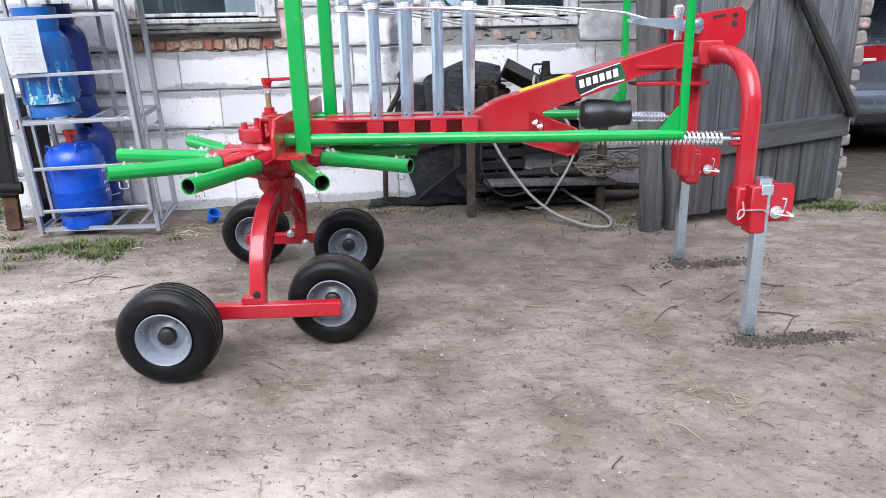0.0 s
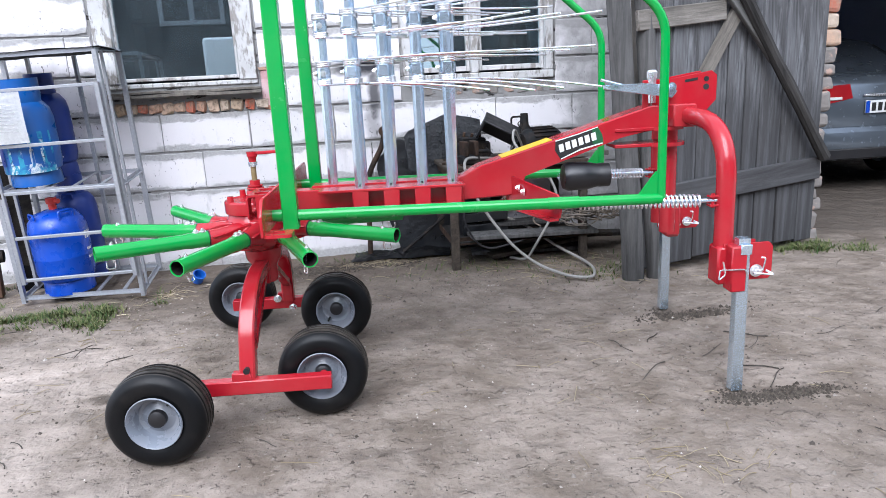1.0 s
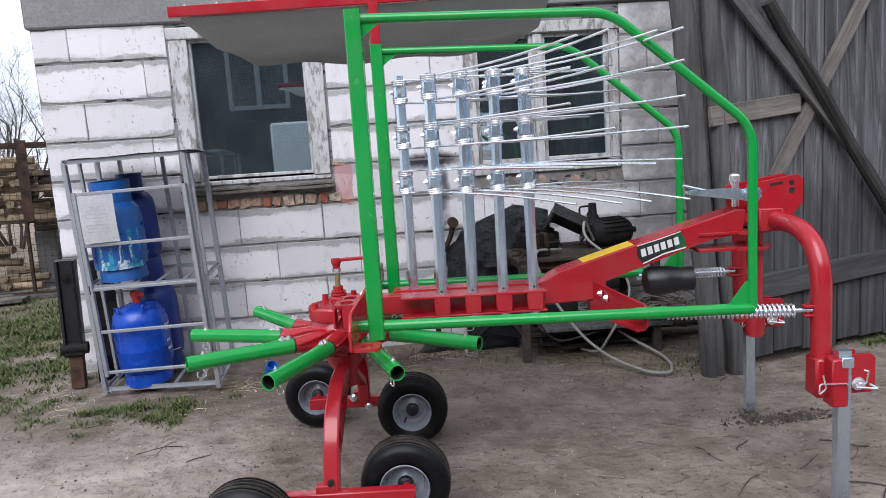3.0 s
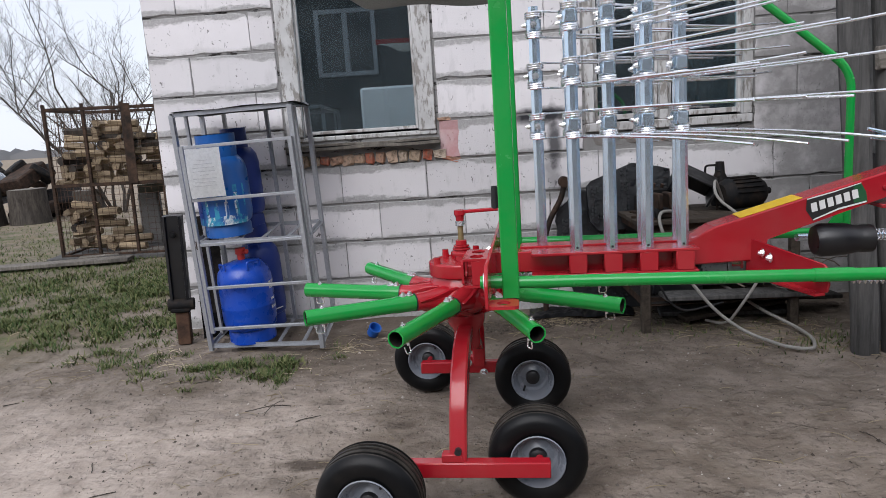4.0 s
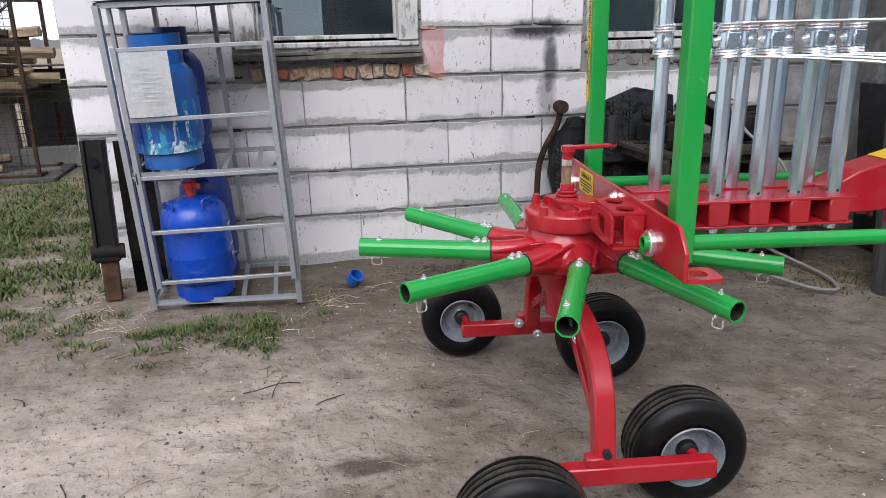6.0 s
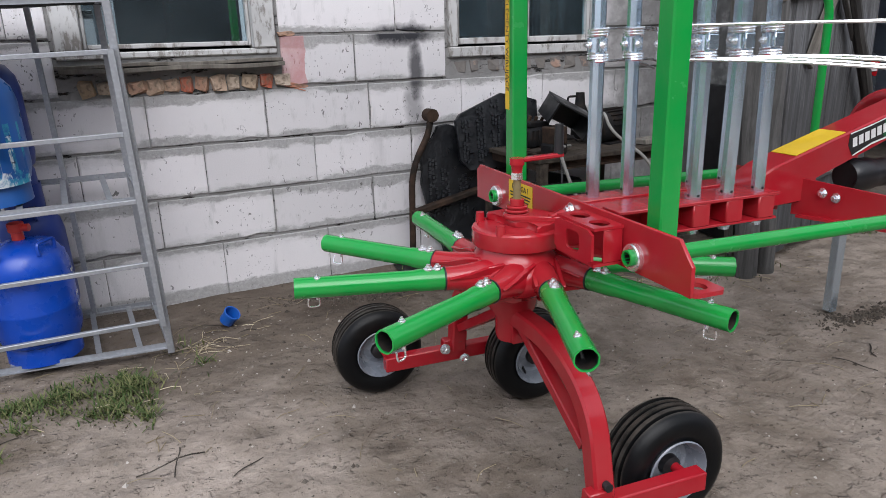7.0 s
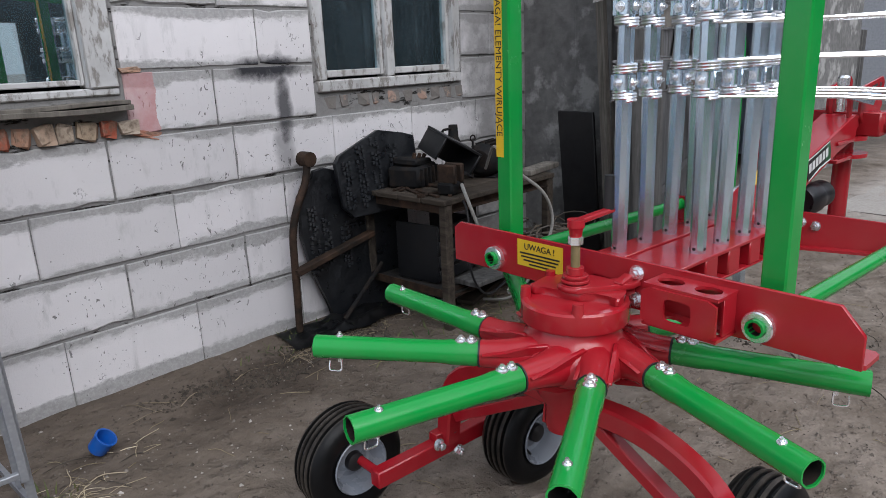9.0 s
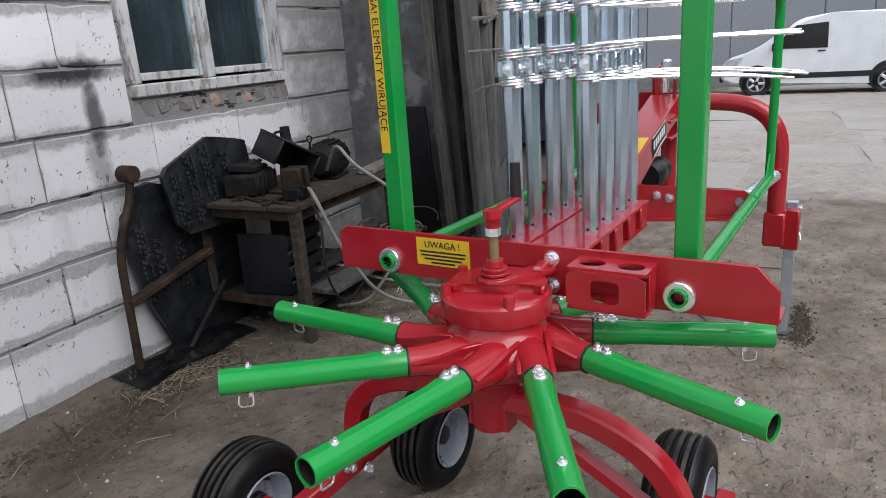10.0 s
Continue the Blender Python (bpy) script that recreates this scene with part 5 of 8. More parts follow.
    part("arch_tube", bm, RED, RAKE, "thick red arched tube")
    bm = bmesh.new()
    box(bm, (1.69, YC, 0.982), (0.088, 0.25, 0.088), 0.005, pose(0, 0, 0, 0, 0, -5))
    part("arch_sleeve", bm, RED, RAKE)
    for tube_y, s, dx in ((-0.402, -1, 0.022), (0.425, 1, 0.10)):
        y = tube_y + s * 0.045
        pieces = []
        bm = bmesh.new()
        box(bm, (1.716, tube_y, 0.468), (0.074, 0.080, 0.140), 0.008)
        box(bm, (1.735, y - 0.012, 0.466), (0.056, 0.064, 0.166), 0.005)
        plate(bm, [(1.70, 0.41), (1.866, 0.412), (1.880, 0.425), (1.880, 0.532), (1.866, 0.548), (1.70, 0.548)], (0, y + 0.012, 0), (1, 0, 0), (0, 0, 1), 0.010, 0.001)
        plate(bm, [(1.70, 0.41), (1.845, 0.415), (1.845, 0.545), (1.70, 0.548)], (0, y + 0.070, 0), (1, 0, 0), (0, 0, 1), 0.010, 0.001)
        pieces.append(part("link_bracket", bm, RED, RAKE))
        bm = bmesh.new()
        sweep(bm, [(1.735, y - 0.012, 0.0), (1.735, y - 0.012, 0.574)], rect(0.042, 0.042, 0.003), up=(1, 0, 0))
        box(bm, (1.735, y - 0.040, 0.537), (0.040, 0.016, 0.036), 0.002)
        pieces.append(part("support_leg", bm, ZINC, RAKE, "galvanised square parking leg"))
        bm = bmesh.new()
        rod(bm, (1.818, y - 0.01, 0.447), (1.818, y + 0.09, 0.447), 0.012, 12)
        bolt(bm, (1.818, y - 0.0, 0.447), (0, -1, 0), 0.016, 0.014)
        sweep(bm, bent([(1.788, y - 0.04, 0.450), (1.863, y - 0.042, 0.440), (1.838, y - 0.03, 0.454)], 0.01, 3), ngon(6, 0.004))
        sweep(bm, bent([(1.833, y - 0.02, 0.452), (1.836, y - 0.03, 0.50), (1.826, y - 0.02, 0.50)], 0.008, 3), ngon(6, 0.003))
        pieces.append(part("link_pin", bm, BRIGHT, RAKE))
        bm = bmesh.new()
        sweep(bm, bent([(1.673, y - 0.05, 0.50), (1.683, y - 0.052, 0.455), (1.658, y - 0.055, 0.435), (1.663, y - 0.05, 0.47), (1.753, y - 0.05, 0.468), (1.768, y - 0.045, 0.44)], 0.008, 3), ngon(6, 0.003))
        pieces.append(part("spring_clip", bm, BRIGHT, RAKE))
        for k, o in enumerate(pieces):
            o.location = (dx if k == 1 else 0.0 if s < 0 else 0.128, 0, 0 if k == 1 or s < 0 else -0.014)
    # centring springs and the black cone
    for a, b in (((1.195, -0.362, 0.710), (1.628, -0.398, 0.702)), ((1.36, 0.30, 0.712), (1.69, 0.385, 0.695))):
        a, b = Vector(a), Vector(b)
        d = (b - a).normalized()
        bm = bmesh.new()
        coil(bm, a, b, 0.021, 28 if a.y < 0 else 21, 0.0040, 9)
        spring = part("spring", bm, BRIGHT, RAKE, "bright zinc coil spring")
        bm = bmesh.new()
        rod(bm, a - d * 0.02, b + d * 0.055, 0.008, 10)
        rod(bm, a - d * 0.09, a + d * 0.02, 0.0145, 12)
        part("spring_rod", bm, ZINC, RAKE)
        bm = bmesh.new()
        e = b + d * 0.055
        for q in (-0.016, 0.016):
            box(bm, e + V(0, 0, q), (0.062, 0.030, 0.007), 0.001)
        rod(bm, e - V(0.014, 0, 0.026), e + V(-0.014, 0, 0.026), 0.006, 8)
        part("spring_lug", bm, RED, RAKE)
    bm = bmesh.new()
    lathe(bm, [(0.0, 1.205), (0.048, 1.205), (0.058, 1.225), (0.056, 1.30), (0.046, 1.345), (0.048, 1.352), (0.048, 1.39), (0.0, 1.39)], (0.018, YC - 0.03, 0.757), "X", 28)
    part("shaft_shield", bm, CAP_BLACK, RAKE, "black plastic shaft shield")


boom()


def build_arm(i, x, y, s):
    """A stored tine arm: tube, clamps and spring tines. s: the side to which the tines lie."""
    base = RAKE.matrix_world @ pose(x, y, 0.668)
    a = thing("tine_arm", base, "galvanised tine arm with spring tines stored upright in the rack", "tine arm", "tine arms in the rack")
    rnd = random.Random(40 + i)
    lean = (rnd.uniform(-0.010, 0.010), rnd.uniform(-0.012, 0.012))
    top = 0.952 + rnd.uniform(-0.012, 0.008)

    def at(z):
        return V(lean[0] * z, lean[1] * z, z)

    bm = bmesh.new()
    sweep(bm, [at(0.01), at(0.86), at(0.87), at(top)], ngon(8, 0.0205, math.pi / 8), sizes=[1, 1, 0.9, 0.9], up=(1, 0, 0))
    part("tube", bm, ZINC, a, smooth=False)
    bm = bmesh.new()
    c = at(0.115)
    rod(bm, c + V(0, s * 0.0182, 0), c + V(0, s * 0.0202, 0), 0.0042, 8)
    rod(bm, c + V(-0.018, 0, 0), c + V(-0.0202, 0, 0), 0.0042, 8)
    part("pin_hole", bm, BLACK_PRINT, a)
    for k, z in enumerate((0.537, 0.714, 0.890)):
        bm = bmesh.new()
        c = at(z)
        box(bm, c + V(0, s * 0.024, 0), (0.036, 0.014, 0.042), 0.003)
        lathe(bm, [(0.0215, -0.018), (0.0265, -0.018), (0.0265, 0.018), (0.0215, 0.018)], c, n=14, cap=False)
        cl = part("clamp", bm, ZINC, a)
        bm = bmesh.new()
        bolt(bm, c + V(-0.026, 0.0, 0), (-1, 0, 0), 0.0085, 0.008)
        part("bolt", bm, BRIGHT, cl)
        bm = bmesh.new()
        bolt(bm, c + V(0, -s * 0.024, 0), (0, -s, 0), 0.008, 0.007)
        part("bolt", bm, BRIGHT, cl)
        for e in (-1, 1):
            bm = bmesh.new()
            coil(bm, c + V(0, 0, e * 0.022), c + V(0, 0, e * 0.044), 0.0275, 3, 0.0042, 12)
            ang = radians(-43 * (1 if s < 0 else -1) + rnd.uniform(-4, 4))
            d = V(math.cos(ang), math.sin(ang), 0)
            off = V(-d.y, d.x, 0) * (0.0275 * (1 if s < 0 else -1))
            rise = (0.012 + 0.016 * (k - 1)) + (0.030 * e if k == 2 and e > 0 else 0.0) - (0.045 if k == 0 and e < 0 else 0) + rnd.uniform(-0.012, 0.012)
            p0 = c + off * 0.98 + V(0, 0, e * 0.044)
            L = 0.62 + rnd.uniform(-0.02, 0.01)
            pts = [p0 + d * (L * t) + V(0, 0, rise * t * t) for t in (0, 0.1, 0.3, 0.55, 0.8, 1.0)]
            sweep(bm, pts, ngon(6, 0.0042))
            part("tine", bm, BRIGHT, a, "bright spring steel tine")
    return a


for i, x in enumerate(N_X):
    build_arm(i, x, N_Y, -1)
for i, x in enumerate(F_X):
    build_arm(10 + i, x, F_Y, 1)

# ---- gas bottle cage beside the house ----
CAGE_M = pose(-2.475, 4.05, 0, 0, 0, -8.8) @ pose(0, 0, 0, 2.6, -1.2, 0)


def angle_bar(bm, a, b, w=0.026, t=0.004, up=(0, 0, 1)):
    """An L-section bar."""
    h = w / 2
    sweep(bm, [a, b], [(-h, -h), (h, -h), (h, -h + t), (-h + t, -h + t), (-h + t, h), (-h, h)], up=up)


def build_cage():
    c = thing("bottle_cage", CAGE_M, "grey galvanised steel cage for gas bottles against the house wall", "cage")
    W, D, H = 0.70, 0.50, 1.39

    def at(x, y, z):
        return (x - 0.19 * y, y, z)

    def bar(nm, a, b, w=0.026, up=(0, 1, 0)):
        bm = bmesh.new()
        angle_bar(bm, a, b, w, 0.004, up)
        return part(nm, bm, CAGE_STEEL, c, smooth=False)

    for x, y in ((0, 0), (W, 0), (W, D), (0, D)):
        bar("post", at(x, y, 0), at(x, y, H), 0.025)
    for z in (0.03, 0.66, H):
        for a, b in (((0, 0, z), (W, 0, z)), ((0, D, z), (W, D, z)), ((0, 0, z), (0, D, z)), ((W, 0, z), (W, D, z))):
            bar("rail", at(*a), at(*b), 0.022, (0, 0, 1))
    for z in (0.035, 0.668):
        for i in range(4):
            x = 0.12 + i * 0.155
            bm = bmesh.new()
            sweep(bm, [at(x, 0.01, z), at(x, D - 0.01, z)], rect(0.022, 0.006), up=(0, 0, 1))
            part("shelf_slat", bm, CAGE_STEEL, c, smooth=False)
    for x in (0.16, 0.44):
        bar("back_bar", at(x, D - 0.03, 0.03), at(x, D - 0.03, H), 0.020)
    bar("side_bar", at(W, 0.12, 0.03), at(W, 0.12, H), 0.014)
    bar("side_bar", at(0, 0.22, 0.03), at(0, 0.22, H), 0.018)
    bm = bmesh.new()
    n = 14
    rows = []
    for j in range(5):
        rows.append([bm.verts.new((-0.01 + 0.74 * i / n - 0.025 * j, -0.010 + 0.53 * j / 4, H + 0.016 - 0.008 * j + 0.003 * math.sin(i * 0.9 + j))) for i in range(n + 1)])
    for a, b in zip(rows, rows[1:]):
        for i in range(n):
            bm.faces.new((a[i], a[i + 1], b[i + 1], b[i]))
    bmesh.ops.solidify(bm, geom=bm.faces[:], thickness=0.004)
    part("roof_sheet", bm, rusty("dark_tin", (0.020, 0.019, 0.019), (0.06, 0.055, 0.05), 0.6), c, "thin dark tin sheet on top")
    # the barred door in front, sagging a little
    dm = pose(0.07, -0.07, 0.095, -0.24, -0.2, 3.44)
    bm = bmesh.new()
    sweep(bm, [(0, 0, 0.04), (0, 0, 1.125)], rect(0.024, 0.024, 0.002))
    door = part("cage_door", bm, CAGE_STEEL, c, "barred steel cage door")
    door.matrix_local = dm
    bm = bmesh.new()
    sweep(bm, [(0.624, 0, 0.04), (0.624, 0, 1.125)], rect(0.024, 0.024, 0.002))
    part("door_stile", bm, CAGE_STEEL, door)
    for z in (0.062, 0.309, 0.564, 0.82, 1.115):
        bm = bmesh.new()
        sweep(bm, [(-0.02 if z == 0.564 else 0, 0.002, z), (0.624, 0.002, z)], rect(0.018, 0.018, 0.002), up=(0, 0, 1))
        part("door_bar", bm, CAGE_STEEL, door)
    bm = bmesh.new()
    lathe(bm, [(0.0, -0.02), (0.013, -0.02), (0.013, 0.03), (0.0, 0.03)], (-0.004, 0, 0.560), n=12)
    part("hinge", bm, RUST, door)
    # the paper notice tied to it
    bm = bmesh.new()
    rows = []
    for j in range(5):
        rows.append([bm.verts.new((0.02 + 0.20 * i / 4, -0.018 - 0.006 * math.sin(i * 1.3) - 0.004 * math.sin(j * 1.1), 0.835 + 0.27 * j / 4)) for i in range(5)])
    for a, b in zip(rows, rows[1:]):
        for i in range(4):
            bm.faces.new((a[i], a[i + 1], b[i + 1], b[i]))
    bmesh.ops.solidify(bm, geom=bm.faces[:], thickness=0.002)
    note = part("notice", bm, PAPER, door, "white printed paper notice")
    for i in range(8):
        bm = bmesh.new()
        box(bm, (0.12, -0.0275, 0.90 + i * 0.02), ([0.13, 0.12, 0.135, 0.05, 0.13, 0.125, 0.11, 0.06][i], 0.001, 0.003))
        part("print_line", bm, FAINT, note, smooth=False)


build_cage()


def bottle(x, y, z, paint, label, turn=0, r=0.150, h=0.43, cap=RED_CAP, wrap=False, k=1.0, collar=0.60):
    m = CAGE_M @ pose(x, y, z, 0, 0, turn) @ Matrix.Scale(k, 4)
    b = thing("gas_bottle", m, label, "gas bottle", "gas bottles in the cage")
    bm = bmesh.new()
    lathe(bm, [(0.0, 0.065), (r * 0.7, 0.060), (r * 0.93, 0.085), (r, 0.13), (r, h * 0.48), (r * 1.008, h * 0.49), (r * 1.008, h * 0.51), (r, h * 0.52), (r, h - 0.06), (r * 0.93, h - 0.01), (r * 0.72, h + 0.03), (r * 0.3, h + 0.052), (0.0, h + 0.055)], n=40)
    body = part("body", bm, paint, b)
    bm = bmesh.new()
    lathe(bm, [(r * 0.88, 0.0), (r * 0.87, 0.058), (r * 0.79, 0.085), (r * 0.76, 0.08), (r * 0.83, 0.05), (r * 0.84, 0.0), (r * 0.88, 0.0)], n=36, cap=False)
    part("foot_ring", bm, paint, b)
    # collar with two openings
    bm = bmesh.new()
    n = 36
    prev = None
    for i in range(n + 1 if collar else 0):
        a = 2 * math.pi * i / n
        lo = h + 0.012
        hi = h + 0.155
        cut = 0.055 if (i % 18) in (4, 5, 6, 7) else 0.0
        ro, ri = r * collar, r * (collar - 0.025)
        ring = [bm.verts.new((rr * math.cos(a), rr * math.sin(a), zz)) for rr, zz in ((ro, lo + cut), (ro, hi), (ri, hi), (ri, lo + cut))]
        if prev:
            for j in range(4):
                bm.faces.new((prev[j], prev[(j + 1) % 4], ring[(j + 1) % 4], ring[j]))
        prev = ring
    if collar:
        part("collar", bm, paint, b)
    bm = bmesh.new()
    lathe(bm, [(0.0, h + 0.05), (0.022, h + 0.05), (0.022, h + 0.085), (0.03, h + 0.088), (0.03, h + 0.12), (0.0, h + 0.122)], n=16)
    rod(bm, (0, 0, h + 0.10), (0.045, -0.02, h + 0.10), 0.015, 10)
    part("valve_cap", bm, cap, b, "red valve cap")
    bm = bmesh.new()
    if not collar:
        sweep(bm, bent([(r * 0.75, -r * 0.30, h + 0.010), (r * 0.75, -r * 0.30, h + 0.055), (r * 0.40, -r * 0.75, h + 0.055), (r * 0.40, -r * 0.75, h + 0.010)], 0.015, 3), ngon(7, 0.007))
        part("lug", bm, paint, b)
        bm = bmesh.new()
    sweep(bm, bent([(-r * 0.75, -r * 0.35, h + 0.015), (-r * 0.75, -r * 0.35, h + 0.045), (-r * 0.45, -r * 0.75, h + 0.045), (-r * 0.45, -r * 0.75, h + 0.015)], 0.015, 3), ngon(7, 0.006))
    part("lug", bm, paint, b)

    def decal(nm, a0, a1, z0, z1, mat, bend=0.0015):
        bm = bmesh.new()
        k2 = 8
        rr = r + bend
        lo = [bm.verts.new((rr * math.cos(a0 + (a1 - a0) * i / k2), rr * math.sin(a0 + (a1 - a0) * i / k2), z0)) for i in range(k2 + 1)]
        hi = [bm.verts.new((v.co.x, v.co.y, z1)) for v in lo]
        for i in range(k2):
            bm.faces.new((lo[i], lo[i + 1], hi[i + 1], hi[i]))
        part(nm, bm, mat, body, smooth=True)

    if wrap:
        decal("torn_wrap", radians(-175), radians(5), 0.075, 0.300, TORN)
        decal("label_patch", radians(-84), radians(-40), 0.265, 0.365, PAPER, 0.0025)
        for i in range(4):
            decal("print_line", radians(-80), radians(-50 - 5 * i), 0.345 - 0.02 * i, 0.351 - 0.02 * i, ROPE, 0.0032)
        decal("torn_wrap", radians(-132), radians(-100), 0.12, 0.30, DARK_BLUE, 0.0022)
    else:
        for i, (z0, w) in enumerate(((h - 0.10, 0.10), (h - 0.13, 0.07), (h - 0.20, 0.05), (h - 0.25, 0.07))):
            for q in range(3):
                a = radians(-35 + 18) + q * w * 1.9
                decal("print_bar", a, a + w * 1.4, z0, z0 + 0.016, WHITE_PRINT)
        decal("print_bar", radians(-100), radians(-72), 0.115, 0.122, WHITE_PRINT)
    return b


bottle(0.215, 0.128, 0.030, BLUE, "bright blue gas bottle standing on the cage floor", 10, r=0.158, h=0.44, collar=0)
bottle(0.195, 0.400, 0.030, DARK_BLUE, "dark blue gas bottle at the back of the cage floor", 60, r=0.128, h=0.50)
bottle(0.170, 0.128, 0.680, LIGHT_BLUE, "light blue gas bottle with torn wrap on the upper shelf", -20, wrap=True, cap=BLUE_CAP, h=0.43, collar=0.74)
bottle(0.150, 0.400, 0.680, DARK_BLUE, "dark blue gas bottle at the back of the upper shelf", 30, r=0.128, h=0.45, cap=BLACK)



def build_drawbar():
    """A dark steel strut and a rubber flap left standing beside the cage."""
    d = thing("steel_strut", pose(-2.72, 4.26, 0, 3, 2, 12), "oily black steel strut with rusty foot leaning by the cage", "strut")
    bm = bmesh.new()
    sweep(bm, [(0, 0, 0.24), (0, 0, 0.81)], [(-0.055, 0.04), (-0.055, -0.04), (-0.040, -0.045), (-0.034, -0.022), (0.034, -0.022), (0.040, -0.045), (0.055, -0.04), (0.055, 0.04)])
    part("beam", bm, OILY_BLACK, d)
    bm = bmesh.new()
    box(bm, (0.004, 0, 0.11), (0.080, 0.07, 0.23), 0.006)
    part("foot", bm, rusty("rusty_brown_foot", (0.03, 0.022, 0.018), (0.12, 0.068, 0.045), 0.42), d, "rusty brown foot")
    bm = bmesh.new()
    rod(bm, (-0.072, -0.02, 0.255), (0.080, -0.02, 0.255), 0.038, 14)
    box(bm, (0, -0.01, 0.225), (0.12, 0.09, 0.035), 0.010)
    part("bracket", bm, IRON, d)
    bm = bmesh.new()
    bolt(bm, (0, -0.04, 0.70), (0, -1, 0), 0.016, 0.014)
    part("bolt", bm, IRON, d)
    f = thing("rubber_flap", pose(-2.60, 4.32, 0, -4, 0, 20), "black rubber flap leaning on the wall", "rubber flap")
    bm = bmesh.new()
    rows = []
    for j in range(9):
        rows.append([bm.verts.new((-0.02 + 0.16 * i / 4, 0.02 * math.sin(j * 0.6 + i * 0.5), 0.0 + 0.78 * j / 8)) for i in range(5)])
    for a, b in zip(rows, rows[1:]):
        for i in range(4):
            bm.faces.new((a[i], a[i + 1], b[i + 1], b[i]))
    bmesh.ops.solidify(bm, geom=bm.faces[:], thickness=0.014)
    part("sheet", bm, RUBBER, f)


build_drawbar()

bm = bmesh.new()
lathe(bm, [(0.0, 0.004), (0.030, 0.0), (0.034, 0.004), (0.036, 0.055), (0.039, 0.056), (0.039, 0.064), (0.033, 0.064), (0.031, 0.012), (0.0, 0.012)], n=24)
cup = part("plastic_cup", bm, BLUE_CAP)
cup.matrix_world = pose(-1.522, 4.16, 0.016, 38, 18, 20)
tagged(cup, "small blue plastic cup lying on the sand", "cup")


# ---- work table with scrap against the house ----
def build_table():
    t = thing("work_table", pose(0.055, 3.93, 0), "dark rusty steel work table with worn wooden top", "table")
    for y0, y1 in ((0.0, 0.15), (0.156, 0.31), (0.316, 0.47), (0.476, 0.62)):
        bm = bmesh.new()
        box(bm, (0.44, (y0 + y1) / 2, 0.625), (0.90, y1 - y0, 0.026), 0.004)
        part("top_board", bm, BROWN_WOOD, t)
    for x, y in ((0.03, 0.03), (0.86, 0.03), (0.03, 0.59), (0.86, 0.59)):
        bm = bmesh.new()
        sweep(bm, [(x, y, -0.01), (x, y, 0.612)], rect(0.05, 0.048, 0.006), up=(0, 1, 0))
        part("leg", bm, BROWN_WOOD, t, smooth=False)
    for a, b in (((0.03, 0.03, 0.59), (0.86, 0.03, 0.59)), ((0.03, 0.03, 0.59), (0.03, 0.59, 0.59)), ((0.03, 0.03, 0.17), (0.86, 0.03, 0.17)), ((0.03, 0.03, 0.17), (0.03, 0.59, 0.17)), ((0.86, 0.03, 0.59), (0.86, 0.59, 0.59))):
        bm = bmesh.new()
        angle_bar(bm, a, b, 0.04, 0.006)
        part("rail", bm, RUST, t, smooth=False)
    bm = bmesh.new()
    box(bm, (0.44, 0.31, 0.16), (0.84, 0.56, 0.012), 0.003)
    part("lower_shelf", bm, DARK_WOOD, t)


build_table()


def build_tread_mat():
    m = thing("tread_mat", pose(-0.06, 4.51, 0, -3, 0, -3), "black rubber track mat leaning on the wall", "rubber mat")
    bm = bmesh.new()
    poly = [(0.10, 0.0), (0.40, 0.0), (0.42, 0.55), (0.38, 0.70), (0.0, 0.74), (-0.10, 0.78), (-0.16, 0.77), (-0.19, 0.70), (-0.265, 0.66), (-0.275, 0.58), (-0.255, 0.52), (-0.275, 0.46), (-0.245, 0.33), (-0.205, 0.20), (-0.16, 0.10), (-0.14, 0.0)]
    plate(bm, poly, (0, 0, 0), (1, 0, 0), (0, 0, 1), 0.03, 0.006)
    part("sheet", bm, MAT_RUBBER, m)
    f = thing("track_plate", pose(-0.06, 4.44, 0.52, -7, 0, -4), "black ribbed steel track plate leaning over the rubber mat", "steel plate")
    bm = bmesh.new()
    poly = [(-0.07, 0.06), (-0.02, 0.0), (0.40, 0.0), (0.435, 0.10), (0.43, 0.365), (0.36, 0.385), (0.20, 0.415), (0.15, 0.395), (-0.055, 0.315), (-0.085, 0.28)]
    plate(bm, poly, (0, 0, 0), (1, 0, 0), (0, 0, 1), 0.030, 0.002)
    part("sheet", bm, MAT_RUBBER, f)
    rnd = random.Random(3)
    for parent, cols in ((m, ((-0.205, 0.27, 0.60), (-0.13, 0.30, 0.52), (-0.02, 0.26, 0.50))), (f, ((-0.03, 0.05, 0.29), (0.06, 0.05, 0.34), (0.155, 0.08, 0.38), (0.27, 0.20, 0.33)))):
        bm = bmesh.new()
        for x0, z, z1 in cols:
            while z < z1:
                for q in (-0.018, 0.0, 0.018):
                    if rnd.random() < 0.85:
                        box(bm, (x0 + q + rnd.uniform(-0.003, 0.003), -0.021, z + abs(q) * 0.4), (0.013, rnd.uniform(0.010, 0.018), 0.015), 0.0, pose(0, 0, 0, 0, rnd.uniform(-10, 10), 0))
                z += 0.024
        tagged(part("tread_studs", bm, STUD, parent, smooth=False), kind="stuff")


build_tread_mat()


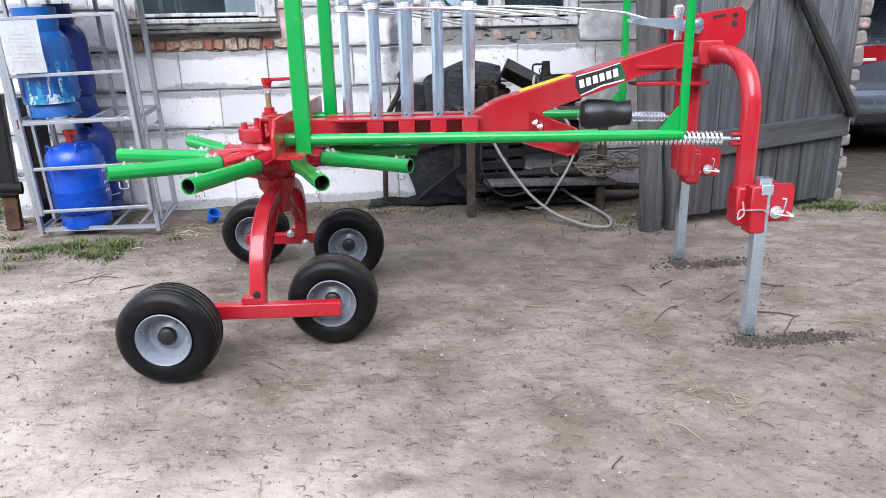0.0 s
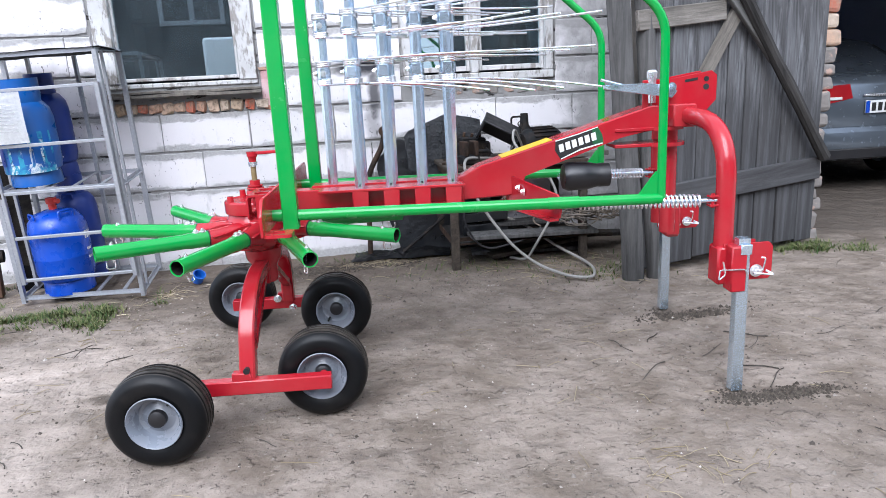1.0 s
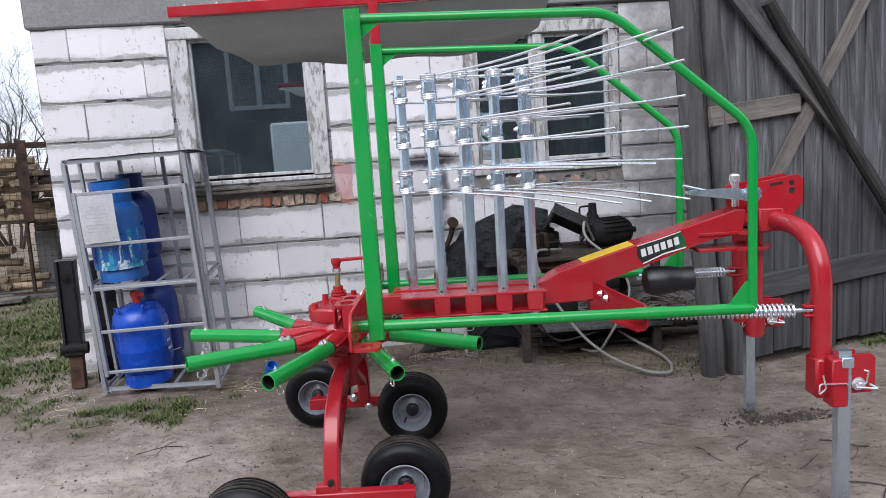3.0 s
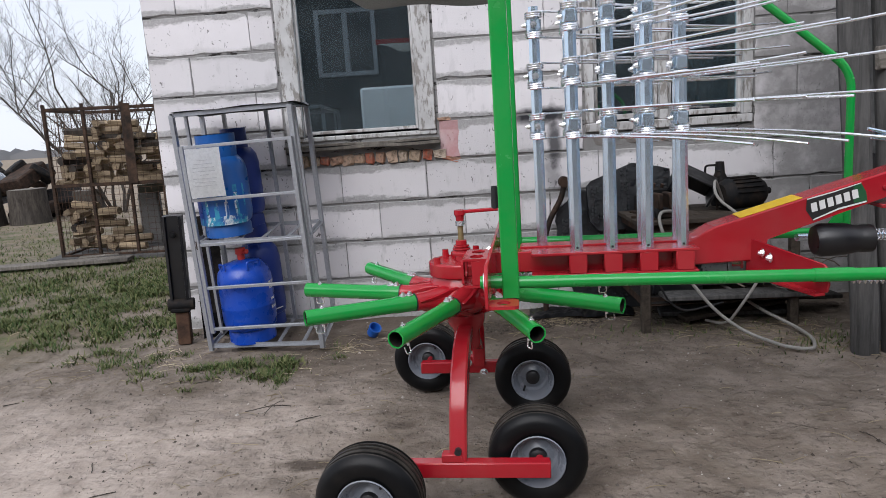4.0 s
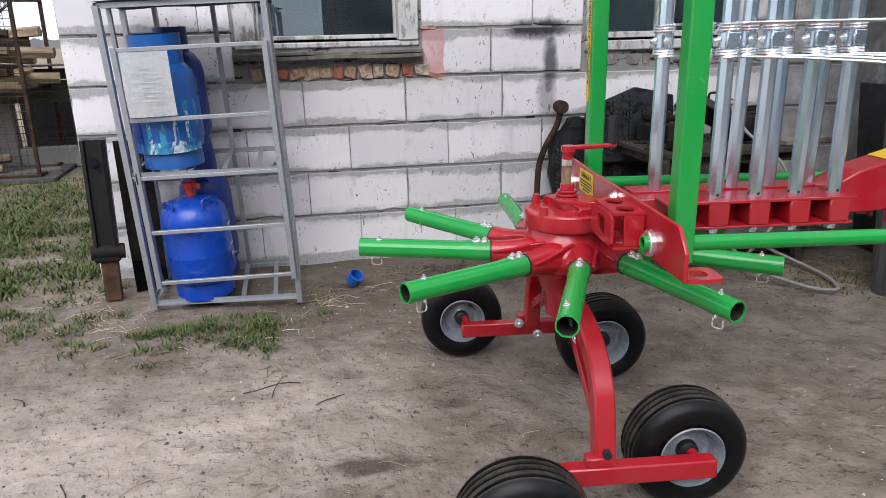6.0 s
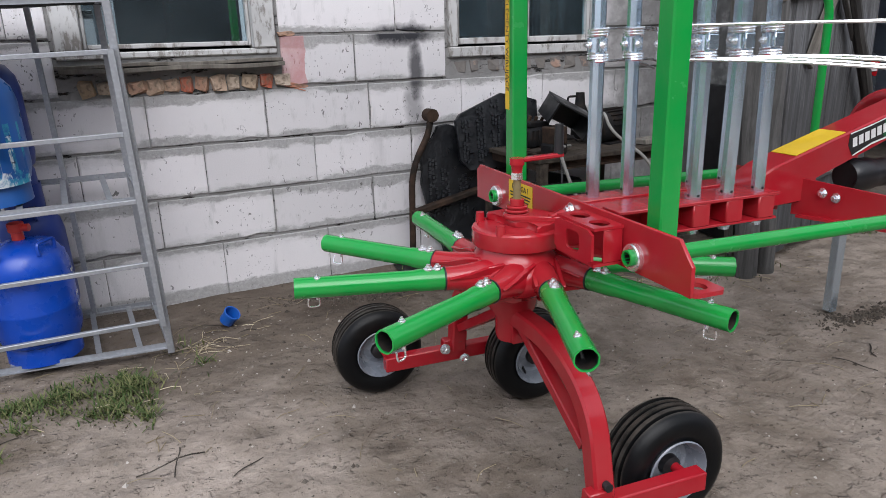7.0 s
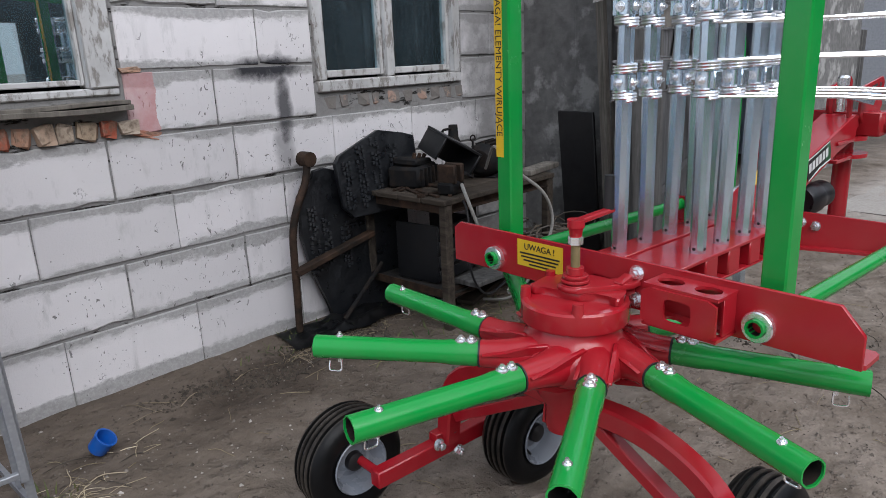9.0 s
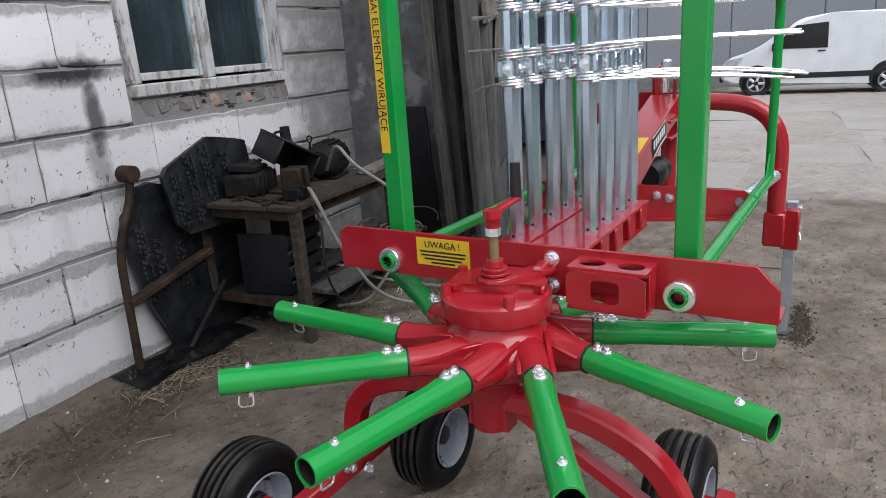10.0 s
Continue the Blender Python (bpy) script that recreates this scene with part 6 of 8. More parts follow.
def build_bent_pole():
    p = thing("rusty_pole", pose(-0.42, 4.50, 0), "bent rusty pipe frame leaning on the wall", "pipe frame")
    bm = bmesh.new()
    sweep(bm, bent([(0, 0, 0), (0.015, 0.0, 0.55), (0.13, 0.01, 0.74), (0.15, 0.02, 0.83)], 0.12, 6), ngon(10, 0.018))
    part("upright", bm, RUST, p)
    bm = bmesh.new()
    rod(bm, (0.15, -0.01, 0.835), (0.15, 0.06, 0.835), 0.036, 14)
    part("knob", bm, RUST, p)
    bm = bmesh.new()
    sweep(bm, [(0.0, -0.02, 0.31), (0.48, -0.03, 0.41)], rect(0.05, 0.03, 0.004), up=(0, 0, 1))
    part("cross_rail", bm, RUST, p)
    bm = bmesh.new()
    rod(bm, (0.22, -0.08, 0.02), (0.52, -0.05, 0.24), 0.012, 8)
    part("strut", bm, IRON, p)


build_bent_pole()


def build_foil():
    """Crumpled black film lying at the foot of the mat."""
    f = thing("plastic_film", pose(-0.22, 4.43, 0, 0, 0, -4), "crumpled black plastic film on the soil by the wall", "plastic film")
    bm = bmesh.new()
    nx, ny = 44, 26
    rows = []
    for j in range(ny + 1):
        row = []
        for i in range(nx + 1):
            x, y = 0.62 * (i / nx - 0.5), 0.24 * (j / ny - 0.5)
            edge = min(1.0, 4 * min(i / nx, 1 - i / nx, j / ny, 1 - j / ny) + 0.12)
            h = abs(noise.noise((x * 7, y * 7, 2.0))) * 0.05 + abs(noise.noise((x * 17, y * 17, 5.0))) * 0.03
            wob = 0.05 * noise.noise((x * 5, y * 5, 9.0))
            row.append(bm.verts.new((x + wob, y + 0.05 * noise.noise((x * 6, y * 6, 4.0)), 0.004 + h * edge)))
        rows.append(row)
    for a, b in zip(rows, rows[1:]):
        for i in range(nx):
            bm.faces.new((a[i], a[i + 1], b[i + 1], b[i]))
    bmesh.ops.solidify(bm, geom=bm.faces[:], thickness=0.002)
    part("film", bm, OILY_BLACK, f)


build_foil()


def on_table(name, label, category, x, y, turn=0, z=0.638):
    return thing(name, pose(0.055 + x, 3.93 + y, z, 0, 0, turn), label, category)


def build_scrap():
    e = on_table("engine_block", "greasy black engine block on the work table", "engine", 0.22, 0.43, 20)
    bm = bmesh.new()
    box(bm, (0, 0, 0.055), (0.24, 0.18, 0.11), 0.015)
    part("block", bm, IRON, e)
    bm = bmesh.new()
    box(bm, (0, 0, 0.125), (0.19, 0.14, 0.04), 0.01, pose(0, 0, 0, 4, 6, 0))
    part("cover", bm, IRON, e)
    for i in range(5):
        bm = bmesh.new()
        box(bm, (-0.09 + i * 0.045, -0.095, 0.055), (0.011, 0.02, 0.09), 0.002)
        part("rib", bm, IRON, e)
    for i in range(3):
        bm = bmesh.new()
        rod(bm, (-0.06 + i * 0.06, -0.03, 0.13), (-0.06 + i * 0.06, -0.045, 0.175 - 0.01 * i), 0.010, 10)
        part("stud", bm, RUST, e)
    c = on_table("battery_case", "open black battery case tilted on the table", "case", 0.40, 0.33, -12)
    tilt = pose(0, 0, 0.16, 14, 28, 0)
    for nm, cc, ss in (("lid", (0, 0.0, 0.06), (0.26, 0.20, 0.012)), ("side", (0.12, 0, 0), (0.014, 0.20, 0.13)), ("side", (-0.12, 0, 0), (0.014, 0.20, 0.13)), ("back", (0, 0.095, 0), (0.226, 0.012, 0.13))):
        bm = bmesh.new()
        box(bm, cc, ss, 0.003)
        o = part(nm, bm, OILY_BLACK, c)
        o.matrix_local = tilt
    bm = bmesh.new()
    rod(bm, (0.13, -0.02, 0.0), (0.14, -0.02, 0.20), 0.006, 8)
    for i in range(12):
        a, b = 2 * math.pi * i / 12, 2 * math.pi * (i + 1) / 12
        rod(bm, (0.14 + 0.016 * math.cos(a), -0.02, 0.216 + 0.016 * math.sin(a)), (0.14 + 0.016 * math.cos(b), -0.02, 0.216 + 0.016 * math.sin(b)), 0.004, 6)
    part("eye_bolt", bm, IRON, c)
    v = on_table("bench_vice", "small rusty bench vice on the table edge", "vice", 0.15, 0.10, 10)
    bm = bmesh.new()
    box(bm, (0, 0, 0.03), (0.12, 0.09, 0.06), 0.01)
    part("base", bm, IRON, v)
    for x in (-0.03, 0.035):
        bm = bmesh.new()
        box(bm, (x, 0, 0.10), (0.03, 0.10, 0.09), 0.006)
        part("jaw", bm, RUST, v)
    bm = bmesh.new()
    rod(bm, (0.04, 0, 0.075), (0.14, 0, 0.075), 0.012, 10)
    rod(bm, (0.135, -0.05, 0.06), (0.135, 0.05, 0.09), 0.005, 8)
    part("screw", bm, IRON, v)
    d = on_table("electric_motor", "greasy dark electric motor on the table", "motor", 0.66, 0.27, 15)
    bm = bmesh.new()
    lathe(bm, [(0.0, -0.14), (0.06, -0.14), (0.085, -0.11), (0.09, -0.09), (0.09, 0.10), (0.07, 0.13), (0.02, 0.14), (0.02, 0.19), (0.0, 0.19)], (0, 0, 0.095), "X", 24)
    part("housing", bm, IRON, d)
    for i in range(10):
        bm = bmesh.new()
        a = math.pi * (i + 0.5) / 10
        box(bm, (0, 0.093 * math.cos(a), 0.095 + 0.093 * math.sin(a)), (0.17, 0.005, 0.014), 0.0, pose(0, 0, 0, math.degrees(a) - 90, 0, 0))
        part("cooling_fin", bm, IRON, d, smooth=False)
    bm = bmesh.new()
    box(bm, (0, 0, 0.005), (0.20, 0.15, 0.012), 0.002)
    part("foot", bm, IRON, d)
    p = on_table("plank_end", "short pale plank lying across the table", "plank", 0.86, 0.10, 8)
    bm = bmesh.new()
    box(bm, (0.02, 0, 0.018), (0.34, 0.09, 0.03), 0.004)
    part("board", bm, PALE_WOOD, p)
    s = on_table("canister", "black iron canister standing on the table", "canister", 0.62, 0.50, 0)
    bm = bmesh.new()
    lathe(bm, [(0.0, 0.0), (0.05, 0.0), (0.052, 0.01), (0.048, 0.16), (0.03, 0.20), (0.025, 0.27), (0.0, 0.27)], n=20)
    part("body", bm, IRON, s)
    bm = bmesh.new()
    sweep(bm, bent([(-0.04, 0, 0.15), (-0.09, 0, 0.17), (-0.09, 0, 0.25), (-0.02, 0, 0.25)], 0.02, 4), ngon(7, 0.007))
    part("handle", bm, IRON, s)
    rnd = random.Random(8)
    for i in range(7):
        q = on_table("wrench", "rusty flat tool lying on the table", "tool", 0.06 + rnd.uniform(0, 0.25), 0.08 + rnd.uniform(0, 0.35), rnd.uniform(0, 180))
        tagged(q, group="tools on the table")
        bm = bmesh.new()
        L = rnd.uniform(0.10, 0.2)
        sweep(bm, [(-L / 2, 0, 0.006), (L / 2, 0, 0.006)], rect(0.02, 0.01, 0.003), up=(0, 0, 1))
        part("handle", bm, RUST, q)
        bm = bmesh.new()
        lathe(bm, [(0.009, 0.0), (0.02, 0.0), (0.02, 0.013), (0.009, 0.013), (0.009, 0.0)], (L / 2 + 0.012, 0, 0), n=12, cap=False)
        part("ring_end", bm, RUST, q)


build_scrap()


def curve_thing(name, label, category, pts, r, mat, smooth=0.25, group=""):
    t = thing(name, pose(*pts[0]), label, category, group)
    o = Vector(pts[0])
    bm = bmesh.new()
    sweep(bm, bent([Vector(p) - o for p in pts], smooth, 8), ngon(8, r))
    part("hose", bm, mat, t)
    return t


curve_thing("hose", "grey rubber hose hanging from the table in a loop", "hose",
            [(0.36, 4.10, 0.66), (0.12, 3.88, 0.70), (0.20, 3.84, 0.46), (0.30, 3.82, 0.30), (0.42, 3.80, 0.14), (0.56, 3.74, 0.03), (0.68, 3.52, 0.012), (0.79, 3.46, 0.012), (0.87, 3.62, 0.012), (0.88, 3.84, 0.014), (0.76, 4.02, 0.07), (0.60, 4.16, 0.20), (0.40, 4.22, 0.28)], 0.009, ROPE, 0.12)
curve_thing("hose", "pale rope trailing over the table edge", "rope",
            [(0.58, 4.12, 0.70), (0.48, 3.98, 0.86), (0.44, 3.87, 0.76), (0.62, 3.76, 0.60), (0.69, 3.76, 0.44), (0.64, 3.78, 0.30), (0.58, 3.80, 0.19), (0.53, 3.92, 0.02), (0.46, 4.06, 0.014)], 0.008, ROPE, 0.10)
curve_thing("cable", "black cable drooping beside the table", "cable",
            [(0.30, 4.20, 0.66), (0.15, 3.87, 0.62), (0.12, 3.86, 0.30), (0.24, 3.86, 0.12), (0.50, 3.90, 0.16)], 0.006, BLACK, 0.12)


def build_mess():
    """The heap of wire, boards and scrap under the table and along the wall."""
    rnd = random.Random(21)
    for i in range(7):
        x, y = rnd.uniform(0.55, 1.05), rnd.uniform(3.85, 4.4)
        b = thing("scrap_board", pose(x, y, 0.02 + i * 0.034, rnd.uniform(-3, 3), rnd.uniform(-4, 4), rnd.uniform(-14, 14)), "weathered board in the scrap heap", "board", "boards in the scrap heap")
        bm = bmesh.new()
        box(bm, (0, 0, 0), (rnd.uniform(0.5, 0.85), rnd.uniform(0.09, 0.15), 0.026), 0.004)
        part("board", bm, rnd.choice([BROWN_WOOD, DARK_WOOD, GREY_WOOD]), b)
    w = thing("wire_heap", pose(0.95, 4.0, 0.24), "tangled heap of rusty wire on the boards", "wire heap")
    bm = bmesh.new()
    for k in range(34):
        c = V(rnd.gauss(0, 0.10), rnd.gauss(0, 0.07), abs(rnd.gauss(0.02, 0.03)))
        r = rnd.uniform(0.04, 0.13)
        ax = Matrix.Rotation(rnd.uniform(0, 6.28), 3, "Z") @ Matrix.Rotation(rnd.uniform(0.0, 1.1), 3, "X")
        n = rnd.randint(9, 15)
        sweep(bm, [c + ax @ V(r * math.cos(i * 0.5), 0.7 * r * math.sin(i * 0.5), 0.01 * i * 0.3) for i in range(n)], ngon(5, rnd.uniform(0.003, 0.006)))
    o = part("wire", bm, rusty("grey_wire", (0.10, 0.095, 0.09), (0.2, 0.16, 0.12), 0.5), w)
    tagged(o, kind="stuff")
    g = thing("crate", pose(0.30, 4.25, 0.17, 0, 0, 6), "dark slatted crate under the table", "crate")
    for i in range(4):
        bm = bmesh.new()
        box(bm, (0, -0.14, 0.04 + i * 0.075), (0.30, 0.014, 0.055), 0.003)
        part("slat", bm, OILY_BLACK, g)
    for x in (-0.14, 0.14):
        bm = bmesh.new()
        box(bm, (x, 0, 0.15), (0.016, 0.27, 0.30), 0.003)
        part("side", bm, OILY_BLACK, g)
    b = thing("leaning_sheet", pose(1.44, 4.04, 0, -6, 0, 82), "black board leaning on the plaster wall", "board")
    bm = bmesh.new()
    box(bm, (0, 0, 0.47), (0.27, 0.02, 0.94), 0.004)
    part("sheet", bm, BLACK, b)
    for i, (x, y, lx) in enumerate(((1.20, 3.70, 0.05), (1.27, 3.66, 0.03), (1.34, 3.72, 0.02))):
        p = thing("leaning_plank", pose(x, y, 0, -3, 0, 60 + i * 12), "weathered grey plank leaning on the barn", "plank", "planks leaning on the barn")
        bm = bmesh.new()
        box(bm, (lx, 0, 1.15), (0.075, 0.028, 2.3), 0.004, pose(0, 0, 0, 0, 1.5 - i, 0))
        part("board", bm, PALE_WOOD if i != 1 else GREY_WOOD, p)


build_mess()


# ---- the firewood cage and what lies behind the house ----
def build_firewood():
    c = thing("firewood_cage", pose(-5.50, 7.75, 0, 0, 1.0, 4), "rusty wire-mesh cage filled with split firewood", "cage")
    W, D, H = 1.22, 0.95, 1.76

    def bar(nm, a, b, r=0.017):
        bm = bmesh.new()
        sweep(bm, [a, b], rect(2 * r, 2 * r, 0.004))
        part(nm, bm, RUST, c, smooth=False)

    for x in (0, 0.42, 0.85, W):
        bar("post", (x, 0, 0), (x, 0, H))
    for x in (0, W):
        bar("post", (x, D, 0), (x, D, H))
    bm = bmesh.new()
    box(bm, (0.90, -0.03, 1.30), (0.10, 0.008, 0.88), 0.002)
    part("plate", bm, RUST, c)
    for z in (0.06, 0.86, 1.70):
        bar("rail", (0, 0, z), (W, 0, z), 0.018)
        bar("rail", (0, D, z), (W, D, z), 0.018)
        bar("rail", (0, 0, z), (0, D, z), 0.018)
        bar("rail", (W, 0, z), (W, D, z), 0.018)
    bm = bmesh.new()
    for i in range(18):
        rod(bm, (W * i / 17, -0.012, 0.06), (W * i / 17, -0.012, 1.70), 0.0026, 3)
    for i in range(25):
        rod(bm, (0, -0.016, 0.06 + 1.64 * i / 24), (W, -0.016, 0.06 + 1.64 * i / 24), 0.0026, 3)
    for i in range(13):
        rod(bm, (-0.012, D * i / 12, 0.06), (-0.012, D * i / 12, 1.70), 0.0026, 3)
    o = part("wire_mesh", bm, WIRE_MESH, c, smooth=False)
    tagged(o, kind="stuff")
    bm = bmesh.new()
    box(bm, (W / 2, D / 2, 0.03), (W + 0.3, D + 0.2, 0.05), 0.01)
    part("pallet", bm, GREY_WOOD, c)
    # split logs stacked inside
    rnd = random.Random(77)
    meshes = []
    for i in range(6):
        bm = bmesh.new()
        n = 5 + i % 2
        prof = [(0.055 * math.cos(2 * math.pi * j / n) * rnd.uniform(0.7, 1.2), 0.045 * math.sin(2 * math.pi * j / n) * rnd.uniform(0.7, 1.2)) for j in range(n)]
        sweep(bm, [(0, -0.16, 0), (0, 0.16, 0)], prof)
        me = bpy.data.meshes.new("log")
        bm.to_mesh(me)
        bm.free()
        me.materials.append(LOG if i < 5 else BARK)
        meshes.append(me)
    for x_lo, x_hi, z_lo, z_hi in ((0.06, 0.46, 0.88, 1.50), (0.46, 0.80, 0.88, 1.58), (0.84, 1.18, 0.88, 1.40), (0.06, 0.34, 0.12, 0.66), (0.46, 0.66, 0.12, 0.30)):
        z = z_lo
        while z < z_hi:
            x = x_lo
            while x < x_hi:
                o = new("log", rnd.choice(meshes))
                o.parent = c
                flat = rnd.random() < 0.55
                o.location = (x + (0.14 if flat else 0.0), 0.26 + rnd.uniform(-0.05, 0.12), z + rnd.uniform(-0.01, 0.01))
                o.rotation_euler = (radians(rnd.uniform(-6, 6)), radians(rnd.uniform(0, 360)), radians(rnd.uniform(78, 102) if flat else rnd.uniform(-14, 14)))
                x += 0.33 if flat else rnd.uniform(0.10, 0.14)
            z += 0.082


build_firewood()


def build_kennel():
    """A low kennel of boards and blocks behind the house corner."""
    k = thing("kennel", pose(-4.95, 8.62, 0, 0, 0, 3), "low kennel of mossy boards with a wire-covered opening", "kennel")
    for i in range(3):
        bm = bmesh.new()
        box(bm, (0.80, 0, 0.725 + 0.115 * i), (1.60, 0.03, 0.108), 0.005)
        part("board", bm, MOSSY, k)
    bm = bmesh.new()
    sweep(bm, [(-0.05, -0.06, 1.035), (1.65, -0.06, 1.06)], rect(0.5, 0.02, 0.003), up=(0, 0, 1))
    part("roof", bm, PALE_WOOD, k)
    for x, w in ((0.12, 0.24), (1.30, 0.6)):
        bm = bmesh.new()
        box(bm, (x, 0.02, 0.33), (w, 0.14, 0.68), 0.012)
        part("pillar", bm, CONCRETE, k)
    bm = bmesh.new()
    box(bm, (0.62, 0.02, 0.10), (0.76, 0.14, 0.22), 0.012)
    part("sill", bm, CONCRETE, k)
    # near-black backing puts the kennel's inner shade into colour
    bm = bmesh.new()
    box(bm, (0.62, 0.45, 0.45), (0.9, 0.03, 0.7))
    part("back_board", bm, DARK_ROOM, k, smooth=False)
    bm = bmesh.new()
    for i in range(9):
        rod(bm, (0.25 + i * 0.09, -0.03, 0.20), (0.25 + i * 0.09, -0.03, 0.67), 0.0030, 4)
    for i in range(7):
        rod(bm, (0.24, -0.036, 0.23 + i * 0.07), (1.0, -0.036, 0.23 + i * 0.07), 0.0030, 4)
    tagged(part("wire_mesh", bm, WIRE_MESH, k, smooth=False), kind="stuff")
    for x, y, L, a in ((-5.35, 7.42, 1.5, 6), (-4.75, 7.95, 1.2, 24)):
        b = thing("ground_board", pose(x, y, 0.02, 0, 0, a), "weathered board lying on the grass by the firewood", "board", "boards on the grass")
        bm = bmesh.new()
        box(bm, (0, 0, 0.02), (L, 0.22, 0.04), 0.006)
        part("board", bm, PALE_WOOD, b)


build_kennel()


def build_stump(x, y, r, h, i):
    s = thing("tree_stump", pose(x, y, 0), "cut grey log section standing on the grass", "log", "cut log sections")
    rnd = random.Random(i)
    bm = bmesh.new()
    sweep(bm, [(0, 0, -0.02), (0, 0, h * 0.5), (0, 0, h)], [(a * rnd.uniform(0.93, 1.07), b * rnd.uniform(0.93, 1.07)) for a, b in ngon(14, r)], sizes=[1.08, 1.0, 0.98])
    part("trunk", bm, BARK, s)
    bm = bmesh.new()
    lathe(bm, [(0.0, h + 0.004), (r * 0.88, h + 0.004), (r * 0.88, h - 0.01)], n=16)
    part("cut_face", bm, PALE_WOOD, s)


for i, (x, y, r, h) in enumerate(((-8.9, 12.6, 0.33, 0.62), (-9.7, 12.4, 0.38, 0.66), (-8.1, 13.2, 0.27, 0.5), (-10.5, 13.0, 0.35, 0.7))):
    build_stump(x, y, r, h, i)


def build_junk_pile():
    p = thing("scrap_pile", pose(-9.6, 13.6, 0), "dark pile of scrap iron and machine parts behind the logs", "scrap pile")
    rnd = random.Random(9)
    for i in range(16):
        bm = bmesh.new()
        s = rnd.uniform(0.15, 0.5)
        box(bm, (rnd.uniform(-1.3, 1.5), rnd.uniform(-0.4, 0.4), rnd.uniform(0.1, 1.0)), (s * 1.6, s, s * rnd.uniform(0.3, 1)), 0.03, pose(0, 0, 0, rnd.uniform(-40, 40), rnd.uniform(-40, 40), rnd.uniform(0, 180)))
        part("scrap_piece", bm, rnd.choice([IRON, RUST, GREY_RIM]), p)


build_junk_pile()


def build_tree(x, y, seed, stems, height, label):
    """A bare spring tree: tapered stems, limbs and fine twigs."""
    t = thing("bare_tree", pose(x, y, 0), label, "tree")
    rnd = random.Random(seed)
    trunk, twigs = bmesh.new(), bmesh.new()

    def grow(bm, p, d, L, r, depth):
        n = 5
        pts, q = [p], p
        for i in range(n):
            d = (d + V(rnd.gauss(0, 0.13), rnd.gauss(0, 0.13), 0.05 + rnd.gauss(0, 0.07))).normalized()
            q = q + d * (L / n)
            pts.append(q)
        sweep(bm, pts, ngon(6 if depth < 2 else 3, 1.0), sizes=[r * (1 - 0.62 * i / n) for i in range(n + 1)])
        if depth >= 4:
            return
        for i in range((7, 5, 5, 4)[depth]):
            k = rnd.randint(1, n)
            side = V(rnd.gauss(0, 1), rnd.gauss(0, 1), rnd.uniform(-0.1, 0.8)).normalized()
            grow(twigs, pts[k], (d * 0.62 + side * 0.74).normalized(), L * rnd.uniform(0.38, 0.62), max(0.0022, r * 0.42), depth + 1)

    for s in range(stems):
        a = 2 * math.pi * s / stems + rnd.uniform(-0.4, 0.4)
        grow(trunk, V(0.12 * math.cos(a), 0.12 * math.sin(a), -0.1), V(0.44 * math.cos(a), 0.44 * math.sin(a), 1).normalized(), height * rnd.uniform(0.46, 0.64), 0.036, 0)
    part("trunk", trunk, BARK, t)
    o = part("crown", twigs, BARK, t)
    tagged(o, "bare branches and fine twigs", kind="stuff")


build_tree(-7.75, 13.6, 4, 5, 5.4, "leafless many-stemmed tree behind the firewood")


def build_distance():
    rnd = random.Random(15)
    bm = bmesh.new()
    for i in range(420):
        a = radians(rnd.uniform(95, 165))
        R = rnd.uniform(340, 420)
        h, w = rnd.uniform(2.2, 4.6), rnd.uniform(7, 16)
        c = V(R * math.cos(a), R * math.sin(a), 0)
        d = V(-math.sin(a), math.cos(a), 0)
        n = 7
        top = [bm.verts.new(c + d * (w * (j / n - 0.5)) + V(0, 0, h * (0.55 + 0.45 * math.sin(math.pi * j / n)) * rnd.uniform(0.75, 1.1))) for j in range(n + 1)]
        low = [bm.verts.new((v.co.x, v.co.y, -0.5)) for v in top]
        for j in range(n):
            bm.faces.new((low[j], low[j + 1], top[j + 1], top[j]))
    o = part("far_woods", bm, FAR_WOODS, None, smooth=False)
    tagged(o, "dim grey line of woods on the horizon", "woods", kind="stuff")
    s = thing("far_shed", pose(-29, 33, 0, 0, 0, 30), "low dark farm shed far across the field", "shed")
    bm = bmesh.new()
    box(bm, (0, 0, 1.0), (7, 4, 2.0), 0.05)
    part("wall", bm, DARK_WOOD, s)
    bm = bmesh.new()
    plate(bm, [(-2.4, 2.0), (2.4, 2.0), (0, 3.0)], (0, 0, 0), (0, 1, 0), (0, 0, 1), 7.4)
    part("roof", bm, DARK_WOOD, s)


build_distance()


# ---- vehicles ----
def loft(bm, sections):
    """Skins closed rings of equal length; caps both ends."""
    rings = [[bm.verts.new(p) for p in s] for s in sections]
    n = len(rings[0])
    for a, b in zip(rings, rings[1:]):
        for i in range(n):
            bm.faces.new((a[i], a[(i + 1) % n], b[(i + 1) % n], b[i]))
    bm.faces.new(rings[0][::-1])
    bm.faces.new(rings[-1])


def ring_of(y, w, z0, z1, c, tuck=0.0):
    """A rounded cross-section of half-width w between two heights."""
    pts = []
    k = 5
    for sx, sz in ((1, 1), (-1, 1), (-1, -1), (1, -1)):
        for i in range(k):
            a = math.pi / 2 * i / (k - 1)
            if (sx, sz) in ((1, 1), (-1, -1)):
                ca, sa = math.cos(a), math.sin(a)
            else:
                ca, sa = math.sin(a), math.cos(a)
            ww = w - (tuck if sz > 0 else 0.0)
            cz = c * 0.9
            pts.append(V(sx * (ww - c + c * ca), y, (z1 - cz + cz * sa) if sz > 0 else (z0 + cz - cz * sa)))
    return pts


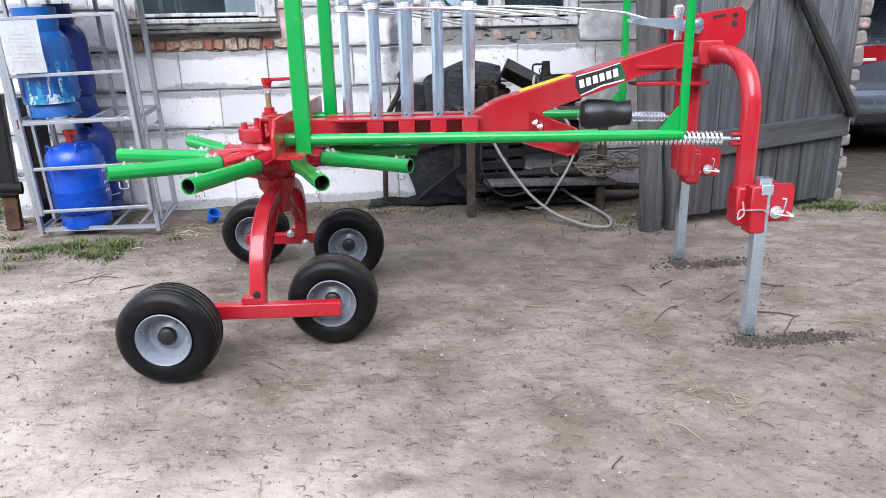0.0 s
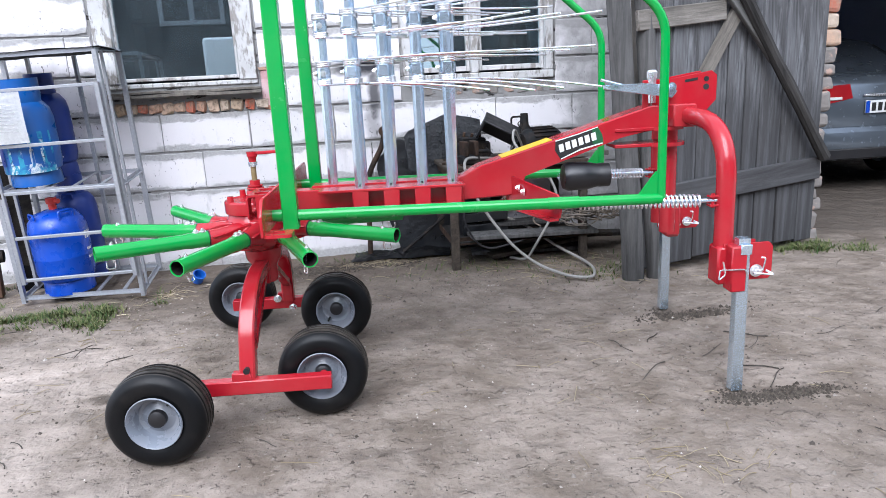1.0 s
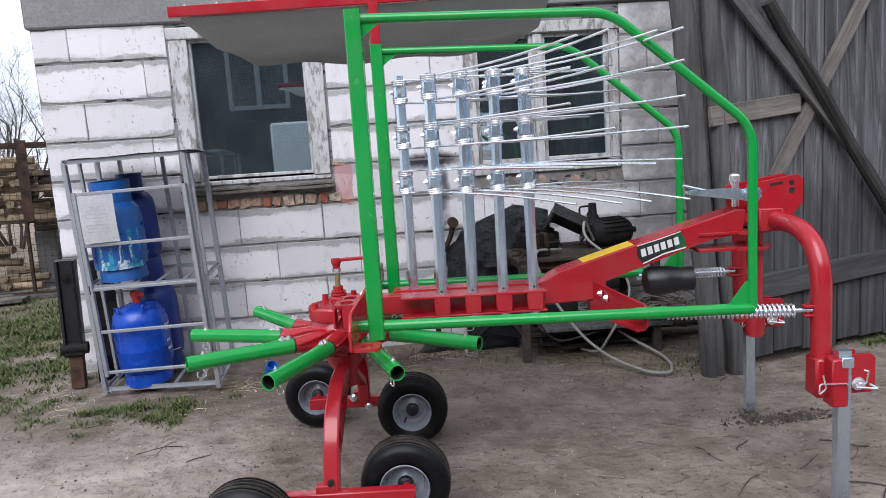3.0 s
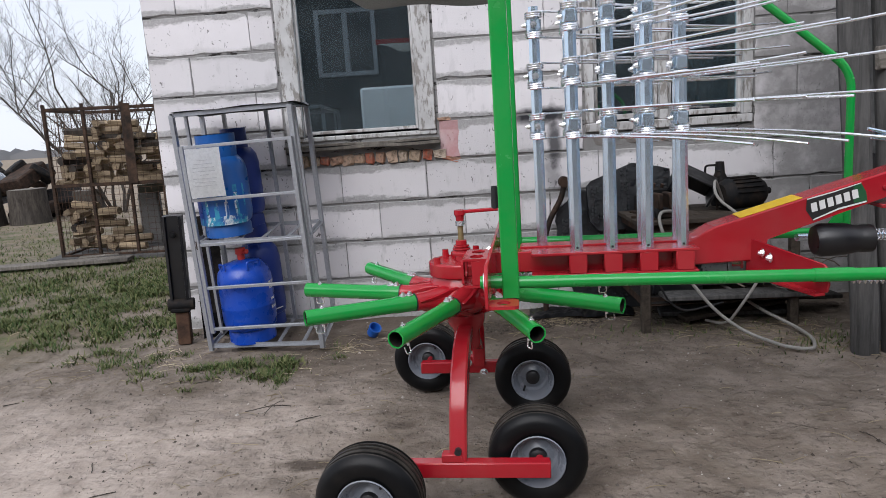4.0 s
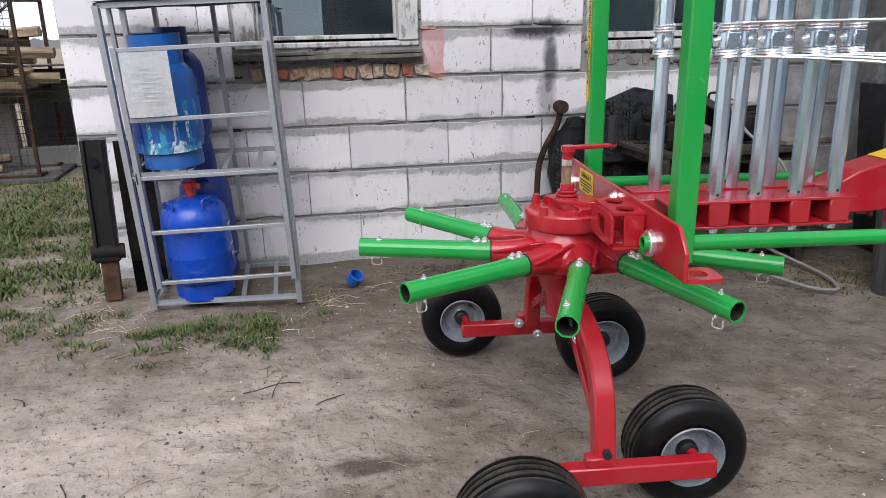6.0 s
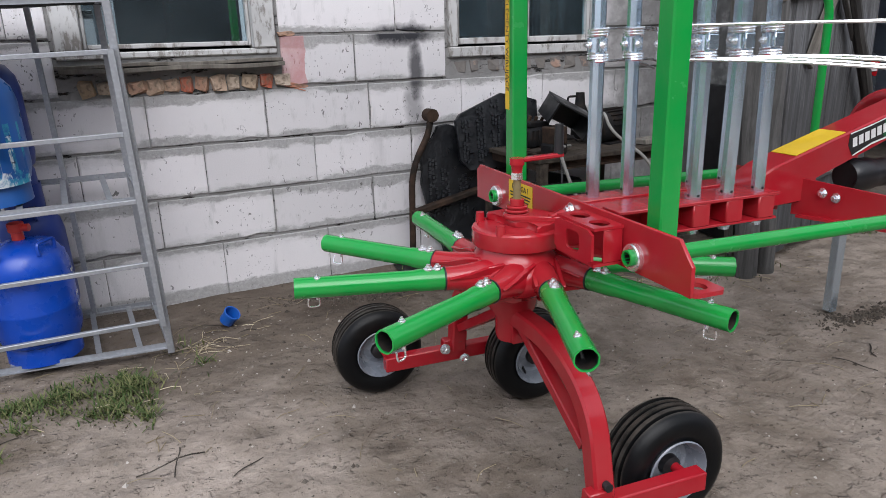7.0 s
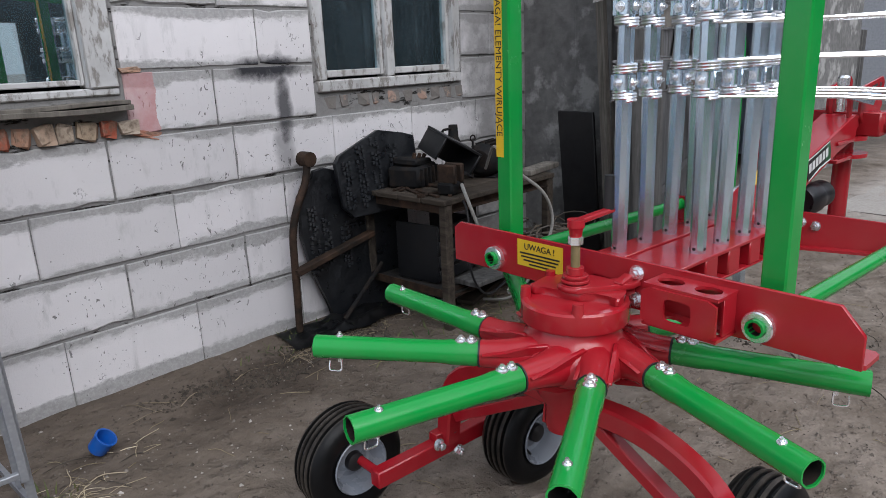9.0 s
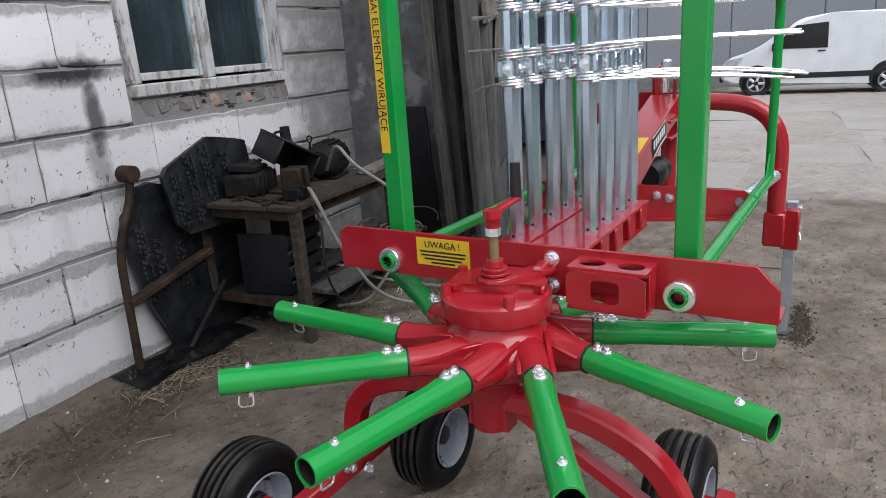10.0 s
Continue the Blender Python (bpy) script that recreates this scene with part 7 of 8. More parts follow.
def road_wheel(parent, x, y, r, w, side):
    bm = bmesh.new()
    lathe(bm, [(0.0, side * w * 0.40), (r * 0.55, side * w * 0.42), (r * 0.66, side * w * 0.5), (r * 0.66, -side * w * 0.4), (0.0, -side * w * 0.4)], (0, 0, 0), "X", 24)
    o = part("wheel", bm, GREY_RIM, parent)
    o.location = (x, y, r)
    bm = bmesh.new()
    lathe(bm, [(r * 0.64, -w * 0.48), (r * 0.9, -w * 0.52), (r, -w * 0.38), (r, w * 0.38), (r * 0.9, w * 0.52), (r * 0.64, w * 0.48)], (0, 0, 0), "X", 32, False)
    part("tyre", bm, RUBBER, o)
    for i in range(5):
        bm = bmesh.new()
        a = 2 * math.pi * i / 5
        sweep(bm, [(side * w * 0.47, 0.05 * math.cos(a), 0.05 * math.sin(a)), (side * w * 0.47, r * 0.6 * math.cos(a), r * 0.6 * math.sin(a))], rect(0.06, 0.03, 0.005), up=(1, 0, 0))
        part("spoke", bm, BRIGHT, o)


def build_car():
    """The silver saloon parked in the barn, tail towards the doorway."""
    c = thing("parked_car", pose(4.485, 5.55, -0.05, 0, 0, -2), "silver saloon car parked inside the barn, tail outward", "car")
    bm = bmesh.new()
    secs = [ring_of(0.00, 0.74, 0.42, 0.98, 0.12), ring_of(0.05, 0.84, 0.34, 1.04, 0.13), ring_of(0.18, 0.89, 0.27, 1.075, 0.13), ring_of(0.6, 0.90, 0.24, 1.07, 0.12), ring_of(1.4, 0.905, 0.22, 1.0, 0.12), ring_of(3.2, 0.905, 0.22, 0.98, 0.12), ring_of(4.2, 0.88, 0.24, 0.86, 0.12), ring_of(4.68, 0.74, 0.34, 0.72, 0.12)]
    loft(bm, secs)
    body = part("body", bm, SILVER_CAR, c)
    bm = bmesh.new()
    loft(bm, [ring_of(0.62, 0.72, 0.9, 1.08, 0.05, 0.05), ring_of(1.15, 0.78, 0.9, 1.38, 0.10, 0.12), ring_of(1.7, 0.79, 0.9, 1.47, 0.12, 0.14), ring_of(2.5, 0.78, 0.9, 1.44, 0.12, 0.14), ring_of(3.5, 0.72, 0.85, 0.99, 0.05, 0.05)])
    part("cabin", bm, SILVER_CAR, c)
    bm = bmesh.new()
    plate(bm, [(-0.74, 0.0), (0.74, 0.0), (0.62, 0.52), (-0.62, 0.52)], (0, 0.640, 1.078), (1, 0, 0), (0, 0.80, 0.46), 0.012)
    part("rear_window", bm, DARK_GLASS, c)
    bm = bmesh.new()
    loft(bm, [ring_of(-0.055, 0.70, 0.33, 0.56, 0.06), ring_of(-0.02, 0.86, 0.30, 0.60, 0.07), ring_of(0.16, 0.905, 0.28, 0.60, 0.07), ring_of(0.40, 0.908, 0.27, 0.58, 0.05)])
    part("bumper", bm, SILVER_CAR, c)
    bm = bmesh.new()
    box(bm, (0, -0.045, 0.36), (1.3, 0.04, 0.10), 0.01)
    part("bumper_insert", bm, BLACK, c)
    for s in (-1, 1):
        bm = bmesh.new()
        loft(bm, [[V(s * x, y, z) for x, z in q] for y, q in ((-0.006, [(0.40, 0.86), (0.74, 0.80), (0.78, 0.97), (0.44, 0.985)]), (0.10, [(0.48, 0.84), (0.875, 0.79), (0.885, 0.985), (0.50, 1.0)]), (0.30, [(0.60, 0.86), (0.905, 0.83), (0.90, 0.985), (0.62, 1.0)]))])
        lamp = part("tail_light", bm, LIGHT_RED, c, "red tail light")
        bm = bmesh.new()
        box(bm, (s * 0.62, -0.005, 0.862), (0.22, 0.03, 0.028), 0.006)
        part("reversing_lamp", bm, WHITE_PRINT, lamp)
        road_wheel(c, s * 0.80, 0.98, 0.31, 0.2, s)
        road_wheel(c, s * 0.80, 3.70, 0.31, 0.2, s)
    bm = bmesh.new()
    box(bm, (-0.02, -0.020, 0.775), (0.52, 0.012, 0.114), 0.003)
    plate_ob = part("number_plate", bm, WHITE_PRINT, c, "white number plate")
    bm = bmesh.new()
    box(bm, (-0.26, -0.0275, 0.775), (0.04, 0.002, 0.106))
    part("plate_strip", bm, BLUE, plate_ob, smooth=False)
    for i in range(7):
        bm = bmesh.new()
        box(bm, (-0.20 + i * 0.063, -0.0275, 0.775), (0.040, 0.002, 0.075))
        part("print_bar", bm, BLACK_PRINT, plate_ob, smooth=False)
    bm = bmesh.new()
    box(bm, (0, -0.012, 0.88), (0.60, 0.02, 0.025), 0.006)
    part("trim_bar", bm, BRIGHT, c)


build_car()


def build_van():
    v = thing("delivery_van", pose(17.1, 1.36, ground_z(17.1, 0) - 0.01, 0, 0, 180), "white delivery van parked in front of the grey hall", "van")
    # x across, y along: nose at y = -2.1
    side = [(-2.12, 0.38), (-2.14, 0.62), (-2.05, 0.86), (-1.30, 1.06), (-0.62, 1.62), (-0.40, 1.74), (0.2, 1.82), (1.7, 1.80), (2.12, 1.70), (2.18, 1.0), (2.18, 0.40), (1.0, 0.24), (-1.8, 0.26)]
    bm = bmesh.new()
    plate(bm, side, (0, 0, 0), (0, 1, 0), (0, 0, 1), 1.74, 0.07)
    part("body", bm, WHITE_VAN, v)
    for s in (-1, 1):
        bm = bmesh.new()
        plate(bm, [(-1.02, 1.08), (-0.98, 1.18), (-0.55, 1.58), (0.10, 1.62), (0.12, 1.06)], (s * 0.872, 0, 0), (0, 1, 0), (0, 0, 1), 0.02)
        part("side_window", bm, DARK_GLASS, v)
        bm = bmesh.new()
        plate(bm, [(-2.11, 0.70), (-2.03, 0.86), (-1.62, 0.94), (-1.75, 0.76)], (s * 0.85, 0, 0), (0, 1, 0), (0, 0, 1), 0.08)
        part("headlight", bm, BRIGHT, v)
        bm = bmesh.new()
        box(bm, (s * 0.97, -0.98, 1.12), (0.14, 0.10, 0.20), 0.03)
        part("mirror", bm, BLACK, v)
        bm = bmesh.new()
        box(bm, (s * 0.878, 0.15, 0.46), (0.02, 1.9, 0.12), 0.008)
        part("side_moulding", bm, BLACK, v)
        bm = bmesh.new()
        box(bm, (s * 0.885, 0.0, 1.0), (0.02, 0.16, 0.03), 0.006)
        part("door_handle", bm, BLACK, v)
        for y in (-1.33, 1.36):
            bm = bmesh.new()
            lathe(bm, [(0.0, -0.02), (0.37, -0.02), (0.37, 0.012), (0.0, 0.012)], (s * 0.872, y, 0.36), "X", 28)
            part("wheel_arch", bm, BLACK, v)
            road_wheel(v, s * 0.80, y, 0.31, 0.2, s)
    bm = bmesh.new()
    plate(bm, [(-0.78, 0.0), (0.78, 0.0), (0.68, 0.80), (-0.68, 0.80)], (0, -1.27, 1.09), (1, 0, 0), (0, 0.77, 0.64), 0.02)
    part("windscreen", bm, DARK_GLASS, v)
    bm = bmesh.new()
    box(bm, (0, -2.12, 0.45), (1.5, 0.08, 0.22), 0.03)
    part("bumper", bm, BLACK, v)


build_van()


def build_hall():
    h = tagged(new("wall_hall"), "long grey clad hall wall across the yard", "wall", kind="structure")
    z = ground_z(19, 0) - 0.1
    rnd = random.Random(2)
    bm = bmesh.new()
    box(bm, (20.7, 0, z + 3.0), (0.2, 36, 6.2))
    part("wall_core", bm, HALL, h, smooth=False)
    me = beveled_box(0.05, 1.17, 6.0, 0.008)
    me.materials.append(HALL)
    for i in range(30):
        o = new("panel", me)
        o.parent = h
        o.location = (20.575, -17.4 + i * 1.2, z + 3.0)
    bm = bmesh.new()
    box(bm, (20.5, 0, z + 0.22), (0.28, 36, 0.45), 0.02)
    part("plinth", bm, CONCRETE, h)
    # an open plank gate between barn and yard
    f = tagged(new("wall_fence"), "grey board fence closing the yard", "wall", kind="structure")
    me = beveled_box(0.14, 0.025, 1.9, 0.004)
    me.materials.append(GREY_WOOD)
    for i in range(60):
        o = new("board", me)
        o.parent = f
        o.location = (8.5 + i * 0.155, 6.2 + rnd.uniform(-0.01, 0.01), ground_z(8.5 + i * 0.155, 6.2) + 0.95)


build_hall()


def build_opposite():
    """The house across the yard and a white trailer, which the panes mirror."""
    w = tagged(new("wall_opposite"), "dark grey house front with an open gateway across the yard", "wall", kind="structure")
    for nm, xa, xb, za, zb in (("front", -16.0, 0.91, -0.4, 4.8), ("front", 1.93, 26.0, -0.7, 4.8), ("lintel", 0.91, 1.93, 2.11, 4.8)):
        bm = bmesh.new()
        box(bm, ((xa + xb) / 2, -6.21, (za + zb) / 2), (xb - xa, 0.3, zb - za))
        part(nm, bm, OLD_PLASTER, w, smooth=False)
    for cx in (-10.4, -6.8, -3.2):
        for nm, x, z, ww, hh in (("frame_bar", -0.60, 0, 0.09, 1.4), ("frame_bar", 0.60, 0, 0.09, 1.4), ("frame_bar", 0, -0.65, 1.11, 0.09), ("frame_bar", 0, 0.65, 1.11, 0.09), ("frame_bar", 0, 0, 0.11, 1.21)):
            bm = bmesh.new()
            box(bm, (cx + x, -6.03, 3.15 + z), (ww, 0.06, hh), 0.008)
            part(nm, bm, HALL, w)
        bm = bmesh.new()
        box(bm, (cx, -6.05, 3.15), (1.1, 0.01, 1.21))
        part("pane", bm, DARK_GLASS, w, smooth=False)
    t = thing("box_trailer", pose(-1.985, -3.45, 0), "white box trailer parked across the yard", "trailer")
    bm = bmesh.new()
    box(bm, (0, 0, 1.22), (1.09, 1.7, 1.5), 0.04)
    part("body", bm, WHITE_VAN, t)
    for s in (-1, 1):
        road_wheel(t, s * 0.5, 0.0, 0.29, 0.16, s)
    bm = bmesh.new()
    sweep(bm, [(0, -0.8, 0.45), (0, -1.9, 0.42)], rect(0.07, 0.07, 0.005), up=(0, 0, 1))
    part("drawbar", bm, CAGE_STEEL, t)


build_opposite()


def build_slabs():
    """Old concrete slabs sunk into the yard beyond the barn."""
    rnd = random.Random(31)
    r = tagged(new("pavement"), "worn concrete slabs sunk in the sand", "pavement", kind="structure")
    meshes = []
    for i in range(3):
        bm = bmesh.new()
        box(bm, (0, 0, 0), (1.45, 0.95, 0.10), 0.015)
        for v in bm.verts:
            v.co += V(rnd.uniform(-0.03, 0.03), rnd.uniform(-0.03, 0.03), 0)
        me = bpy.data.meshes.new("slab")
        bm.to_mesh(me)
        bm.free()
        me.materials.append(SLAB)
        meshes.append(me)
    for i in range(7):
        for j in range(6):
            if rnd.random() < 0.30:
                continue
            x, y = 4.6 + i * 1.5, -2.2 + j * 1.0
            if 3.4 < y:
                continue
            o = new("slab", rnd.choice(meshes))
            o.parent = r
            o.location = (x, y, ground_z(x, y) - 0.045 + rnd.uniform(-0.006, 0.004))
            o.rotation_euler = (0, radians(1.6), radians(rnd.uniform(-3, 3)))


build_slabs()


# ---- grass, straw and crumbs of soil ----
def blades(name, spots, mat, label, category, hmin, hmax, width, lie=0.35, seed=1):
    rnd = random.Random(seed)
    vs, fs = [], []
    for cx, cy, rx, ry, n in spots:
        for _ in range(n):
            x, y = rnd.gauss(cx, rx), rnd.gauss(cy, ry)
            if y > WALL_Y - 0.02 and x > X0 - 0.02 and x < 7.4:
                continue
            z = ground_z(x, y) - 0.004
            a = rnd.uniform(0, 6.283)
            h = rnd.uniform(hmin, hmax)
            k = rnd.uniform(0.1, lie) * h * 2
            dx, dy = math.cos(a), math.sin(a)
            wx, wy = -dy * width, dx * width
            i = len(vs)
            vs += [(x - wx, y - wy, z), (x + wx, y + wy, z), (x + dx * k * 0.4 + wx * 0.7, y + dy * k * 0.4 + wy * 0.7, z + h * 0.6), (x + dx * k * 0.4 - wx * 0.7, y + dy * k * 0.4 - wy * 0.7, z + h * 0.6), (x + dx * k, y + dy * k, z + h)]
            fs += [(i, i + 1, i + 2, i + 3), (i + 3, i + 2, i + 4)]
    me = bpy.data.meshes.new(name)
    me.from_pydata(vs, [], fs)
    me.materials.append(mat)
    tagged(new(name, me), label, category, kind="stuff")


_r = random.Random(55)
TUFTS = [(_r.gauss(-2.25, 0.28), _r.gauss(3.68, 0.11), 0.022, 0.018, 34) for _ in range(24)] + [(_r.gauss(2.45, 0.25), _r.gauss(3.70, 0.06), 0.03, 0.02, 50) for _ in range(18)] + [(_r.gauss(-2.95, 0.25), _r.gauss(4.05, 0.2), 0.035, 0.03, 45) for _ in range(18)] + [
         (-1.96, 3.73, 0.045, 0.045, 420), (-2.04, 3.58, 0.05, 0.035, 260), (-1.93, 3.60, 0.03, 0.04, 120), (-2.20, 3.74, 0.06, 0.03, 260), (-1.92, 3.48, 0.03, 0.05, 120), (-2.34, 3.76, 0.05, 0.03, 200),
         (-2.20, 3.66, 0.24, 0.09, 110), (2.45, 3.70, 0.22, 0.06, 160),
         (-1.72, 3.98, 0.04, 0.06, 26), (-0.3, 4.42, 0.2, 0.06, 150), (0.3, 3.95, 0.4, 0.1, 200), (0.95, 3.60, 0.18, 0.08, 220)]
blades("grass_tufts", TUFTS, GRASS, "small tufts of spring grass along walls and cage", "grass", 0.010, 0.042, 0.0034, 1.1, 3)
_q = random.Random(91)
CLUMPS = [(_q.gauss(-4.0, 0.75), _q.gauss(5.5, 0.6), 0.055, 0.05, 56) for _ in range(150)] + [(_q.gauss(-3.3, 0.35), _q.gauss(4.75, 0.22), 0.05, 0.04, 30) for _ in range(60)]
blades("meadow_grass", CLUMPS + [(_q.gauss(-5.6, 1.3), _q.gauss(6.9, 0.9), 0.10, 0.08, 55) for _ in range(190)] + [(_q.gauss(-3.6, 0.4), _q.gauss(6.4, 0.8), 0.08, 0.08, 45) for _ in range(60)] + [(-4.2, 5.6, 0.8, 0.8, 900), (-5.5, 6.6, 1.2, 0.9, 900), (-7.5, 8.5, 2.0, 1.6, 5000), (-8.5, 12.0, 3.0, 2.5, 3000)], GRASS, "short uneven spring grass behind the house corner", "grass", 0.012, 0.05, 0.0052, 0.9, 4)


def sticks(name, spots, mat, label, category, lmin, lmax, r, seed):
    rnd = random.Random(seed)
    bm = bmesh.new()
    for cx, cy, sx, sy, n in spots:
        for _ in range(n):
            x, y = rnd.gauss(cx, sx), rnd.gauss(cy, sy)
            if y > WALL_Y - 0.03 and x > X0:
                continue
            L, a = rnd.uniform(lmin, lmax), rnd.uniform(0, 6.283)
            z = ground_z(x, y) + r
            d = V(math.cos(a), math.sin(a), 0)
            b = V(-d.y, d.x, 0) * rnd.uniform(-0.10, 0.10) * L
            p = V(x, y, z)
            lift = rnd.uniform(0, 0.10) * L
            sweep(bm, [p + d * (L * q) + b * math.sin(math.pi * q) + b * (0.5 * math.sin(7 * q)) + V(0, 0, lift * math.sin(math.pi * q)) for q in (0, 0.2, 0.4, 0.6, 0.8, 1.0)], ngon(4, rnd.uniform(0.5, 1.0) * r))
    o = part(name, bm, mat, None)
    tagged(o, label, category, kind="stuff")


sticks("straw", [(-0.45, 4.3, 0.12, 0.08, 30), (-0.1, 4.3, 0.15, 0.08, 40), (-1.68, 3.95, 0.05, 0.07, 14), (-1.5, 4.1, 0.12, 0.08, 8), (0.7, 3.85, 0.3, 0.15, 140), (-2.9, 3.9, 0.3, 0.2, 60), (-0.2, 2.0, 1.2, 1.0, 90), (-1.8, 3.0, 0.8, 0.8, 70), (0.35, 1.55, 0.15, 0.1, 40), (1.0, 3.55, 0.2, 0.1, 70)], STRAW, "scattered dry straw and stalks", "straw", 0.03, 0.13, 0.0016, 5)
sticks("twigs", [(-0.2, 2.0, 1.4, 1.2, 26), (-2.6, 3.2, 0.6, 0.5, 10), (0.8, 2.6, 0.6, 0.6, 10), (-0.9, 4.2, 0.4, 0.15, 12)], BARK, "thin dark twigs lying on the sand", "twigs", 0.06, 0.22, 0.0030, 6)


sticks("pale_straw", [(-1.64, 4.00, 0.04, 0.045, 12), (-1.42, 4.13, 0.035, 0.025, 5), (-1.80, 3.86, 0.10, 0.05, 5), (-2.0, 3.62, 0.12, 0.1, 14), (-3.1, 4.35, 0.3, 0.3, 40), (-2.65, 4.0, 0.12, 0.12, 24), (-4.0, 5.4, 0.6, 0.6, 50)], leafy("bleached_straw", (0.34, 0.28, 0.19), (0.55, 0.47, 0.34)), "bleached straw stalks by the cage foot", "straw", 0.04, 0.12, 0.0021, 31)
sticks("root_clump", [(-0.50, 4.30, 0.09, 0.04, 40), (-0.30, 4.32, 0.12, 0.04, 24), (-1.66, 4.0, 0.05, 0.07, 10), (-0.95, 4.30, 0.18, 0.05, 6)], leafy("pale_roots", (0.10, 0.075, 0.05), (0.34, 0.28, 0.20)), "tangled pale roots and stalks on dark soil", "roots", 0.06, 0.19, 0.0022, 9)


def crumbs(name, spots, mat, label, rmin, rmax, seed):
    rnd = random.Random(seed)
    vs, fs = [], []
    for cx, cy, sx, sy, n in spots:
        for _ in range(n):
            x, y = rnd.gauss(cx, sx), rnd.gauss(cy, sy)
            if y > WALL_Y - 0.02 and x > X0 or abs(x) > 5:
                continue
            r = rnd.uniform(rmin, rmax) * (1.0 if rnd.random() < 0.9 else 2.0)
            z = ground_z(x, y) + r * 0.2
            i = len(vs)
            t = rnd.uniform(0, 1.6)
            for a in range(4):
                w = t + a * 1.5708
                k = r * rnd.uniform(0.7, 1.3)
                vs.append((x + k * math.cos(w), y + k * math.sin(w), z - r * 0.3))
            vs.append((x + rnd.uniform(-0.3, 0.3) * r, y + rnd.uniform(-0.3, 0.3) * r, z + r * rnd.uniform(0.5, 0.9)))
            fs += [(i + a, i + (a + 1) % 4, i + 4) for a in range(4)]
    me = bpy.data.meshes.new(name)
    me.from_pydata(vs, [], fs)
    me.materials.append(mat)
    tagged(new(name, me), label, "soil", kind="stuff")


crumbs("soil_crumbs", [(-0.3, 2.2, 1.5, 1.2, 5200), (-1.0, 4.1, 0.7, 0.25, 600), (-2.2, 3.4, 0.7, 0.5, 1200), (1.5, 2.4, 0.8, 0.9, 1200), (0.4, 3.7, 0.6, 0.3, 1200)], CRUMB, "small crumbs of soil and pebbles on the sand", 0.0015, 0.0055, 12)
crumbs("dug_soil", [(0.92, 1.92, 0.11, 0.022, 900), (0.74, 1.95, 0.03, 0.03, 160), (1.06, 2.79, 0.13, 0.03, 700), (0.90, 2.84, 0.03, 0.03, 160), (-0.52, 4.28, 0.11, 0.06, 700), (-1.02, 4.33, 0.13, 0.05, 520), (-0.80, 4.20, 0.12, 0.05, 420), (-0.25, 4.30, 0.14, 0.06, 420)], leafy("dug_dark_soil", (0.035, 0.028, 0.022), (0.09, 0.075, 0.06)), "dark loose soil scraped up in the sand", 0.002, 0.008, 13)
crumbs("pale_chips", [(-1.6, 3.6, 0.45, 0.35, 150), (-0.5, 2.6, 0.9, 0.8, 130), (0.8, 2.6, 0.7, 0.8, 90)], leafy("pale_stone_chips", (0.30, 0.27, 0.24), (0.48, 0.44, 0.40)), "pale chips of stone and mortar on the sand", 0.002, 0.0055, 14)

# ---- blocks, bricks: the pieces of the walls ----
def chipped_block(rnd, w, d, h):
    """A block with a slightly ragged, chipped front edge."""
    bm = bmesh.new()
    nx, nz = max(2, int(w / 0.07)), 4
    rim = [(-w / 2 + w * i / nx, -h / 2) for i in range(nx)] + [(w / 2, -h / 2 + h * i / nz) for i in range(nz)]
    rim += [(w / 2 - w * i / nx, h / 2) for i in range(nx)] + [(-w / 2, h / 2 - h * i / nz) for i in range(nz)]
    rows = [[], [], []]
    for x, z in rim:
        k = rnd.uniform(0.002, 0.006) + (rnd.uniform(0.005, 0.013) if rnd.random() < 0.06 else 0.0)
        sx, sz = (1 - 2 * k / w), (1 - 2 * k / h)
        rows[0].append(bm.verts.new((x * sx, -d / 2, z * sz)))
        rows[1].append(bm.verts.new((x, -d / 2 + k * 1.1, z)))
        rows[2].append(bm.verts.new((x, d / 2, z)))
    n = len(rim)
    bm.faces.new(rows[0])
    for a, b in zip(rows, rows[1:]):
        for i in range(n):
            bm.faces.new((a[i], a[(i + 1) % n], b[(i + 1) % n], b[i]))
    bmesh.ops.recalc_face_normals(bm, faces=bm.faces)
    me = bpy.data.meshes.new("block")
    bm.to_mesh(me)
    bm.free()
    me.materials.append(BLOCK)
    return me


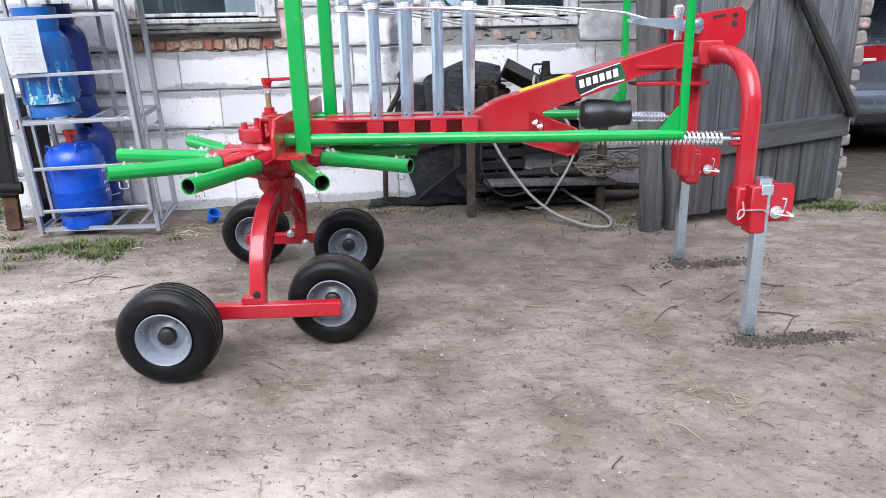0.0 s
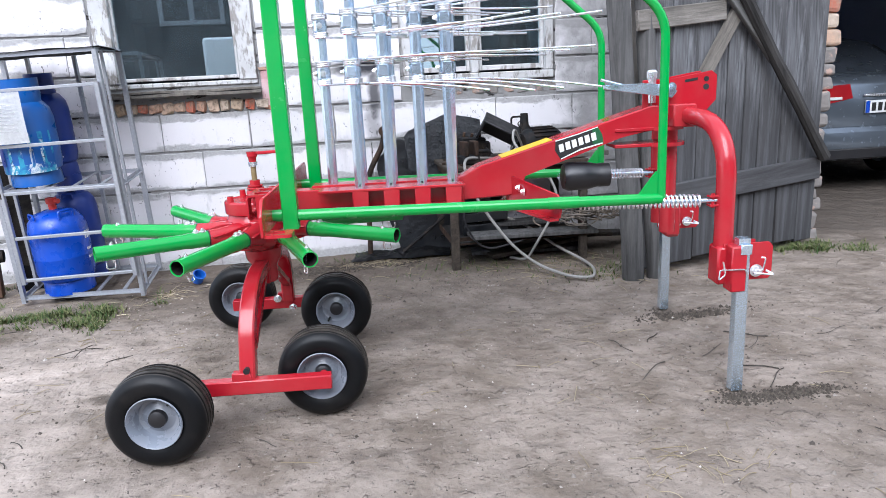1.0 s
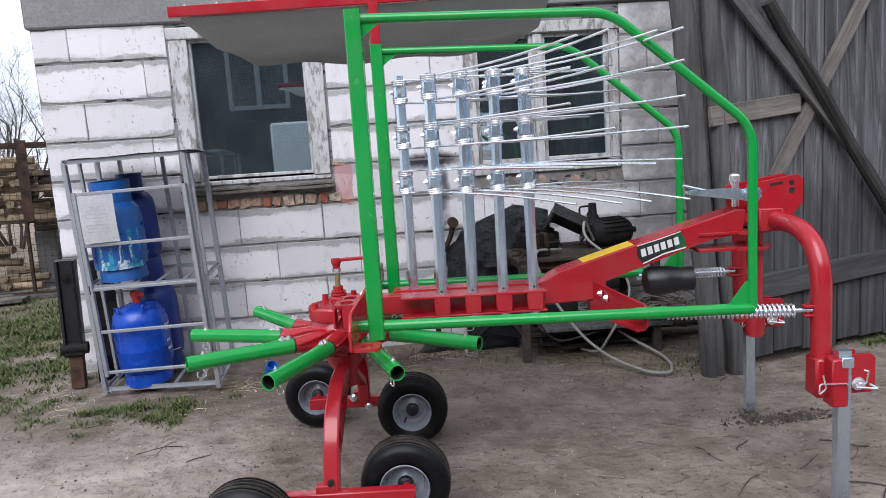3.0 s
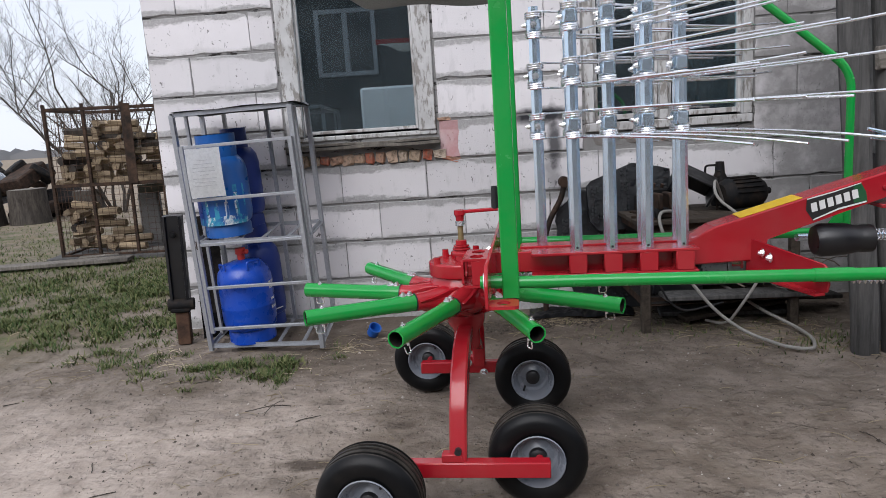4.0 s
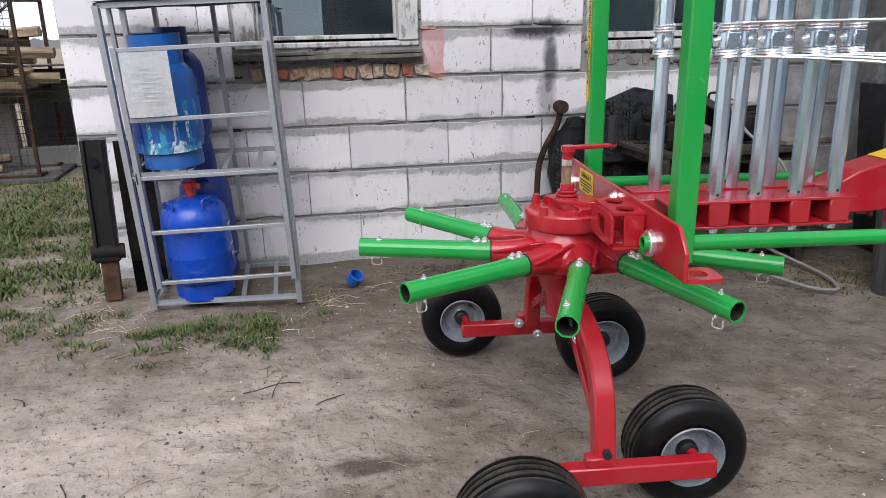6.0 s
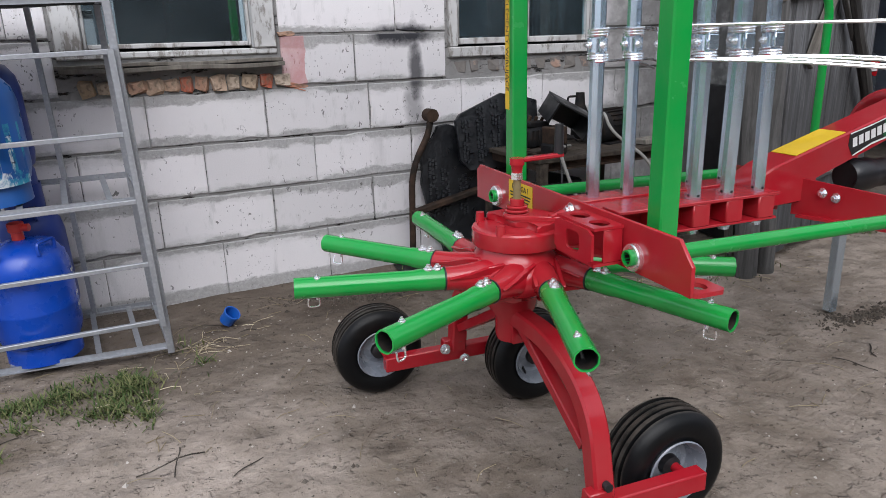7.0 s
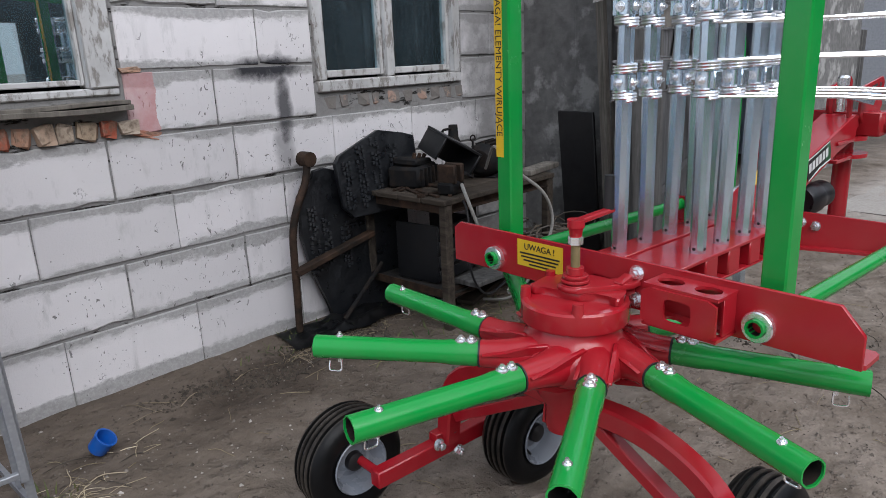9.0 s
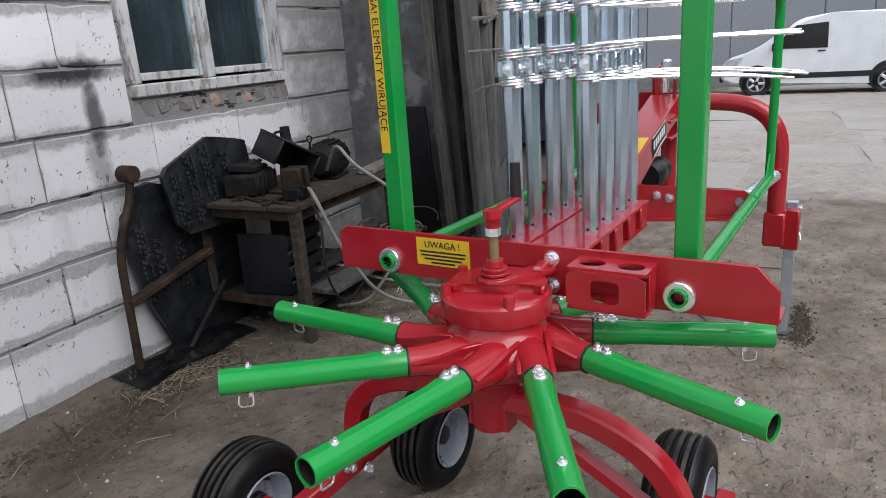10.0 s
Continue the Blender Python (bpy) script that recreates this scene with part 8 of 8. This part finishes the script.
def build_blocks():
    rnd = random.Random(11)
    pitch = 0.556
    offs = {0: -1.43, 1: -1.152, 2: -1.466, 3: -1.146}
    piers = {4: ([-2.3], [-0.66], []), 5: ([-2.2], [-0.42], [1.22]), 6: ([-2.6], [-0.60], []), 7: ([-2.2], [-0.35], [1.15]), 8: ([-2.65], [-0.72], [])}
    for c in range(9):
        z0 = 0.03 + 0.25 * c
        z1 = z0 + 0.237
        if c == 0:
            z0 = -0.15
        if c == 8:
            z1 = 2.235
        runs = []
        if c < 4:
            js = [offs[c] + pitch * k for k in range(-6, 8)]
            js = [X0] + [j for j in js if X0 + 0.06 < j < X1 - 0.06] + [X1]
            runs.append(js)
        else:
            l, m, r = piers[c]
            runs += [[X0] + l + [WIN1[0] - 0.014], [WIN1[1] + 0.014] + m + [WIN2[0] - 0.012], [WIN2[1] + 0.012] + r + [X1]]
        for js in runs:
            for a, b in zip(js, js[1:]):
                gap = rnd.choice([0.003, 0.003, 0.004, 0.005, 0.006, 0.012])
                w = b - a - gap
                o = new("block", chipped_block(rnd, w, 0.06, z1 - z0))
                o.parent = HOUSE
                o.location = ((a + b) / 2, WALL_Y + 0.03 + rnd.uniform(-0.003, 0.003), (z0 + z1) / 2 + rnd.uniform(-0.002, 0.002))
                o.rotation_euler = (radians(rnd.uniform(-0.3, 0.3)), radians(rnd.uniform(-0.25, 0.25)), radians(rnd.uniform(-0.12, 0.12)))
    # brick courses under the sills
    meshes = []
    for i in range(4):
        bm = bmesh.new()
        box(bm, (0, 0, 0), (0.094, 0.09, 0.078), 0.012)
        for v in bm.verts:
            v.co += V(rnd.uniform(-0.009, 0.009), rnd.uniform(-0.012, 0.008), rnd.uniform(-0.009, 0.009))
        me = bpy.data.meshes.new("brick")
        bm.to_mesh(me)
        bm.free()
        me.materials.append(BRICK)
        meshes.append(me)
    smeared = [me.copy() for me in meshes]
    for me in smeared:
        me.materials.clear()
        me.materials.append(SMEARED)
    x = -1.965
    while x < -1.08:
        o = new("brick", rnd.choice(meshes))
        o.parent = HOUSE
        k = rnd.uniform(0.58, 0.86)
        o.scale = (k, 1, rnd.uniform(0.72, 1.02))
        o.location = (x + 0.047 * k, WALL_Y + 0.028 + rnd.uniform(-0.008, 0.012), 1.063)
        o.rotation_euler = (0, radians(rnd.uniform(-8, 8)), radians(rnd.uniform(-8, 8)))
        x += 0.094 * k + rnd.uniform(0.004, 0.014)
    x = -0.08
    while x < 0.9:
        o = new("brick", rnd.choice(smeared))
        o.parent = HOUSE
        o.location = (x + 0.047, WALL_Y + 0.052 + rnd.uniform(-0.004, 0.004), 1.085)
        x += 0.108
    for x, z, kx, kz, ry in ((-0.985, 1.030, 1.25, 0.42, 14), (-1.01, 1.282, 0.9, 0.30, -3)):
        o = new("brick", meshes[1])
        o.parent = HOUSE
        o.scale = (kx, 0.9, kz)
        o.location = (x, WALL_Y + 0.034, z)
        o.rotation_euler = (0, radians(ry), 0)


build_blocks()


def lump(rnd, w, d, h, mat):
    """A rough, rounded brick or stone of the broken jamb."""
    seed = rnd.uniform(0, 50)
    bm = bmesh.new()
    box(bm, (0, 0, 0), (w, d, h), min(w, h) * 0.22, None, 2)
    for v in bm.verts:
        p = v.co * 17 + V(0, 0, seed)
        v.co += Vector((noise.noise(p), noise.noise(p + V(5, 1, 2)), noise.noise(p + V(2, 7, 4)))) * 0.010
    me = bpy.data.meshes.new("brick")
    bm.to_mesh(me)
    bm.free()
    me.materials.append(mat)
    return me


def build_jamb():
    """The broken edge of the barn doorway: blocks above, old bricks, crumbling mortar below."""
    rnd = random.Random(64)
    z = -0.05
    while z < 3.3:
        high = z > 1.86
        h = rnd.uniform(0.17, 0.23) if high else rnd.uniform(0.065, 0.14)
        mat = BLOCK if high else SMEARED if z < 1.15 or rnd.random() < 0.35 else BRICK
        o = new("brick", lump(rnd, rnd.uniform(0.17, 0.20) if high else rnd.uniform(0.13, 0.165), 0.262, h, mat))
        o.parent = BARN
        o.location = (2.578 if high else 2.492 + 0.040 * z + rnd.uniform(-0.012, 0.020), 4.075, z + h / 2)
        o.rotation_euler = (0, radians(rnd.uniform(-4, 4)), radians(rnd.uniform(-3, 3)))
        z += h + 0.006


build_jamb()
